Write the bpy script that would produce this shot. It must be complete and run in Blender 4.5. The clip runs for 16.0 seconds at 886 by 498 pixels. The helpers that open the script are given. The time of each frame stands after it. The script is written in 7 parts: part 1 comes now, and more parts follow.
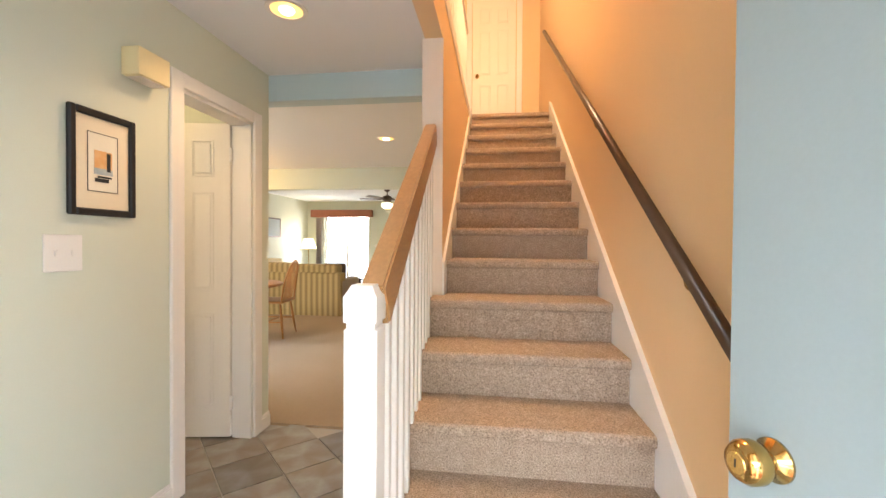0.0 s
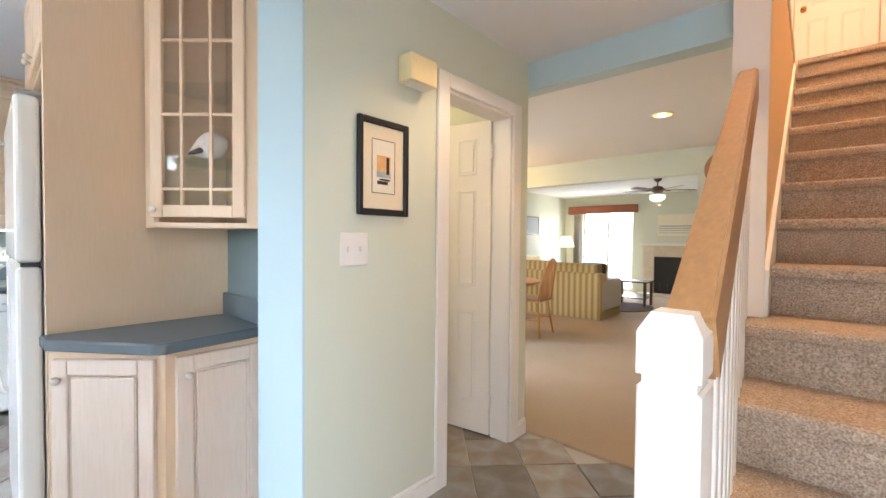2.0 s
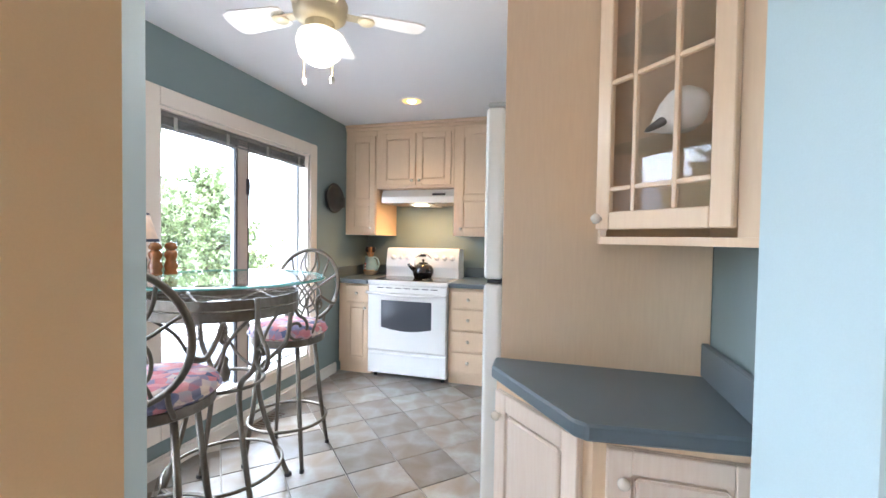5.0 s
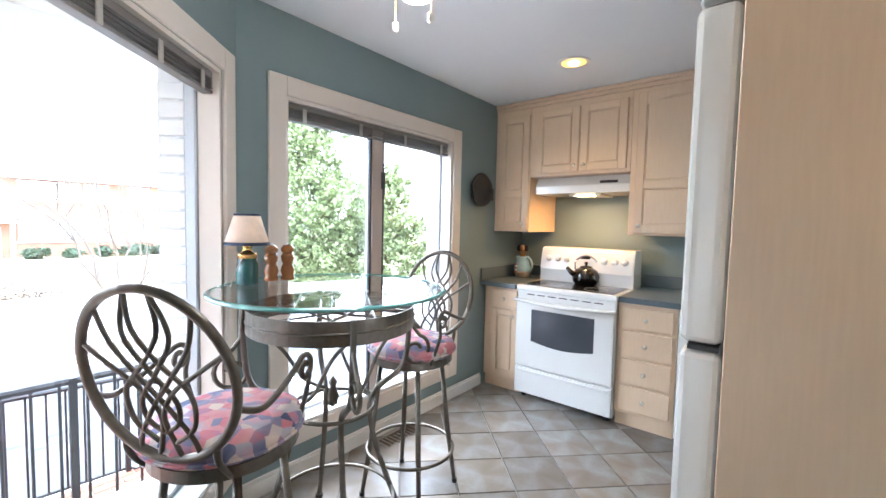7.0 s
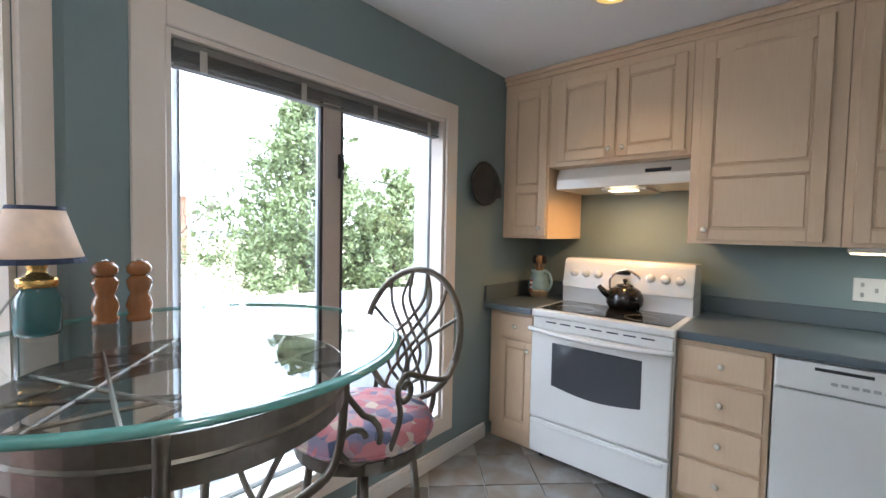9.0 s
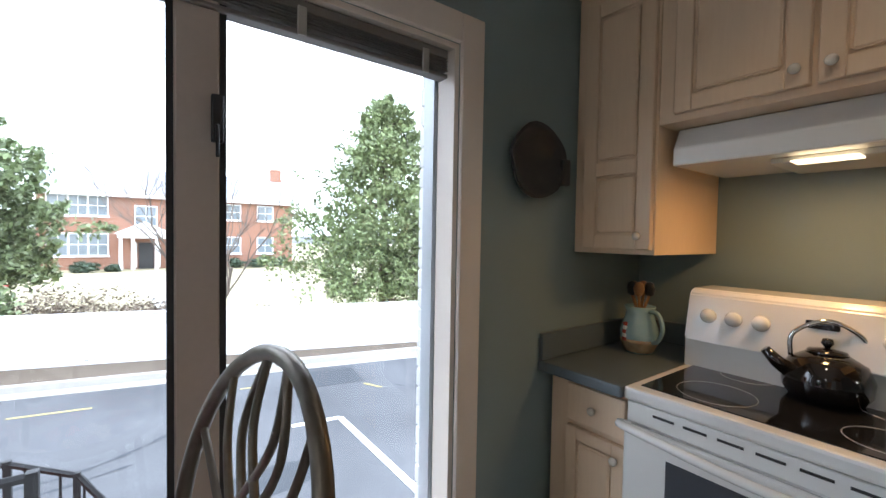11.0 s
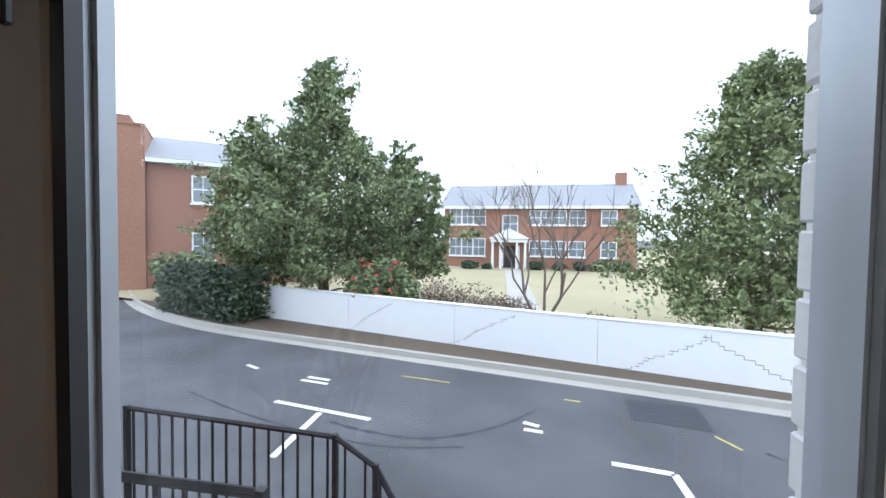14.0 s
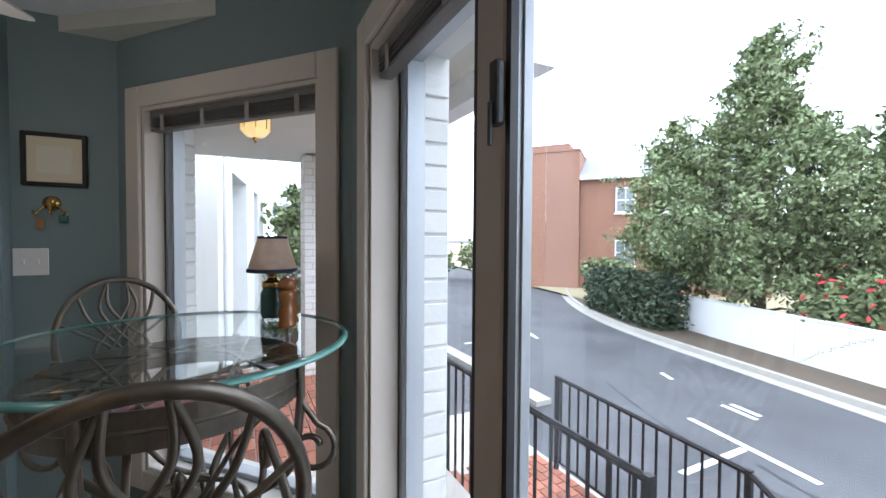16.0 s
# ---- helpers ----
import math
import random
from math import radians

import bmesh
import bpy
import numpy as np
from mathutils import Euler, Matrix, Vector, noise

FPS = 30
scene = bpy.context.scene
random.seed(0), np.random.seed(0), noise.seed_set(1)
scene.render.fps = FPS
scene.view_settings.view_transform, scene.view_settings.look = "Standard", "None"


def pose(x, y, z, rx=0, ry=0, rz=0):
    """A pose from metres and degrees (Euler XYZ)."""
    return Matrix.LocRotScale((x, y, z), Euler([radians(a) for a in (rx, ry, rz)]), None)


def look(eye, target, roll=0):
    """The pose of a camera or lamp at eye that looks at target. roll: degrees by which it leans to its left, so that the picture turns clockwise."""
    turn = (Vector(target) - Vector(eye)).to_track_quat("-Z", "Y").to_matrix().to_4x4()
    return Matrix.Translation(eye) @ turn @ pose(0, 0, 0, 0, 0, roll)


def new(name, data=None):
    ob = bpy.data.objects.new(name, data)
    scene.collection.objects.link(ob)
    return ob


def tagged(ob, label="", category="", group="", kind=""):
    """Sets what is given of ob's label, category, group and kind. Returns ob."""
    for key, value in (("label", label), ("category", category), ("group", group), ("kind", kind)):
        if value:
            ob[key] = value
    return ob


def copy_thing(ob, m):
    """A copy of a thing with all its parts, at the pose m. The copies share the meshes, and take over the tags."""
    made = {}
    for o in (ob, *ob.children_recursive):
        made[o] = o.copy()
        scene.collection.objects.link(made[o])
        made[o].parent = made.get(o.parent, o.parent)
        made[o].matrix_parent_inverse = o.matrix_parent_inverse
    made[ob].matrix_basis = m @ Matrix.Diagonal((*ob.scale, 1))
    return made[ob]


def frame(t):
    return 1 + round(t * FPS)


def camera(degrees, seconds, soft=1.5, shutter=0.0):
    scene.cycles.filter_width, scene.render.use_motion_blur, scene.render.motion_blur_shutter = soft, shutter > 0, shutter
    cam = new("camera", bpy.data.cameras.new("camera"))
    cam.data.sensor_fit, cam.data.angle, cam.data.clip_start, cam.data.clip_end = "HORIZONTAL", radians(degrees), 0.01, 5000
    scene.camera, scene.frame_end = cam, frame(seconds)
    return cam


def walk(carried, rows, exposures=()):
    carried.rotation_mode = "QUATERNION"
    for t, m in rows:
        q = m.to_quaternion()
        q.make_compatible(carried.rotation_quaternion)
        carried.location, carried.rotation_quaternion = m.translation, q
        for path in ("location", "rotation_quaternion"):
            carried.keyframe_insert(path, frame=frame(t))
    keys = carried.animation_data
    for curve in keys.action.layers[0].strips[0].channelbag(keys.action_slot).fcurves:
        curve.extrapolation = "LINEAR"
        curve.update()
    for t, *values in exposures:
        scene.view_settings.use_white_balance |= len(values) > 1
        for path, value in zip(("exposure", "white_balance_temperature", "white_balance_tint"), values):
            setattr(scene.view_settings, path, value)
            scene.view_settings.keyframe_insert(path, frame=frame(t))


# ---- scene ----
cam = camera(94.1, 16.0)
PATH = [
    (0, (-0.218, -0.108, 1.276), (-0.471, 1.876, 1.247), 0.4),
    (0.5, (-0.25, -0.066, 1.276), (-0.721, 1.877, 1.238), 0.6),
    (1, (-0.293, 0.0, 1.28), (-1.036, 1.856, 1.233), 0.7),
    (1.5, (-0.338, 0.086, 1.26), (-1.354, 1.808, 1.226), 0.5),
    (2, (-0.383, 0.192, 1.274), (-1.716, 1.682, 1.226), 0.5),
    (2.5, (-0.471, 0.249, 1.277), (-2.023, 1.509, 1.227), 0.7),
    (3, (-0.608, 0.342, 1.281), (-2.371, 1.284, 1.237), 0.6),
    (3.5, (-0.698, 0.425, 1.3), (-2.612, 1.003, 1.255), 0.7),
    (4, (-0.784, 0.451, 1.306), (-2.773, 0.651, 1.264), 0.8),
    (4.5, (-0.901, 0.486, 1.316), (-2.894, 0.329, 1.268), 0.8),
    (5, (-1.057, 0.539, 1.32), (-2.979, -0.012, 1.266), 0.9),
    (7.3, (-1.729, 0.344, 1.387), (-3.267, -0.93, 1.273), 1.3),
    (7.5, (-1.791, 0.295, 1.383), (-3.326, -0.983, 1.275), 1.3),
    (8, (-1.918, 0.184, 1.391), (-3.46, -1.085, 1.283), 1.3),
    (8.5, (-2.11, 0.098, 1.369), (-3.646, -1.179, 1.274), 1.3),
    (11, (-3.316, -0.482, 1.393), (-4.496, -2.095, 1.33), 1.0),
    (11.5, (-3.484, -0.691, 1.4), (-4.553, -2.381, 1.346), 1.9),
    (12, (-3.624, -0.902, 1.41), (-4.529, -2.684, 1.341), 1.1),
    (12.5, (-3.717, -1.068, 1.407), (-4.367, -2.958, 1.336), 1.0),
    (13, (-3.763, -1.21, 1.407), (-4.122, -3.176, 1.331), 1.0),
    (13.5, (-3.82, -1.272, 1.394), (-3.839, -3.27, 1.32), 0.6),
    (14, (-3.856, -1.289, 1.404), (-3.525, -3.26, 1.336), 0.8),
    (14.5, (-3.89, -1.276, 1.406), (-3.109, -3.116, 1.339), 0.4),
    (15, (-3.971, -1.253, 1.396), (-2.763, -2.846, 1.339), 0.7),
    (15.5, (-4.038, -1.191, 1.408), (-2.476, -2.439, 1.35), 0.5),
    (16, (-4.054, -1.176, 1.409), (-2.262, -2.063, 1.354), 0.4),
]
EXPOSURES = [(0.0, 0.74, 6850, 10), (1.0, 0.78, 6500, 10), (1.5, 0.80, 6250, 10), (3.0, 0.71, 6150, 10), (4.0, 0.70, 6100, 10), (5.2, 0.62, 6100, 10), (8.0, 0.21, 6150, 10), (9.5, -0.40, 6250, 10),
             (11.0, -1.05, 6350, 10), (12.0, -1.4, 6350, 10), (13.0, -1.75, 6300, 10), (14.5, -2.3, 6350, 10), (15.2, -2.15, 6400, 10), (16.0, -1.5, 6400, 10)]
walk(cam, [(t, look(eye, target, roll)) for t, eye, target, roll in PATH], EXPOSURES)

# ---- light ----
world = bpy.data.worlds.new("sky")
scene.world = world
world.use_nodes = True
_nt = world.node_tree
_sky = _nt.nodes.new("ShaderNodeTexSky")
_sky.sky_type, _sky.sun_disc = "NISHITA", False
_sky.sun_elevation, _sky.sun_rotation = radians(48), radians(200)
_sky.air_density, _sky.dust_density, _sky.ozone_density = 1.0, 6.0, 0.6
_mix = _nt.nodes.new("ShaderNodeMixRGB")
_mix.inputs[0].default_value = 0.85
_mix.inputs[2].default_value = (80.0, 91.0, 108.0, 1)
_nt.links.new(_sky.outputs[0], _mix.inputs[1])
_nt.links.new(_mix.outputs[0], _nt.nodes["Background"].inputs[0])
_nt.nodes["Background"].inputs[1].default_value = 0.15


def lamp(name, kind, energy, colour, m, size=0.1, size_y=None):
    d = bpy.data.lights.new(name, kind)
    d.energy, d.color = energy, colour
    if kind == "AREA":
        d.size = size
        if size_y:
            d.shape, d.size_y = "RECTANGLE", size_y
    elif kind == "SUN":
        d.angle = size
    else:
        d.shadow_soft_size = size
    if kind == "SPOT":
        d.spot_size, d.spot_blend = radians(130), 0.6
    ob = new(name, d)
    ob.matrix_world = m
    return ob


lamp("sun", "SUN", 2.0, (1, 0.97, 0.93), look((0, 0, 20), (3, 6, 10)), radians(25))
WARM = (1.0, 0.72, 0.42)
lamp("fan_lamp", "POINT", 9, (1.0, 0.98, 0.96), pose(-2.45, -0.36, 1.925), 0.08)
lamp("kitchen_downlight", "SPOT", 10, (1.0, 0.82, 0.6), pose(-4.205, -0.645, 2.38), 0.05)
lamp("entry_downlight", "SPOT", 19, (1.0, 0.66, 0.38), pose(-1.248, 1.823, 2.38), 0.05)
lamp("dining_downlight", "SPOT", 8, WARM, pose(-1.42, 4.32, 2.38), 0.05)
lamp("dining_pendant", "POINT", 25, (1.0, 0.60, 0.24), pose(-4.1, 5.0, 1.9), 0.12)
lamp("living_fan_lamp", "POINT", 9, (1.0, 0.78, 0.52), pose(-2.50, 8.4, 1.88), 0.1)
lamp("floor_lamp_bulb", "POINT", 8, WARM, pose(-5.0, 10.0, 1.45), 0.05)
lamp("stair_lamp", "POINT", 108, (1.0, 0.70, 0.44), pose(-0.15, 2.9, 4.75), 0.12)
# unseen fill added in the small room to brighten its ajar door
lamp("small_room_fill", "POINT", 12, WARM, pose(-2.7, 1.6, 2.2), 0.08)
lamp("hood_lamp", "AREA", 5.5, (1.0, 0.56, 0.21), pose(-4.92, -0.80, 1.625), 0.14, 0.08)
lamp("undercabinet_lamp", "AREA", 2.0, (0.95, 1.0, 0.92), pose(-4.92, 0.38, 1.303), 0.05, 0.38)
lamp("door_sky", "AREA", 12, (0.86, 0.94, 1.0), look((-0.10, -0.30, 1.1), (-2.1, 0.72, 1.0)), 0.75, 1.9)
lamp("garden_door_sky", "AREA", 20, (0.9, 0.96, 1.0), pose(-4.35, 11.30, 1.0, 90, 0, 180), 1.2, 1.8)


# ---- materials ----
def mat(name, colour, rough=0.6, metal=0.0, grain=0.0, scale=20.0, bump=0.0, colour2=None, coarse=0.0, coarse_scale=1.5,
        stretch=(1, 1, 1), spec=0.5, emit=0.0, emit_colour=None, per_object=0.0, per_island=0.0, coat=0.0):
    """A surface with two scales of variation: fine grain and coarse blotches."""
    m = bpy.data.materials.new(name)
    m.use_nodes = True
    nt = m.node_tree
    b = nt.nodes["Principled BSDF"]
    N, L = nt.nodes.new, nt.links.new
    c1 = (*colour, 1)
    c2 = (*(colour2 or [c * 0.75 for c in colour]), 1)
    b.inputs["Base Color"].default_value = c1
    b.inputs["Roughness"].default_value = rough
    b.inputs["Metallic"].default_value = metal
    b.inputs["Specular IOR Level"].default_value = spec
    b.inputs["Coat Weight"].default_value = coat
    if emit:
        b.inputs["Emission Color"].default_value = (*(emit_colour or colour), 1)
        b.inputs["Emission Strength"].default_value = emit
    tc = N("ShaderNodeTexCoord")
    mp = N("ShaderNodeMapping")
    mp.inputs["Scale"].default_value = stretch
    L(tc.outputs["Object"], mp.inputs[0])
    last = None
    if grain or bump:
        n = N("ShaderNodeTexNoise")
        n.inputs["Scale"].default_value, n.inputs["Detail"].default_value = scale, 4
        L(mp.outputs[0], n.inputs["Vector"])
        ramp = N("ShaderNodeMapRange")
        ramp.inputs["From Min"].default_value, ramp.inputs["From Max"].default_value = 0.3, 0.7
        ramp.inputs["To Max"].default_value = grain
        L(n.outputs["Fac"], ramp.inputs["Value"])
        mx = N("ShaderNodeMixRGB")
        mx.inputs[1].default_value, mx.inputs[2].default_value = c1, c2
        L(ramp.outputs[0], mx.inputs[0])
        last = mx.outputs[0]
        if bump:
            bp = N("ShaderNodeBump")
            bp.inputs["Strength"].default_value, bp.inputs["Distance"].default_value = min(1, bump), 0.004
            L(n.outputs["Fac"], bp.inputs["Height"])
            L(bp.outputs[0], b.inputs["Normal"])
    if coarse:
        n2 = N("ShaderNodeTexNoise")
        n2.inputs["Scale"].default_value, n2.inputs["Detail"].default_value = coarse_scale, 3
        L(tc.outputs["Object"], n2.inputs["Vector"])
        r2 = N("ShaderNodeMapRange")
        r2.inputs["From Min"].default_value, r2.inputs["From Max"].default_value = 0.35, 0.7
        r2.inputs["To Max"].default_value = coarse
        L(n2.outputs["Fac"], r2.inputs["Value"])
        mx2 = N("ShaderNodeMixRGB")
        mx2.inputs[2].default_value = c2
        if last:
            L(last, mx2.inputs[1])
        else:
            mx2.inputs[1].default_value = c1
        L(r2.outputs[0], mx2.inputs[0])
        last = mx2.outputs[0]
    if per_object or per_island:
        hsv = N("ShaderNodeHueSaturation")
        if per_object:
            src, amount = N("ShaderNodeObjectInfo").outputs["Random"], per_object
        else:
            src, amount = N("ShaderNodeNewGeometry").outputs["Random Per Island"], per_island
        r3 = N("ShaderNodeMapRange")
        r3.inputs["To Min"].default_value, r3.inputs["To Max"].default_value = 1 - amount, 1 + amount
        L(src, r3.inputs["Value"])
        L(r3.outputs[0], hsv.inputs["Value"])
        if last:
            L(last, hsv.inputs["Color"])
        else:
            hsv.inputs["Color"].default_value = c1
        last = hsv.outputs[0]
    if last:
        L(last, b.inputs["Base Color"])
    return m


def glass_mat(name, colour=(1, 1, 1), rough=0.0, clear=True):
    m = bpy.data.materials.new(name)
    m.use_nodes = True
    b = m.node_tree.nodes["Principled BSDF"]
    b.inputs["Base Color"].default_value = (*colour, 1)
    b.inputs["Roughness"].default_value = rough
    b.inputs["Transmission Weight"].default_value = 1
    b.inputs["IOR"].default_value = 1.45
    return m


def pane_mat(name, tint=(1, 1, 1), low=0.03, high=0.45):
    """Thin clear pane: straight through, with a gloss that rises at grazing angles."""
    m = bpy.data.materials.new(name)
    m.use_nodes = True
    nt = m.node_tree
    nt.nodes.remove(nt.nodes["Principled BSDF"])
    t, g, mx, f, pw, mr = (nt.nodes.new(k) for k in ("ShaderNodeBsdfTransparent", "ShaderNodeBsdfGlossy", "ShaderNodeMixShader", "ShaderNodeLayerWeight", "ShaderNodeMath", "ShaderNodeMapRange"))
    t.inputs[0].default_value = (*tint, 1)
    g.inputs["Roughness"].default_value = 0.02
    pw.operation = "POWER"
    pw.inputs[1].default_value = 4.0
    mr.inputs["To Min"].default_value, mr.inputs["To Max"].default_value = low, high
    nt.links.new(f.outputs["Facing"], pw.inputs[0])
    nt.links.new(pw.outputs[0], mr.inputs["Value"])
    nt.links.new(mr.outputs[0], mx.inputs[0])
    nt.links.new(t.outputs[0], mx.inputs[1])
    nt.links.new(g.outputs[0], mx.inputs[2])
    nt.links.new(mx.outputs[0], nt.nodes["Material Output"].inputs[0])
    return m


M = {}
M["sage"] = mat("sage_paint", (0.63, 0.665, 0.555), 0.7, grain=0.12, scale=260, bump=0.08, coarse=0.06)
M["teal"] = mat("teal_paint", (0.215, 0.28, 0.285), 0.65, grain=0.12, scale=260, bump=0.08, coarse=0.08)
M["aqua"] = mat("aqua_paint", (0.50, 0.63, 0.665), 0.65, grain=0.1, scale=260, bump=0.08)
M["peach"] = mat("peach_paint", (0.77, 0.56, 0.33), 0.6, grain=0.1, scale=260, bump=0.08, coarse=0.06)
M["ceiling"] = mat("ceiling_paint", (0.78, 0.79, 0.80), 0.85, grain=0.1, scale=300, bump=0.08)
M["white"] = mat("white_trim_paint", (0.80, 0.78, 0.74), 0.4, grain=0.08, scale=120, bump=0.02, coarse=0.05, coarse_scale=4)
M["cream"] = mat("cream_trim_paint", (0.74, 0.66, 0.58), 0.45, grain=0.08, scale=120, coarse=0.06, coarse_scale=4)
M["maple"] = mat("pickled_maple", (0.78, 0.585, 0.40), 0.36, grain=0.28, scale=14, stretch=(9, 9, 0.7), colour2=(0.66, 0.46, 0.30), coarse=0.25, coarse_scale=3)
# same maple made paler: daylight from the front door is in its colour
M["pickled"] = mat("daylit_pickled_maple", (0.78, 0.655, 0.555), 0.38, grain=0.35, scale=14, stretch=(9, 9, 0.7), colour2=(0.66, 0.50, 0.38), coarse=0.25, coarse_scale=3)
M["counter"] = mat("slate_blue_laminate", (0.105, 0.135, 0.155), 0.38, grain=0.3, scale=400, colour2=(0.14, 0.17, 0.19), coarse=0.1)
M["applwhite"] = mat("white_enamel", (0.80, 0.79, 0.76), 0.22, grain=0.04, scale=60, coarse=0.03, coat=0.3)
M["black"] = mat("black_glass", (0.012, 0.012, 0.014), 0.06, grain=0.05, scale=90)
M["dark"] = mat("dark_plastic", (0.03, 0.03, 0.032), 0.45, grain=0.1, scale=90)
M["metal"] = mat("pewter_metal", (0.17, 0.15, 0.125), 0.38, metal=0.85, grain=0.5, scale=40, colour2=(0.10, 0.085, 0.065), bump=0.15)
M["carpet"] = mat("beige_carpet", (0.60, 0.475, 0.37), 0.95, grain=1.0, scale=165, colour2=(0.22, 0.16, 0.115), bump=1.0, coarse=0.3, coarse_scale=30, spec=0.1)
M["wood"] = mat("oak_stain", (0.40, 0.22, 0.09), 0.35, grain=0.5, scale=10, stretch=(10, 1, 10), colour2=(0.24, 0.12, 0.045))
M["walnut"] = mat("dark_handrail", (0.085, 0.042, 0.02), 0.3, grain=0.4, scale=10, stretch=(10, 1, 10))
M["pane"] = pane_mat("window_pane")
M["grout"] = mat("tile_grout", (0.46, 0.43, 0.39), 0.9, grain=0.4, scale=120)
M["asphalt"] = mat("asphalt", (0.125, 0.128, 0.137), 0.85, grain=0.7, scale=45, bump=0.5, colour2=(0.046, 0.048, 0.053), coarse=0.75, coarse_scale=0.55)
M["roadpaint"] = mat("road_paint", (0.75, 0.75, 0.73), 0.8, grain=0.5, scale=12, colour2=(0.45, 0.45, 0.45))
M["concrete"] = mat("concrete", (0.42, 0.40, 0.36), 0.85, grain=0.4, scale=30, bump=0.3, coarse=0.4, coarse_scale=1)
M["lawn"] = mat("dormant_lawn", (0.42, 0.36, 0.24), 0.95, grain=0.6, scale=14, colour2=(0.28, 0.26, 0.14), coarse=0.5, coarse_scale=0.25)
M["fence"] = mat("white_fence_paint", (0.78, 0.79, 0.80), 0.7, grain=0.15, scale=20, coarse=0.1)
M["brickred"] = mat("red_brick_wall", (0.36, 0.190, 0.125), 0.85, grain=0.7, scale=9, stretch=(1, 1, 3), colour2=(0.235, 0.115, 0.082), coarse=0.3, coarse_scale=0.6)
M["roof"] = mat("grey_slate_roof", (0.30, 0.31, 0.33), 0.8, grain=0.5, scale=4, stretch=(1, 3, 3), coarse=0.2)
M["whitebrick"] = mat("white_painted_brick", (0.74, 0.74, 0.72), 0.7, grain=0.2, scale=60, bump=0.3, per_object=0.05)
M["iron"] = mat("black_iron", (0.02, 0.02, 0.022), 0.5, metal=0.4, grain=0.3, scale=60)
M["leaf"] = mat("holly_leaves", (0.195, 0.245, 0.120), 0.5, per_island=0.55, colour2=(0.10, 0.125, 0.045), grain=0.5, scale=0.8, spec=0.4)
M["bark"] = mat("bark", (0.13, 0.095, 0.07), 0.9, grain=0.6, scale=20, stretch=(1, 1, 0.3), bump=0.6)
M["glow"] = mat("lit_glass", (1, 0.9, 0.7), 0.4, emit=6.0, emit_colour=(1, 0.80, 0.52))
M["fanhub"] = mat("cream_brass_hub", (0.72, 0.62, 0.42), 0.35, metal=0.2, grain=0.2, scale=40)

M["doorwhite"] = mat("white_door_paint", (0.80, 0.76, 0.68), 0.4, grain=0.08, scale=80, coarse=0.05)
M["doorblue"] = mat("aqua_door_paint", (0.31, 0.385, 0.405), 0.4, grain=0.1, scale=120, bump=0.05, coarse=0.06)
M["chime"] = mat("cream_plastic", (0.78, 0.66, 0.38), 0.5, grain=0.08, scale=60)
M["rust"] = mat("rust_fabric", (0.30, 0.11, 0.06), 0.9, grain=0.5, scale=20, bump=0.3)
M["leaf2"] = mat("bright_holly_leaves", (0.215, 0.265, 0.125), 0.5, per_island=0.5, colour2=(0.14, 0.16, 0.05), grain=0.5, scale=0.8, spec=0.4)
M["earth"] = mat("bare_earth", (0.125, 0.095, 0.068), 0.95, grain=0.6, scale=20, bump=0.5, coarse=0.5, coarse_scale=0.6)
M["porchceil"] = mat("porch_ceiling_paint", (0.62, 0.62, 0.56), 0.7, grain=0.1, scale=60)
M["carpet2"] = mat("beige_carpet_flat", (0.44, 0.34, 0.24), 0.95, grain=0.5, scale=120, colour2=(0.33, 0.25, 0.17), bump=0.6, coarse=0.3, spec=0.1)
M["alu"] = mat("aluminium_frame", (0.50, 0.53, 0.56), 0.4, metal=0.3, grain=0.1, scale=60)
M["taupe"] = mat("taupe_stile", (0.50, 0.42, 0.36), 0.5, grain=0.15, scale=60)
M["blind"] = mat("grey_blind_slats", (0.19, 0.175, 0.165), 0.5, grain=0.2, scale=60)
M["cord"] = mat("blind_cord", (0.45, 0.42, 0.38), 0.8, grain=0.3, scale=120)
M["knob"] = mat("porcelain_knob", (0.75, 0.68, 0.58), 0.25, grain=0.05, scale=40)
M["chrome"] = mat("chrome", (0.75, 0.75, 0.75), 0.12, metal=1.0, grain=0.05, scale=60)
M["brass"] = mat("polished_brass", (0.60, 0.38, 0.13), 0.14, metal=1.0, grain=0.2, scale=60)
M["tableglass"] = pane_mat("table_glass", (0.965, 0.99, 0.983), 0.02, 0.55)
M["glassedge"] = mat("green_glass_edge", (0.10, 0.30, 0.27), 0.1, grain=0.3, scale=30, colour2=(0.25, 0.5, 0.46), spec=0.8)
M["ovenglass"] = mat("oven_window", (0.07, 0.075, 0.085), 0.05, grain=0.1, scale=30)
M["grey"] = mat("grey_plastic", (0.42, 0.42, 0.40), 0.5, grain=0.1, scale=80)
M["paper"] = mat("mat_board", (0.78, 0.68, 0.50), 0.8, grain=0.1, scale=100)
M["paper2"] = mat("cream_paper", (0.80, 0.74, 0.60), 0.8, grain=0.1, scale=100)
M["orange"] = mat("orange_wash", (0.72, 0.36, 0.13), 0.8, grain=0.6, scale=30, colour2=(0.75, 0.55, 0.3))
M["bluewash"] = mat("blue_wash", (0.30, 0.38, 0.42), 0.8, grain=0.6, scale=30, colour2=(0.55, 0.55, 0.5))
M["ink"] = mat("black_ink", (0.03, 0.03, 0.03), 0.8, grain=0.3, scale=60)
M["pitcherblue"] = mat("pale_blue_glaze", (0.28, 0.46, 0.52), 0.2, grain=0.4, scale=25, colour2=(0.45, 0.58, 0.60))
M["pitchertan"] = mat("sand_glaze", (0.46, 0.38, 0.27), 0.25, grain=0.6, scale=30, colour2=(0.25, 0.16, 0.10))
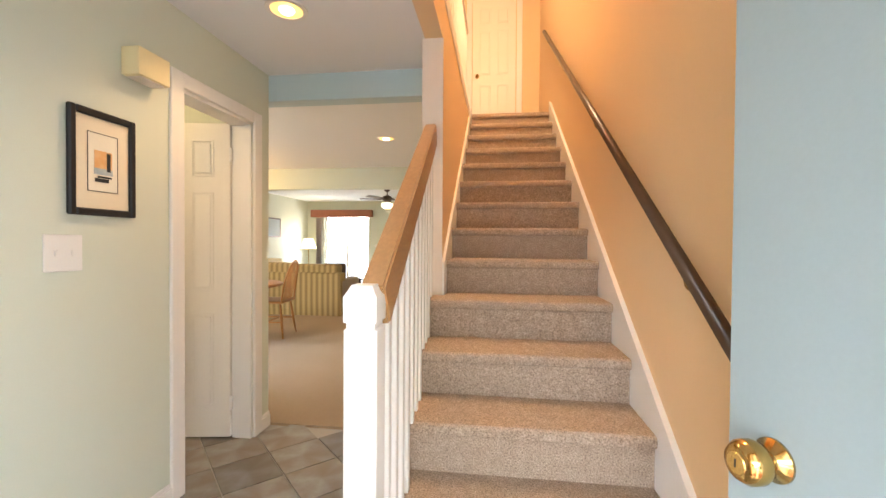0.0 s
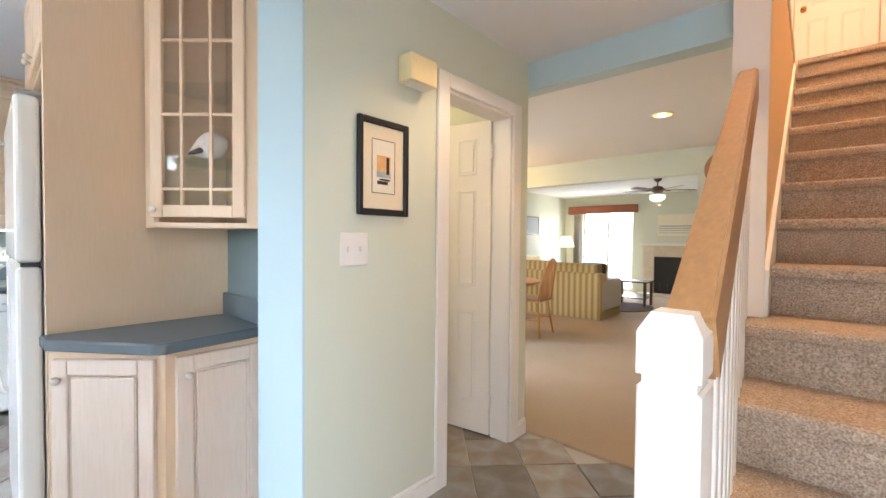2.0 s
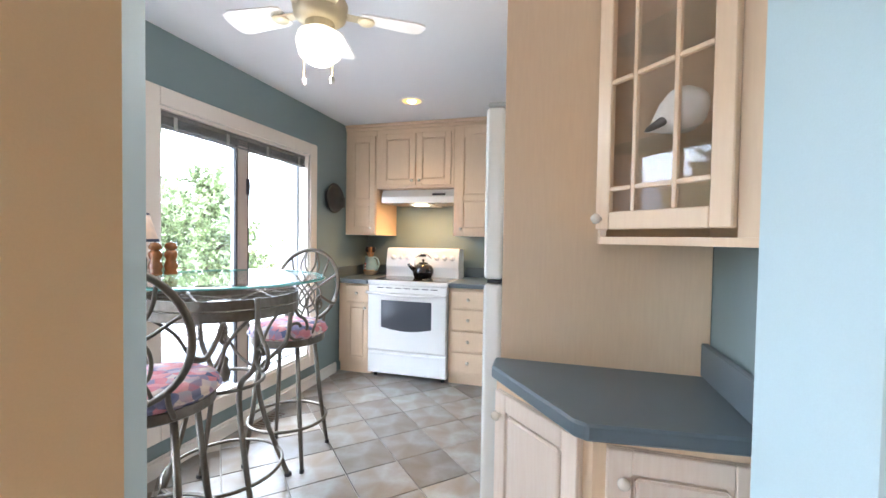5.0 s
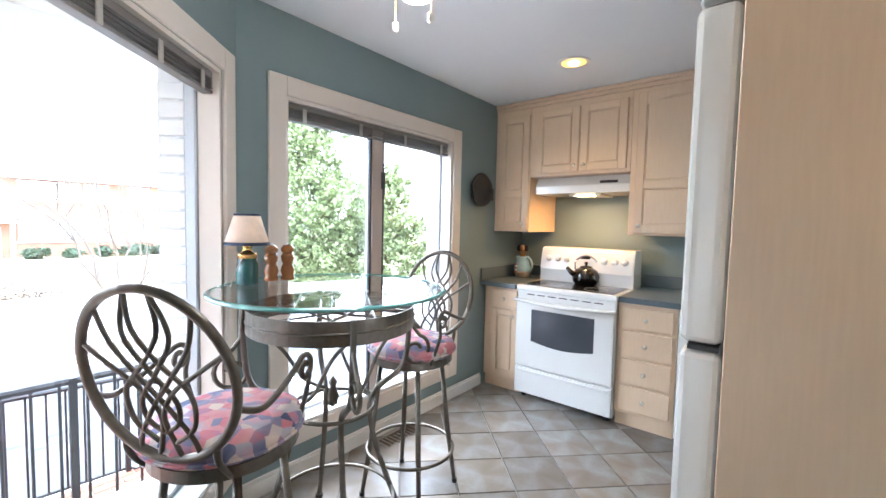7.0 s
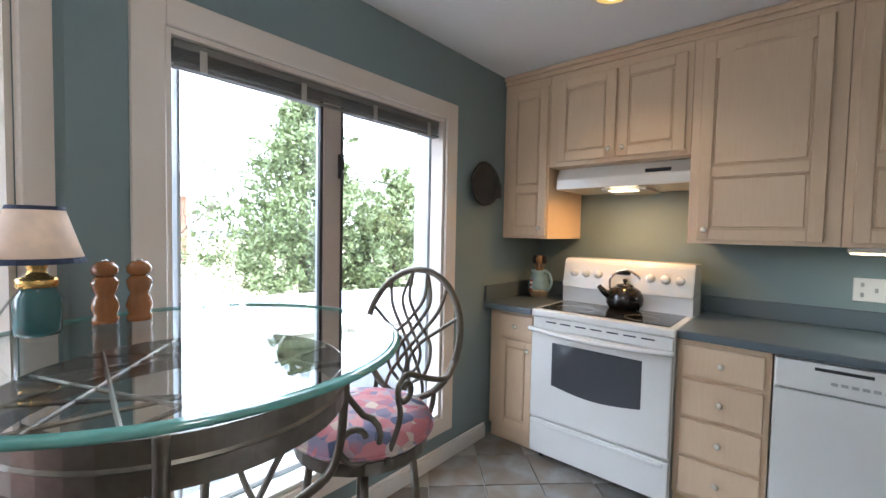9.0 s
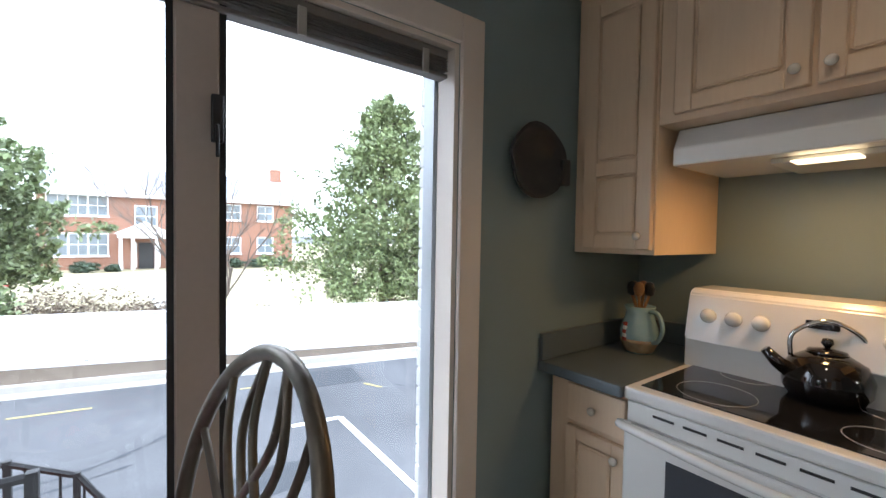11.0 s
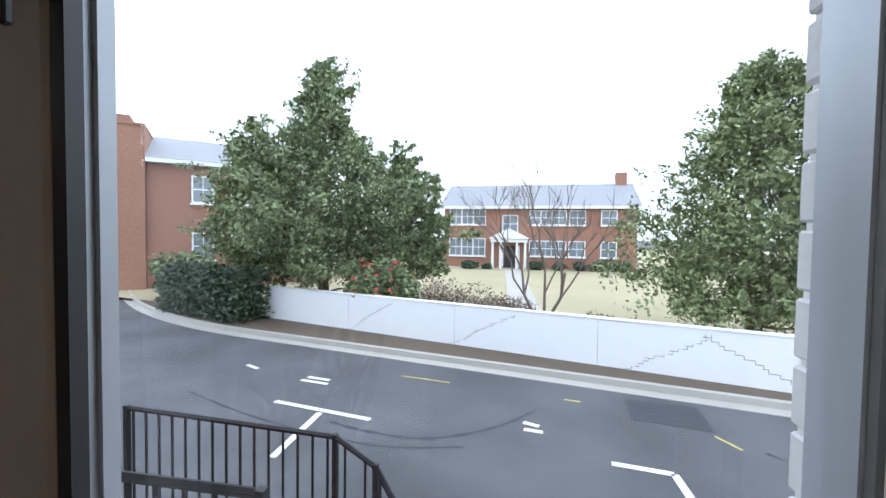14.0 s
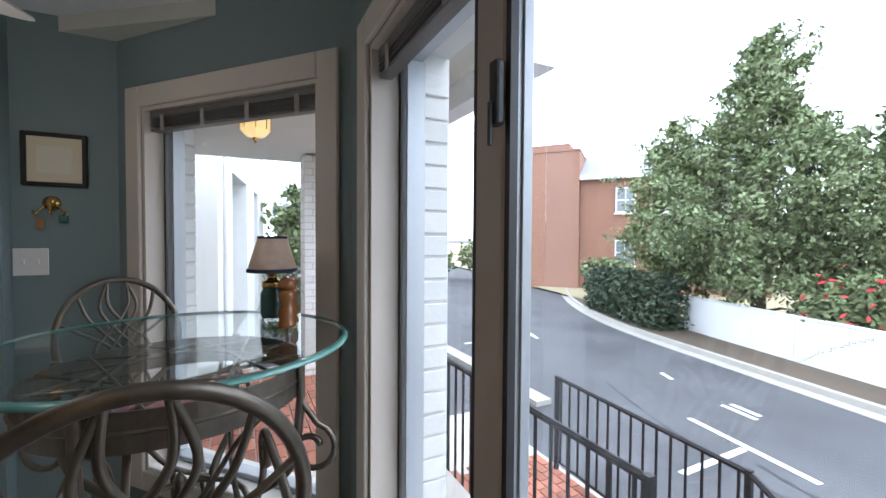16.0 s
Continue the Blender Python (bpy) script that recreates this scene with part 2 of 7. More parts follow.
M["redglaze"] = mat("red_glaze", (0.42, 0.07, 0.05), 0.3, grain=0.2, scale=30)
M["spoonwood"] = mat("spoon_wood", (0.35, 0.18, 0.08), 0.6, grain=0.4, scale=20)
M["millwood"] = mat("cherry_wood", (0.33, 0.13, 0.045), 0.22, grain=0.5, scale=12, stretch=(6, 6, 1), colour2=(0.2, 0.07, 0.025), coat=0.4)
M["jar"] = mat("sea_green_jar", (0.035, 0.13, 0.13), 0.1, grain=0.4, scale=30, colour2=(0.02, 0.06, 0.06), spec=0.8)
M["globe"] = mat("lit_globe", (0.95, 0.92, 0.85), 0.3, emit=1.1, emit_colour=(1, 0.88, 0.66))
M["goldglow"] = mat("lit_gold_reflector", (0.8, 0.55, 0.2), 0.35, emit=0.9, emit_colour=(1, 0.66, 0.2))
M["gold"] = mat("gold_lid", (0.75, 0.48, 0.16), 0.25, metal=0.9, grain=0.2, scale=40)
M["shade"] = mat("painted_shade", (0.62, 0.46, 0.36), 0.7, grain=0.7, scale=18, colour2=(0.30, 0.24, 0.26), emit=0.25, emit_colour=(1, 0.75, 0.5))
M["shadewhite"] = mat("lamp_shade_white", (0.85, 0.78, 0.62), 0.8, grain=0.1, scale=40, emit=1.6, emit_colour=(1, 0.8, 0.5))
M["navy"] = mat("navy_trim", (0.03, 0.045, 0.09), 0.7, grain=0.2, scale=40)
M["shellopening"] = mat("shell_opening", (0.11, 0.085, 0.07), 0.4, grain=0.3, scale=30)
M["shell"] = mat("conch_shell", (0.84, 0.79, 0.72), 0.35, grain=0.35, scale=9, colour2=(0.66, 0.52, 0.42))
M["dish"] = mat("dark_grey_pottery", (0.018, 0.02, 0.024), 0.28, grain=0.5, scale=16, colour2=(0.04, 0.042, 0.045))
M["kettle"] = mat("black_enamel", (0.012, 0.010, 0.010), 0.08, grain=0.2, scale=20, coat=0.6)
M["oak"] = mat("golden_oak", (0.40, 0.17, 0.04), 0.35, grain=0.5, scale=10, stretch=(6, 6, 1), colour2=(0.28, 0.12, 0.035))
M["darkwood"] = mat("dark_wood", (0.07, 0.04, 0.025), 0.4, grain=0.4, scale=14)
M["rug"] = mat("brown_rug", (0.09, 0.05, 0.04), 0.95, grain=0.7, scale=60, bump=0.5)
M["sofagrey"] = mat("pale_sofa_side", (0.42, 0.37, 0.30), 0.9, grain=0.3, scale=80, bump=0.3)
M["stone"] = mat("cream_stone", (0.66, 0.58, 0.46), 0.6, grain=0.5, scale=10, colour2=(0.52, 0.43, 0.32), bump=0.2)
M["skydoor"] = mat("sheer_bright", (0.9, 0.9, 0.9), 0.9, grain=0.05, scale=20)
M["brickpaver"] = mat("red_paver", (0.34, 0.125, 0.075), 0.8, grain=0.5, scale=40, colour2=(0.22, 0.08, 0.055), bump=0.4, per_object=0.3)
M["mortar"] = mat("pale_mortar", (0.50, 0.47, 0.43), 0.9, grain=0.4, scale=40)
M["tile"] = mat("slate_look_tile", (0.30, 0.315, 0.315), 0.32, grain=0.8, scale=9, colour2=(0.17, 0.125, 0.085), bump=0.2, coarse=0.85, coarse_scale=3.4, per_object=0.36)
M["branch"] = mat("bare_branch", (0.16, 0.125, 0.10), 0.9, grain=0.5, scale=20)
M["hedge"] = mat("dark_hedge", (0.055, 0.085, 0.05), 0.6, per_island=0.5)
M["camellia"] = mat("red_flower", (0.55, 0.03, 0.04), 0.6, per_island=0.3)
M["dry"] = mat("dry_twigs", (0.17, 0.13, 0.10), 0.9, per_island=0.4)
M["crack"] = mat("dark_crack", (0.10, 0.10, 0.10), 0.9, grain=0.3, scale=20)
M["winglass"] = mat("house_window_glass", (0.16, 0.19, 0.21), 0.1, grain=0.5, scale=0.7, colour2=(0.35, 0.38, 0.40))
M["yellowpaint"] = mat("yellow_paint", (0.55, 0.45, 0.14), 0.8, grain=0.6, scale=12, colour2=(0.25, 0.23, 0.16))
M["patch"] = mat("dark_asphalt_patch", (0.045, 0.05, 0.058), 0.85, grain=0.5, scale=30, bump=0.3)
M["lantern"] = mat("amber_lantern_glass", (0.9, 0.7, 0.35), 0.4, emit=2.2, emit_colour=(1, 0.72, 0.3))


def fabric_stripe(name):
    """Gold and olive woven stripes."""
    m = mat(name, (0.40, 0.28, 0.11), 0.9, bump=0.3, scale=120)
    nt = m.node_tree
    tc, w, r = (nt.nodes.new(k) for k in ("ShaderNodeTexCoord", "ShaderNodeTexWave", "ShaderNodeValToRGB"))
    w.bands_direction = "X"
    w.inputs["Scale"].default_value, w.inputs["Distortion"].default_value = 3.2, 0.4
    r.color_ramp.elements[0].color, r.color_ramp.elements[1].color = (0.24, 0.17, 0.07, 1), (0.46, 0.34, 0.15, 1)
    nt.links.new(tc.outputs["Object"], w.inputs["Vector"])
    nt.links.new(w.outputs["Color"], r.inputs[0])
    nt.links.new(r.outputs[0], nt.nodes["Principled BSDF"].inputs["Base Color"])
    return m


def fabric_floral(name):
    """Rose, blue and cream patchwork of a woven seat cushion."""
    m = mat(name, (0.5, 0.3, 0.3), 0.9, bump=0.4, scale=220)
    nt = m.node_tree
    tc, v, n, r = (nt.nodes.new(k) for k in ("ShaderNodeTexCoord", "ShaderNodeTexVoronoi", "ShaderNodeTexNoise", "ShaderNodeValToRGB"))
    v.inputs["Scale"].default_value = 26
    n.inputs["Scale"].default_value = 9
    mx = nt.nodes.new("ShaderNodeMixRGB")
    mx.inputs[0].default_value = 0.45
    nt.links.new(tc.outputs["Object"], v.inputs["Vector"])
    nt.links.new(tc.outputs["Object"], n.inputs["Vector"])
    nt.links.new(v.outputs["Color"], mx.inputs[1])
    nt.links.new(n.outputs["Color"], mx.inputs[2])
    e = r.color_ramp.elements
    e[0].position, e[0].color = 0.30, (0.09, 0.11, 0.20, 1)
    e[1].position, e[1].color = 0.70, (0.62, 0.50, 0.42, 1)
    for p, c in ((0.40, (0.26, 0.24, 0.34, 1)), (0.47, (0.52, 0.17, 0.20, 1)), (0.56, (0.60, 0.30, 0.30, 1)), (0.62, (0.36, 0.34, 0.40, 1))):
        x = e.new(p)
        x.color = c
    nt.links.new(mx.outputs[0], r.inputs[0])
    nt.links.new(r.outputs[0], nt.nodes["Principled BSDF"].inputs["Base Color"])
    return m


M["stripe"], M["floral"] = fabric_stripe("striped_upholstery"), fabric_floral("floral_cushion")


# ---- mesh helpers ----
def link_mesh(name, bm, material=None, parent=None, label="", smooth=False):
    me = bpy.data.meshes.new(name)
    bm.to_mesh(me)
    bm.free()
    if smooth:
        for p in me.polygons:
            p.use_smooth = True
    if material:
        for m_ in (material if isinstance(material, (list, tuple)) else [material]):
            me.materials.append(m_)
    ob = new(name, me)
    if parent:
        ob.parent = parent
    if label:
        ob["label"] = label
    return ob


def part(name, bm, material, parent, label="", smooth=False):
    return link_mesh(name, bm, material, parent, label, smooth)


def box(x0, y0, z0, x1, y1, z1, bevel=0.0, bm=None, seg=1):
    b = bmesh.new()
    bmesh.ops.create_cube(b, size=1)
    for v in b.verts:
        v.co = Vector(((x0 + x1) / 2 + v.co.x * (x1 - x0), (y0 + y1) / 2 + v.co.y * (y1 - y0), (z0 + z1) / 2 + v.co.z * (z1 - z0)))
    if bevel:
        bmesh.ops.bevel(b, geom=b.edges[:], offset=bevel, segments=seg, affect="EDGES", profile=0.6)
    return merge(bm, b)


def merge(bm, b, m=None):
    if m is not None:
        b.transform(m)
    if bm is None:
        return b
    me = bpy.data.meshes.new("tmp")
    b.to_mesh(me)
    bm.from_mesh(me)
    bpy.data.meshes.remove(me)
    b.free()
    return bm


def prism(outline, z0, z1, bm=None, bevel=0.0):
    """An upright block over a plan outline given counter-clockwise."""
    b = bmesh.new()
    lo = [b.verts.new((x, y, z0)) for x, y in outline]
    hi = [b.verts.new((x, y, z1)) for x, y in outline]
    n = len(outline)
    b.faces.new(lo[::-1])
    b.faces.new(hi)
    for i in range(n):
        b.faces.new((lo[i], lo[(i + 1) % n], hi[(i + 1) % n], hi[i]))
    if bevel:
        bmesh.ops.bevel(b, geom=b.edges[:], offset=bevel, segments=1, affect="EDGES")
    return merge(bm, b)


def lathe(profile, n=20, bm=None, m=None, ring=False):
    """A turned form from (radius, height) pairs; ring closes the profile on itself."""
    if ring:
        profile = list(profile) + [profile[0]]
    b = bmesh.new()
    rings = []
    for r, z in profile:
        if r < 1e-5:
            rings.append([b.verts.new((0, 0, z))])
        else:
            rings.append([b.verts.new((r * math.cos(2 * math.pi * i / n), r * math.sin(2 * math.pi * i / n), z)) for i in range(n)])
    for a, c in zip(rings, rings[1:]):
        for i in range(n):
            j = (i + 1) % n
            if len(a) == 1 and len(c) == 1:
                continue
            if len(a) == 1:
                b.faces.new((a[0], c[j], c[i]))
            elif len(c) == 1:
                b.faces.new((a[i], a[j], c[0]))
            else:
                b.faces.new((a[i], a[j], c[j], c[i]))
    if ring:
        bmesh.ops.remove_doubles(b, verts=b.verts[:], dist=1e-6)
    if len(rings[0]) > 1 and not ring:
        b.faces.new(rings[0][::-1])
    if not ring and len(rings[-1]) > 1:
        b.faces.new(rings[-1])
    bmesh.ops.recalc_face_normals(b, faces=b.faces)
    return merge(bm, b, m)


def tube(points, r, n=8, bm=None, closed=False):
    """A round bar along points; r may be one radius or one per point."""
    b = bmesh.new()
    pts = [Vector(p) for p in points]
    k = len(pts)
    rs = r if isinstance(r, (list, tuple)) else [r] * k
    rings, up = [], Vector((0.13, 0.21, 1)).normalized()
    for i, p in enumerate(pts):
        a = pts[(i - 1) % k] if (i or closed) else p
        c = pts[(i + 1) % k] if (i < k - 1 or closed) else p
        t = (c - a).normalized()
        u = up - t * up.dot(t)
        if u.length < 1e-4:
            u = t.orthogonal()
        u.normalize()
        up = u
        v = t.cross(u)
        rings.append([b.verts.new(p + (u * math.cos(2 * math.pi * j / n) + v * math.sin(2 * math.pi * j / n)) * rs[i]) for j in range(n)])
    for i in range(k if closed else k - 1):
        a, c = rings[i], rings[(i + 1) % k]
        off = 0
        if closed and i == k - 1:
            off = min(range(n), key=lambda o: (a[0].co - c[o].co).length)
        for j in range(n):
            b.faces.new((a[j], a[(j + 1) % n], c[(j + 1 + off) % n], c[(j + off) % n]))
    if not closed:
        b.faces.new(rings[0][::-1])
        b.faces.new(rings[-1])
    bmesh.ops.recalc_face_normals(b, faces=b.faces)
    return merge(bm, b)


def frame_ring(w, h, t, d, bm=None, m=None, bevel=0.003):
    """A flat picture-frame in the xz plane, its lower left corner at the origin, thickness d towards -y."""
    b = bmesh.new()
    box(0, -d, 0, t, 0, h, bevel, b)
    box(w - t, -d, 0, w, 0, h, bevel, b)
    box(t, -d, h - t, w - t, 0, h, bevel, b)
    box(t, -d, 0, w - t, 0, t, bevel, b)
    return merge(bm, b, m)


def thing(name, label, category, m=None, group="", kind=""):
    ob = new(name)
    if m is not None:
        ob.matrix_world = m
    return tagged(ob, label, category, group, kind)


def structure(name, bm, material, label="", category=""):
    return tagged(link_mesh(name, bm, material), label, category, kind="structure")


def spline(pts, n=6, closed=False):
    """Catmull-Rom points through pts."""
    P = [Vector(p) for p in pts]
    k, out = len(P), []
    for i in range(k if closed else k - 1):
        p0 = P[(i - 1) % k] if (closed or i) else P[0]
        p1, p2 = P[i], P[(i + 1) % k]
        p3 = P[(i + 2) % k] if (closed or i + 2 < k) else P[-1]
        for j in range(n):
            t = j / n
            out.append(0.5 * ((2 * p1) + (p2 - p0) * t + (2 * p0 - 5 * p1 + 4 * p2 - p3) * t * t + (3 * p1 - p0 - 3 * p2 + p3) * t ** 3))
    if not closed:
        out.append(P[-1])
    return out

# ---- structure ----
H = 2.42            # ceiling height
YW = -1.55          # inner face of the kitchen's window wall
XB = -5.30          # inner face of the cabinet wall
YK = 0.985           # inner face of the kitchen's inner wall
A, B = Vector((-2.53, YW)), Vector((-1.53, -0.65))   # the angled window wall
YF = -0.10          # inner face of the front door wall
XE = -1.78          # entry wall
YH = 2.575          # end of the entry wall
XL, XR = -0.52, 0.387   # stair, inner width
FAR = 11.0          # far wall of the living room
XLW = -5.5          # its side wall


def wall_matrix(p, q):
    p, q = Vector(p), Vector(q)
    return Matrix.Translation((p.x, p.y, 0)) @ Matrix.Rotation(math.atan2(q.y - p.y, q.x - p.x), 4, "Z")


def wall_with_hole(p, q, t0, t1, z0, z1, holes, bm=None):
    """A wall along p to q between the offsets t0 and t1 to the right of that way; holes are (s0, s1, z0, z1)."""
    n = (Vector(q) - Vector(p)).length
    b = bmesh.new()
    s = 0.0
    for h0, h1, a, c in sorted(holes):
        box(s, -t1, z0, h0, -t0, z1, 0, b)
        if a > z0 + 1e-3:
            box(h0, -t1, z0, h1, -t0, a, 0, b)
        if c < z1 - 1e-3:
            box(h0, -t1, c, h1, -t0, z1, 0, b)
        s = h1
    box(s, -t1, z0, n, -t0, z1, 0, b)
    return merge(bm, b, wall_matrix(p, q))


W1 = (-4.150, -2.770, 0.28, 2.013)   # main window opening: x0, x1, z0, z1
structure("wall_south", wall_with_hole((XB, YW), A, 0, 0.13, 0, H, [(W1[0] - XB, W1[1] - XB, W1[2], W1[3])]), M["teal"],
          "teal painted kitchen wall with the big window", "wall")
AB = (B - A).length
W2 = (0.145, 1.17, 0.28, 2.013)
structure("wall_bay", wall_with_hole(A, B, 0, 0.13, 0, H, [W2]), M["teal"], "teal painted angled wall facing the porch", "wall")
structure("wall_porch", box(-1.53, -0.65, 0, -1.42, YF - 0.012, H), M["teal"], "short teal painted wall beside the entry", "wall")
bm = prism([(-1.419, YF - 0.15), (-0.62, YF - 0.15), (-0.62, YF), (-1.524, YF), (-1.524, YF - 0.011), (-1.419, YF - 0.011)], 0, H)
box(-0.62, YF - 0.15, 2.07, 0.43, YF, H, 0, bm)
box(0.43, YF - 0.15, 0, 0.50, YF, H, 0, bm)
structure("wall_front", bm, M["peach"], "warm peach painted wall round the front door", "wall")
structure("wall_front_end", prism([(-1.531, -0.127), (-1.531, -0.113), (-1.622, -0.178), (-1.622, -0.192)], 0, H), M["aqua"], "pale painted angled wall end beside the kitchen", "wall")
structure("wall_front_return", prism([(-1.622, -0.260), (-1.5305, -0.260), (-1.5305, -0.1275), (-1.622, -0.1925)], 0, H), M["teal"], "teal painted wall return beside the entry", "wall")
structure("wall_west", box(XB - 0.15, YW - 0.13, 0, XB, YK + 0.1, H), M["teal"], "slate teal wall behind the cabinets", "wall")
structure("wall_north", box(XB, YK, 0, -1.94, YK + 0.1, H), M["teal"], "slate teal inner wall of the kitchen", "wall")
DO = (1.780, 2.385, 2.040)
bm = box(XE - 0.13, YK + 0.001, 0, XE, DO[0], H)
box(XE - 0.13, DO[0], DO[2], XE, DO[1], H, 0, bm)
box(XE - 0.13, DO[1], 0, XE, YH, H, 0, bm)
structure("wall_entry", bm, M["sage"], "pale sage painted entry wall with a doorway", "wall")
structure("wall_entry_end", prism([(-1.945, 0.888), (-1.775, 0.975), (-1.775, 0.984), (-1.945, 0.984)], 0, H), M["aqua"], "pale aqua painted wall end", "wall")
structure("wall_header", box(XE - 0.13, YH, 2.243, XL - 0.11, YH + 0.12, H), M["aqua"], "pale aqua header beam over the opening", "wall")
bm = box(XLW, 6.0, 2.10, -1.43, 6.15, H)
box(-1.43, 6.0, 0.006, 2.5, 6.15, H, 0, bm)
structure("wall_header_living", bm, M["sage"], "sage header beam and wall beside the living room opening", "wall")

bm = box(XB, YW, -0.12, XE, YK, -0.012)
prism([(-2.53, -1.68), (-1.42, -0.72), (0.6, -0.25), (0.6, 2.60), (-3.4, 2.60), (-3.4, YK), (XE, YK), (XE, -1.0)], -0.12, -0.0125, bm)
floor = structure("floor", bm, M["grout"], "grey and tan slate-look tiles laid diagonally", "floor")
structure("floor_living", box(XLW, 2.60, -0.12, 2.5, FAR, 0.006), M["carpet2"], "beige cut pile carpet", "carpet")
bm = box(XB, YW, H, -2.53, YK, H + 0.1)
prism([(A.x, A.y), (B.x, B.y), (-1.53, YF - 0.15), (0.50, YF - 0.15), (0.50, 1.2), (XL - 0.1, 1.2), (XL - 0.1, YH + 0.06), (-3.5, YH + 0.06), (-3.5, YK), (A.x, YK)], H, H + 0.1, bm)
structure("ceiling", bm, M["ceiling"], "smooth white ceiling", "ceiling")
structure("ceiling_living", box(XLW, YH + 0.06, H, XL - 0.1, FAR, H + 0.1), M["ceiling"], "cream white ceiling of the living room", "ceiling")
# stair walls
structure("wall_stair_right", box(XR, YF, 0, XR + 0.12, 7.4, 5.2), M["peach"], "warm peach painted stair wall", "wall")
UP = 2.75           # upper floor
YE = 2.20           # end of the lower stair wall
bm = box(XL - 0.11, YE, 0, XL, 7.4, UP - 0.09)
box(XL - 0.1, 1.2, H, XL, YE, 5.2, 0, bm)
box(XL, 1.1, H, XR, 1.2, 5.2, 0, bm)
structure("wall_stair_left", bm, M["peach"], "warm peach painted stair wall", "wall")
structure("wall_stair_end", box(-2.2, 5.97, UP, XR, 6.07, 5.2), M["peach"], "peach wall at the head of the stairs", "wall")
structure("ceiling_stair", box(-2.2, 1.1, 5.0, XR + 0.1, 7.4, 5.1), M["ceiling"], "white ceiling over the stairs", "ceiling")
structure("floor_upper", box(-2.2, YE + 0.02, UP - 0.09, XL - 0.11, 7.4, UP), M["carpet2"], "beige carpeted upper hall floor", "floor")
structure("wall_upper_hall", box(-2.3, YE, UP, -2.2, 7.4, 5.2), M["cream"], "cream wall of the upper hall", "wall")
structure("wall_upper_front", box(-2.2, YE - 0.1, H + 0.11, XL - 0.101, YE, 5.2), M["cream"], "cream wall of the upper hall", "wall")
# living room shell
structure("wall_living_west", box(XLW - 0.15, 2.6, 0, XLW, FAR, H), M["sage"], "sage painted living room wall", "wall")
structure("wall_living_east", box(2.5, 2.6, 0, 2.65, FAR, H), M["sage"], "sage painted living room wall", "wall")
SD = (-5.0, -3.70, 0.05, 2.03)
structure("wall_living_far", wall_with_hole((2.65, FAR), (XLW - 0.15, FAR), 0, 0.2, 0, H, [(2.65 - SD[1], 2.65 - SD[0], SD[2], SD[3])]), M["sage"],
          "sage painted far wall with a glass door", "wall")
structure("ceiling_living_east", box(XL, 6.15, H, 2.5, FAR, H + 0.1), M["ceiling"], "white ceiling", "ceiling")
structure("wall_bath", box(-3.5, YH - 0.01, 0, XE - 0.131, YH + 0.12, H), M["sage"], "sage painted wall", "wall")
structure("wall_bath_back", box(-3.5, YK + 0.1, 0, -3.4, YH - 0.01, H), M["cream"], "cream wall of the small room", "wall")
# outer leaf of white brick round the kitchen
bm = wall_with_hole((XB - 0.15, YW), A, 0.135, 0.27, -1.9, 2.9, [(W1[0] - XB + 0.115, W1[1] - XB + 0.13, W1[2], W1[3])])
structure("wall_outer_south", bm, M["whitebrick"], "white painted brick outside wall", "wall")
bm = wall_with_hole(A, B, 0.135, 0.25, -1.9, 2.9, [(W2[0] + 0.02, W2[1] - 0.02, W2[2], W2[3])])
structure("wall_outer_bay", bm, M["whitebrick"], "white painted brick outside wall", "wall")


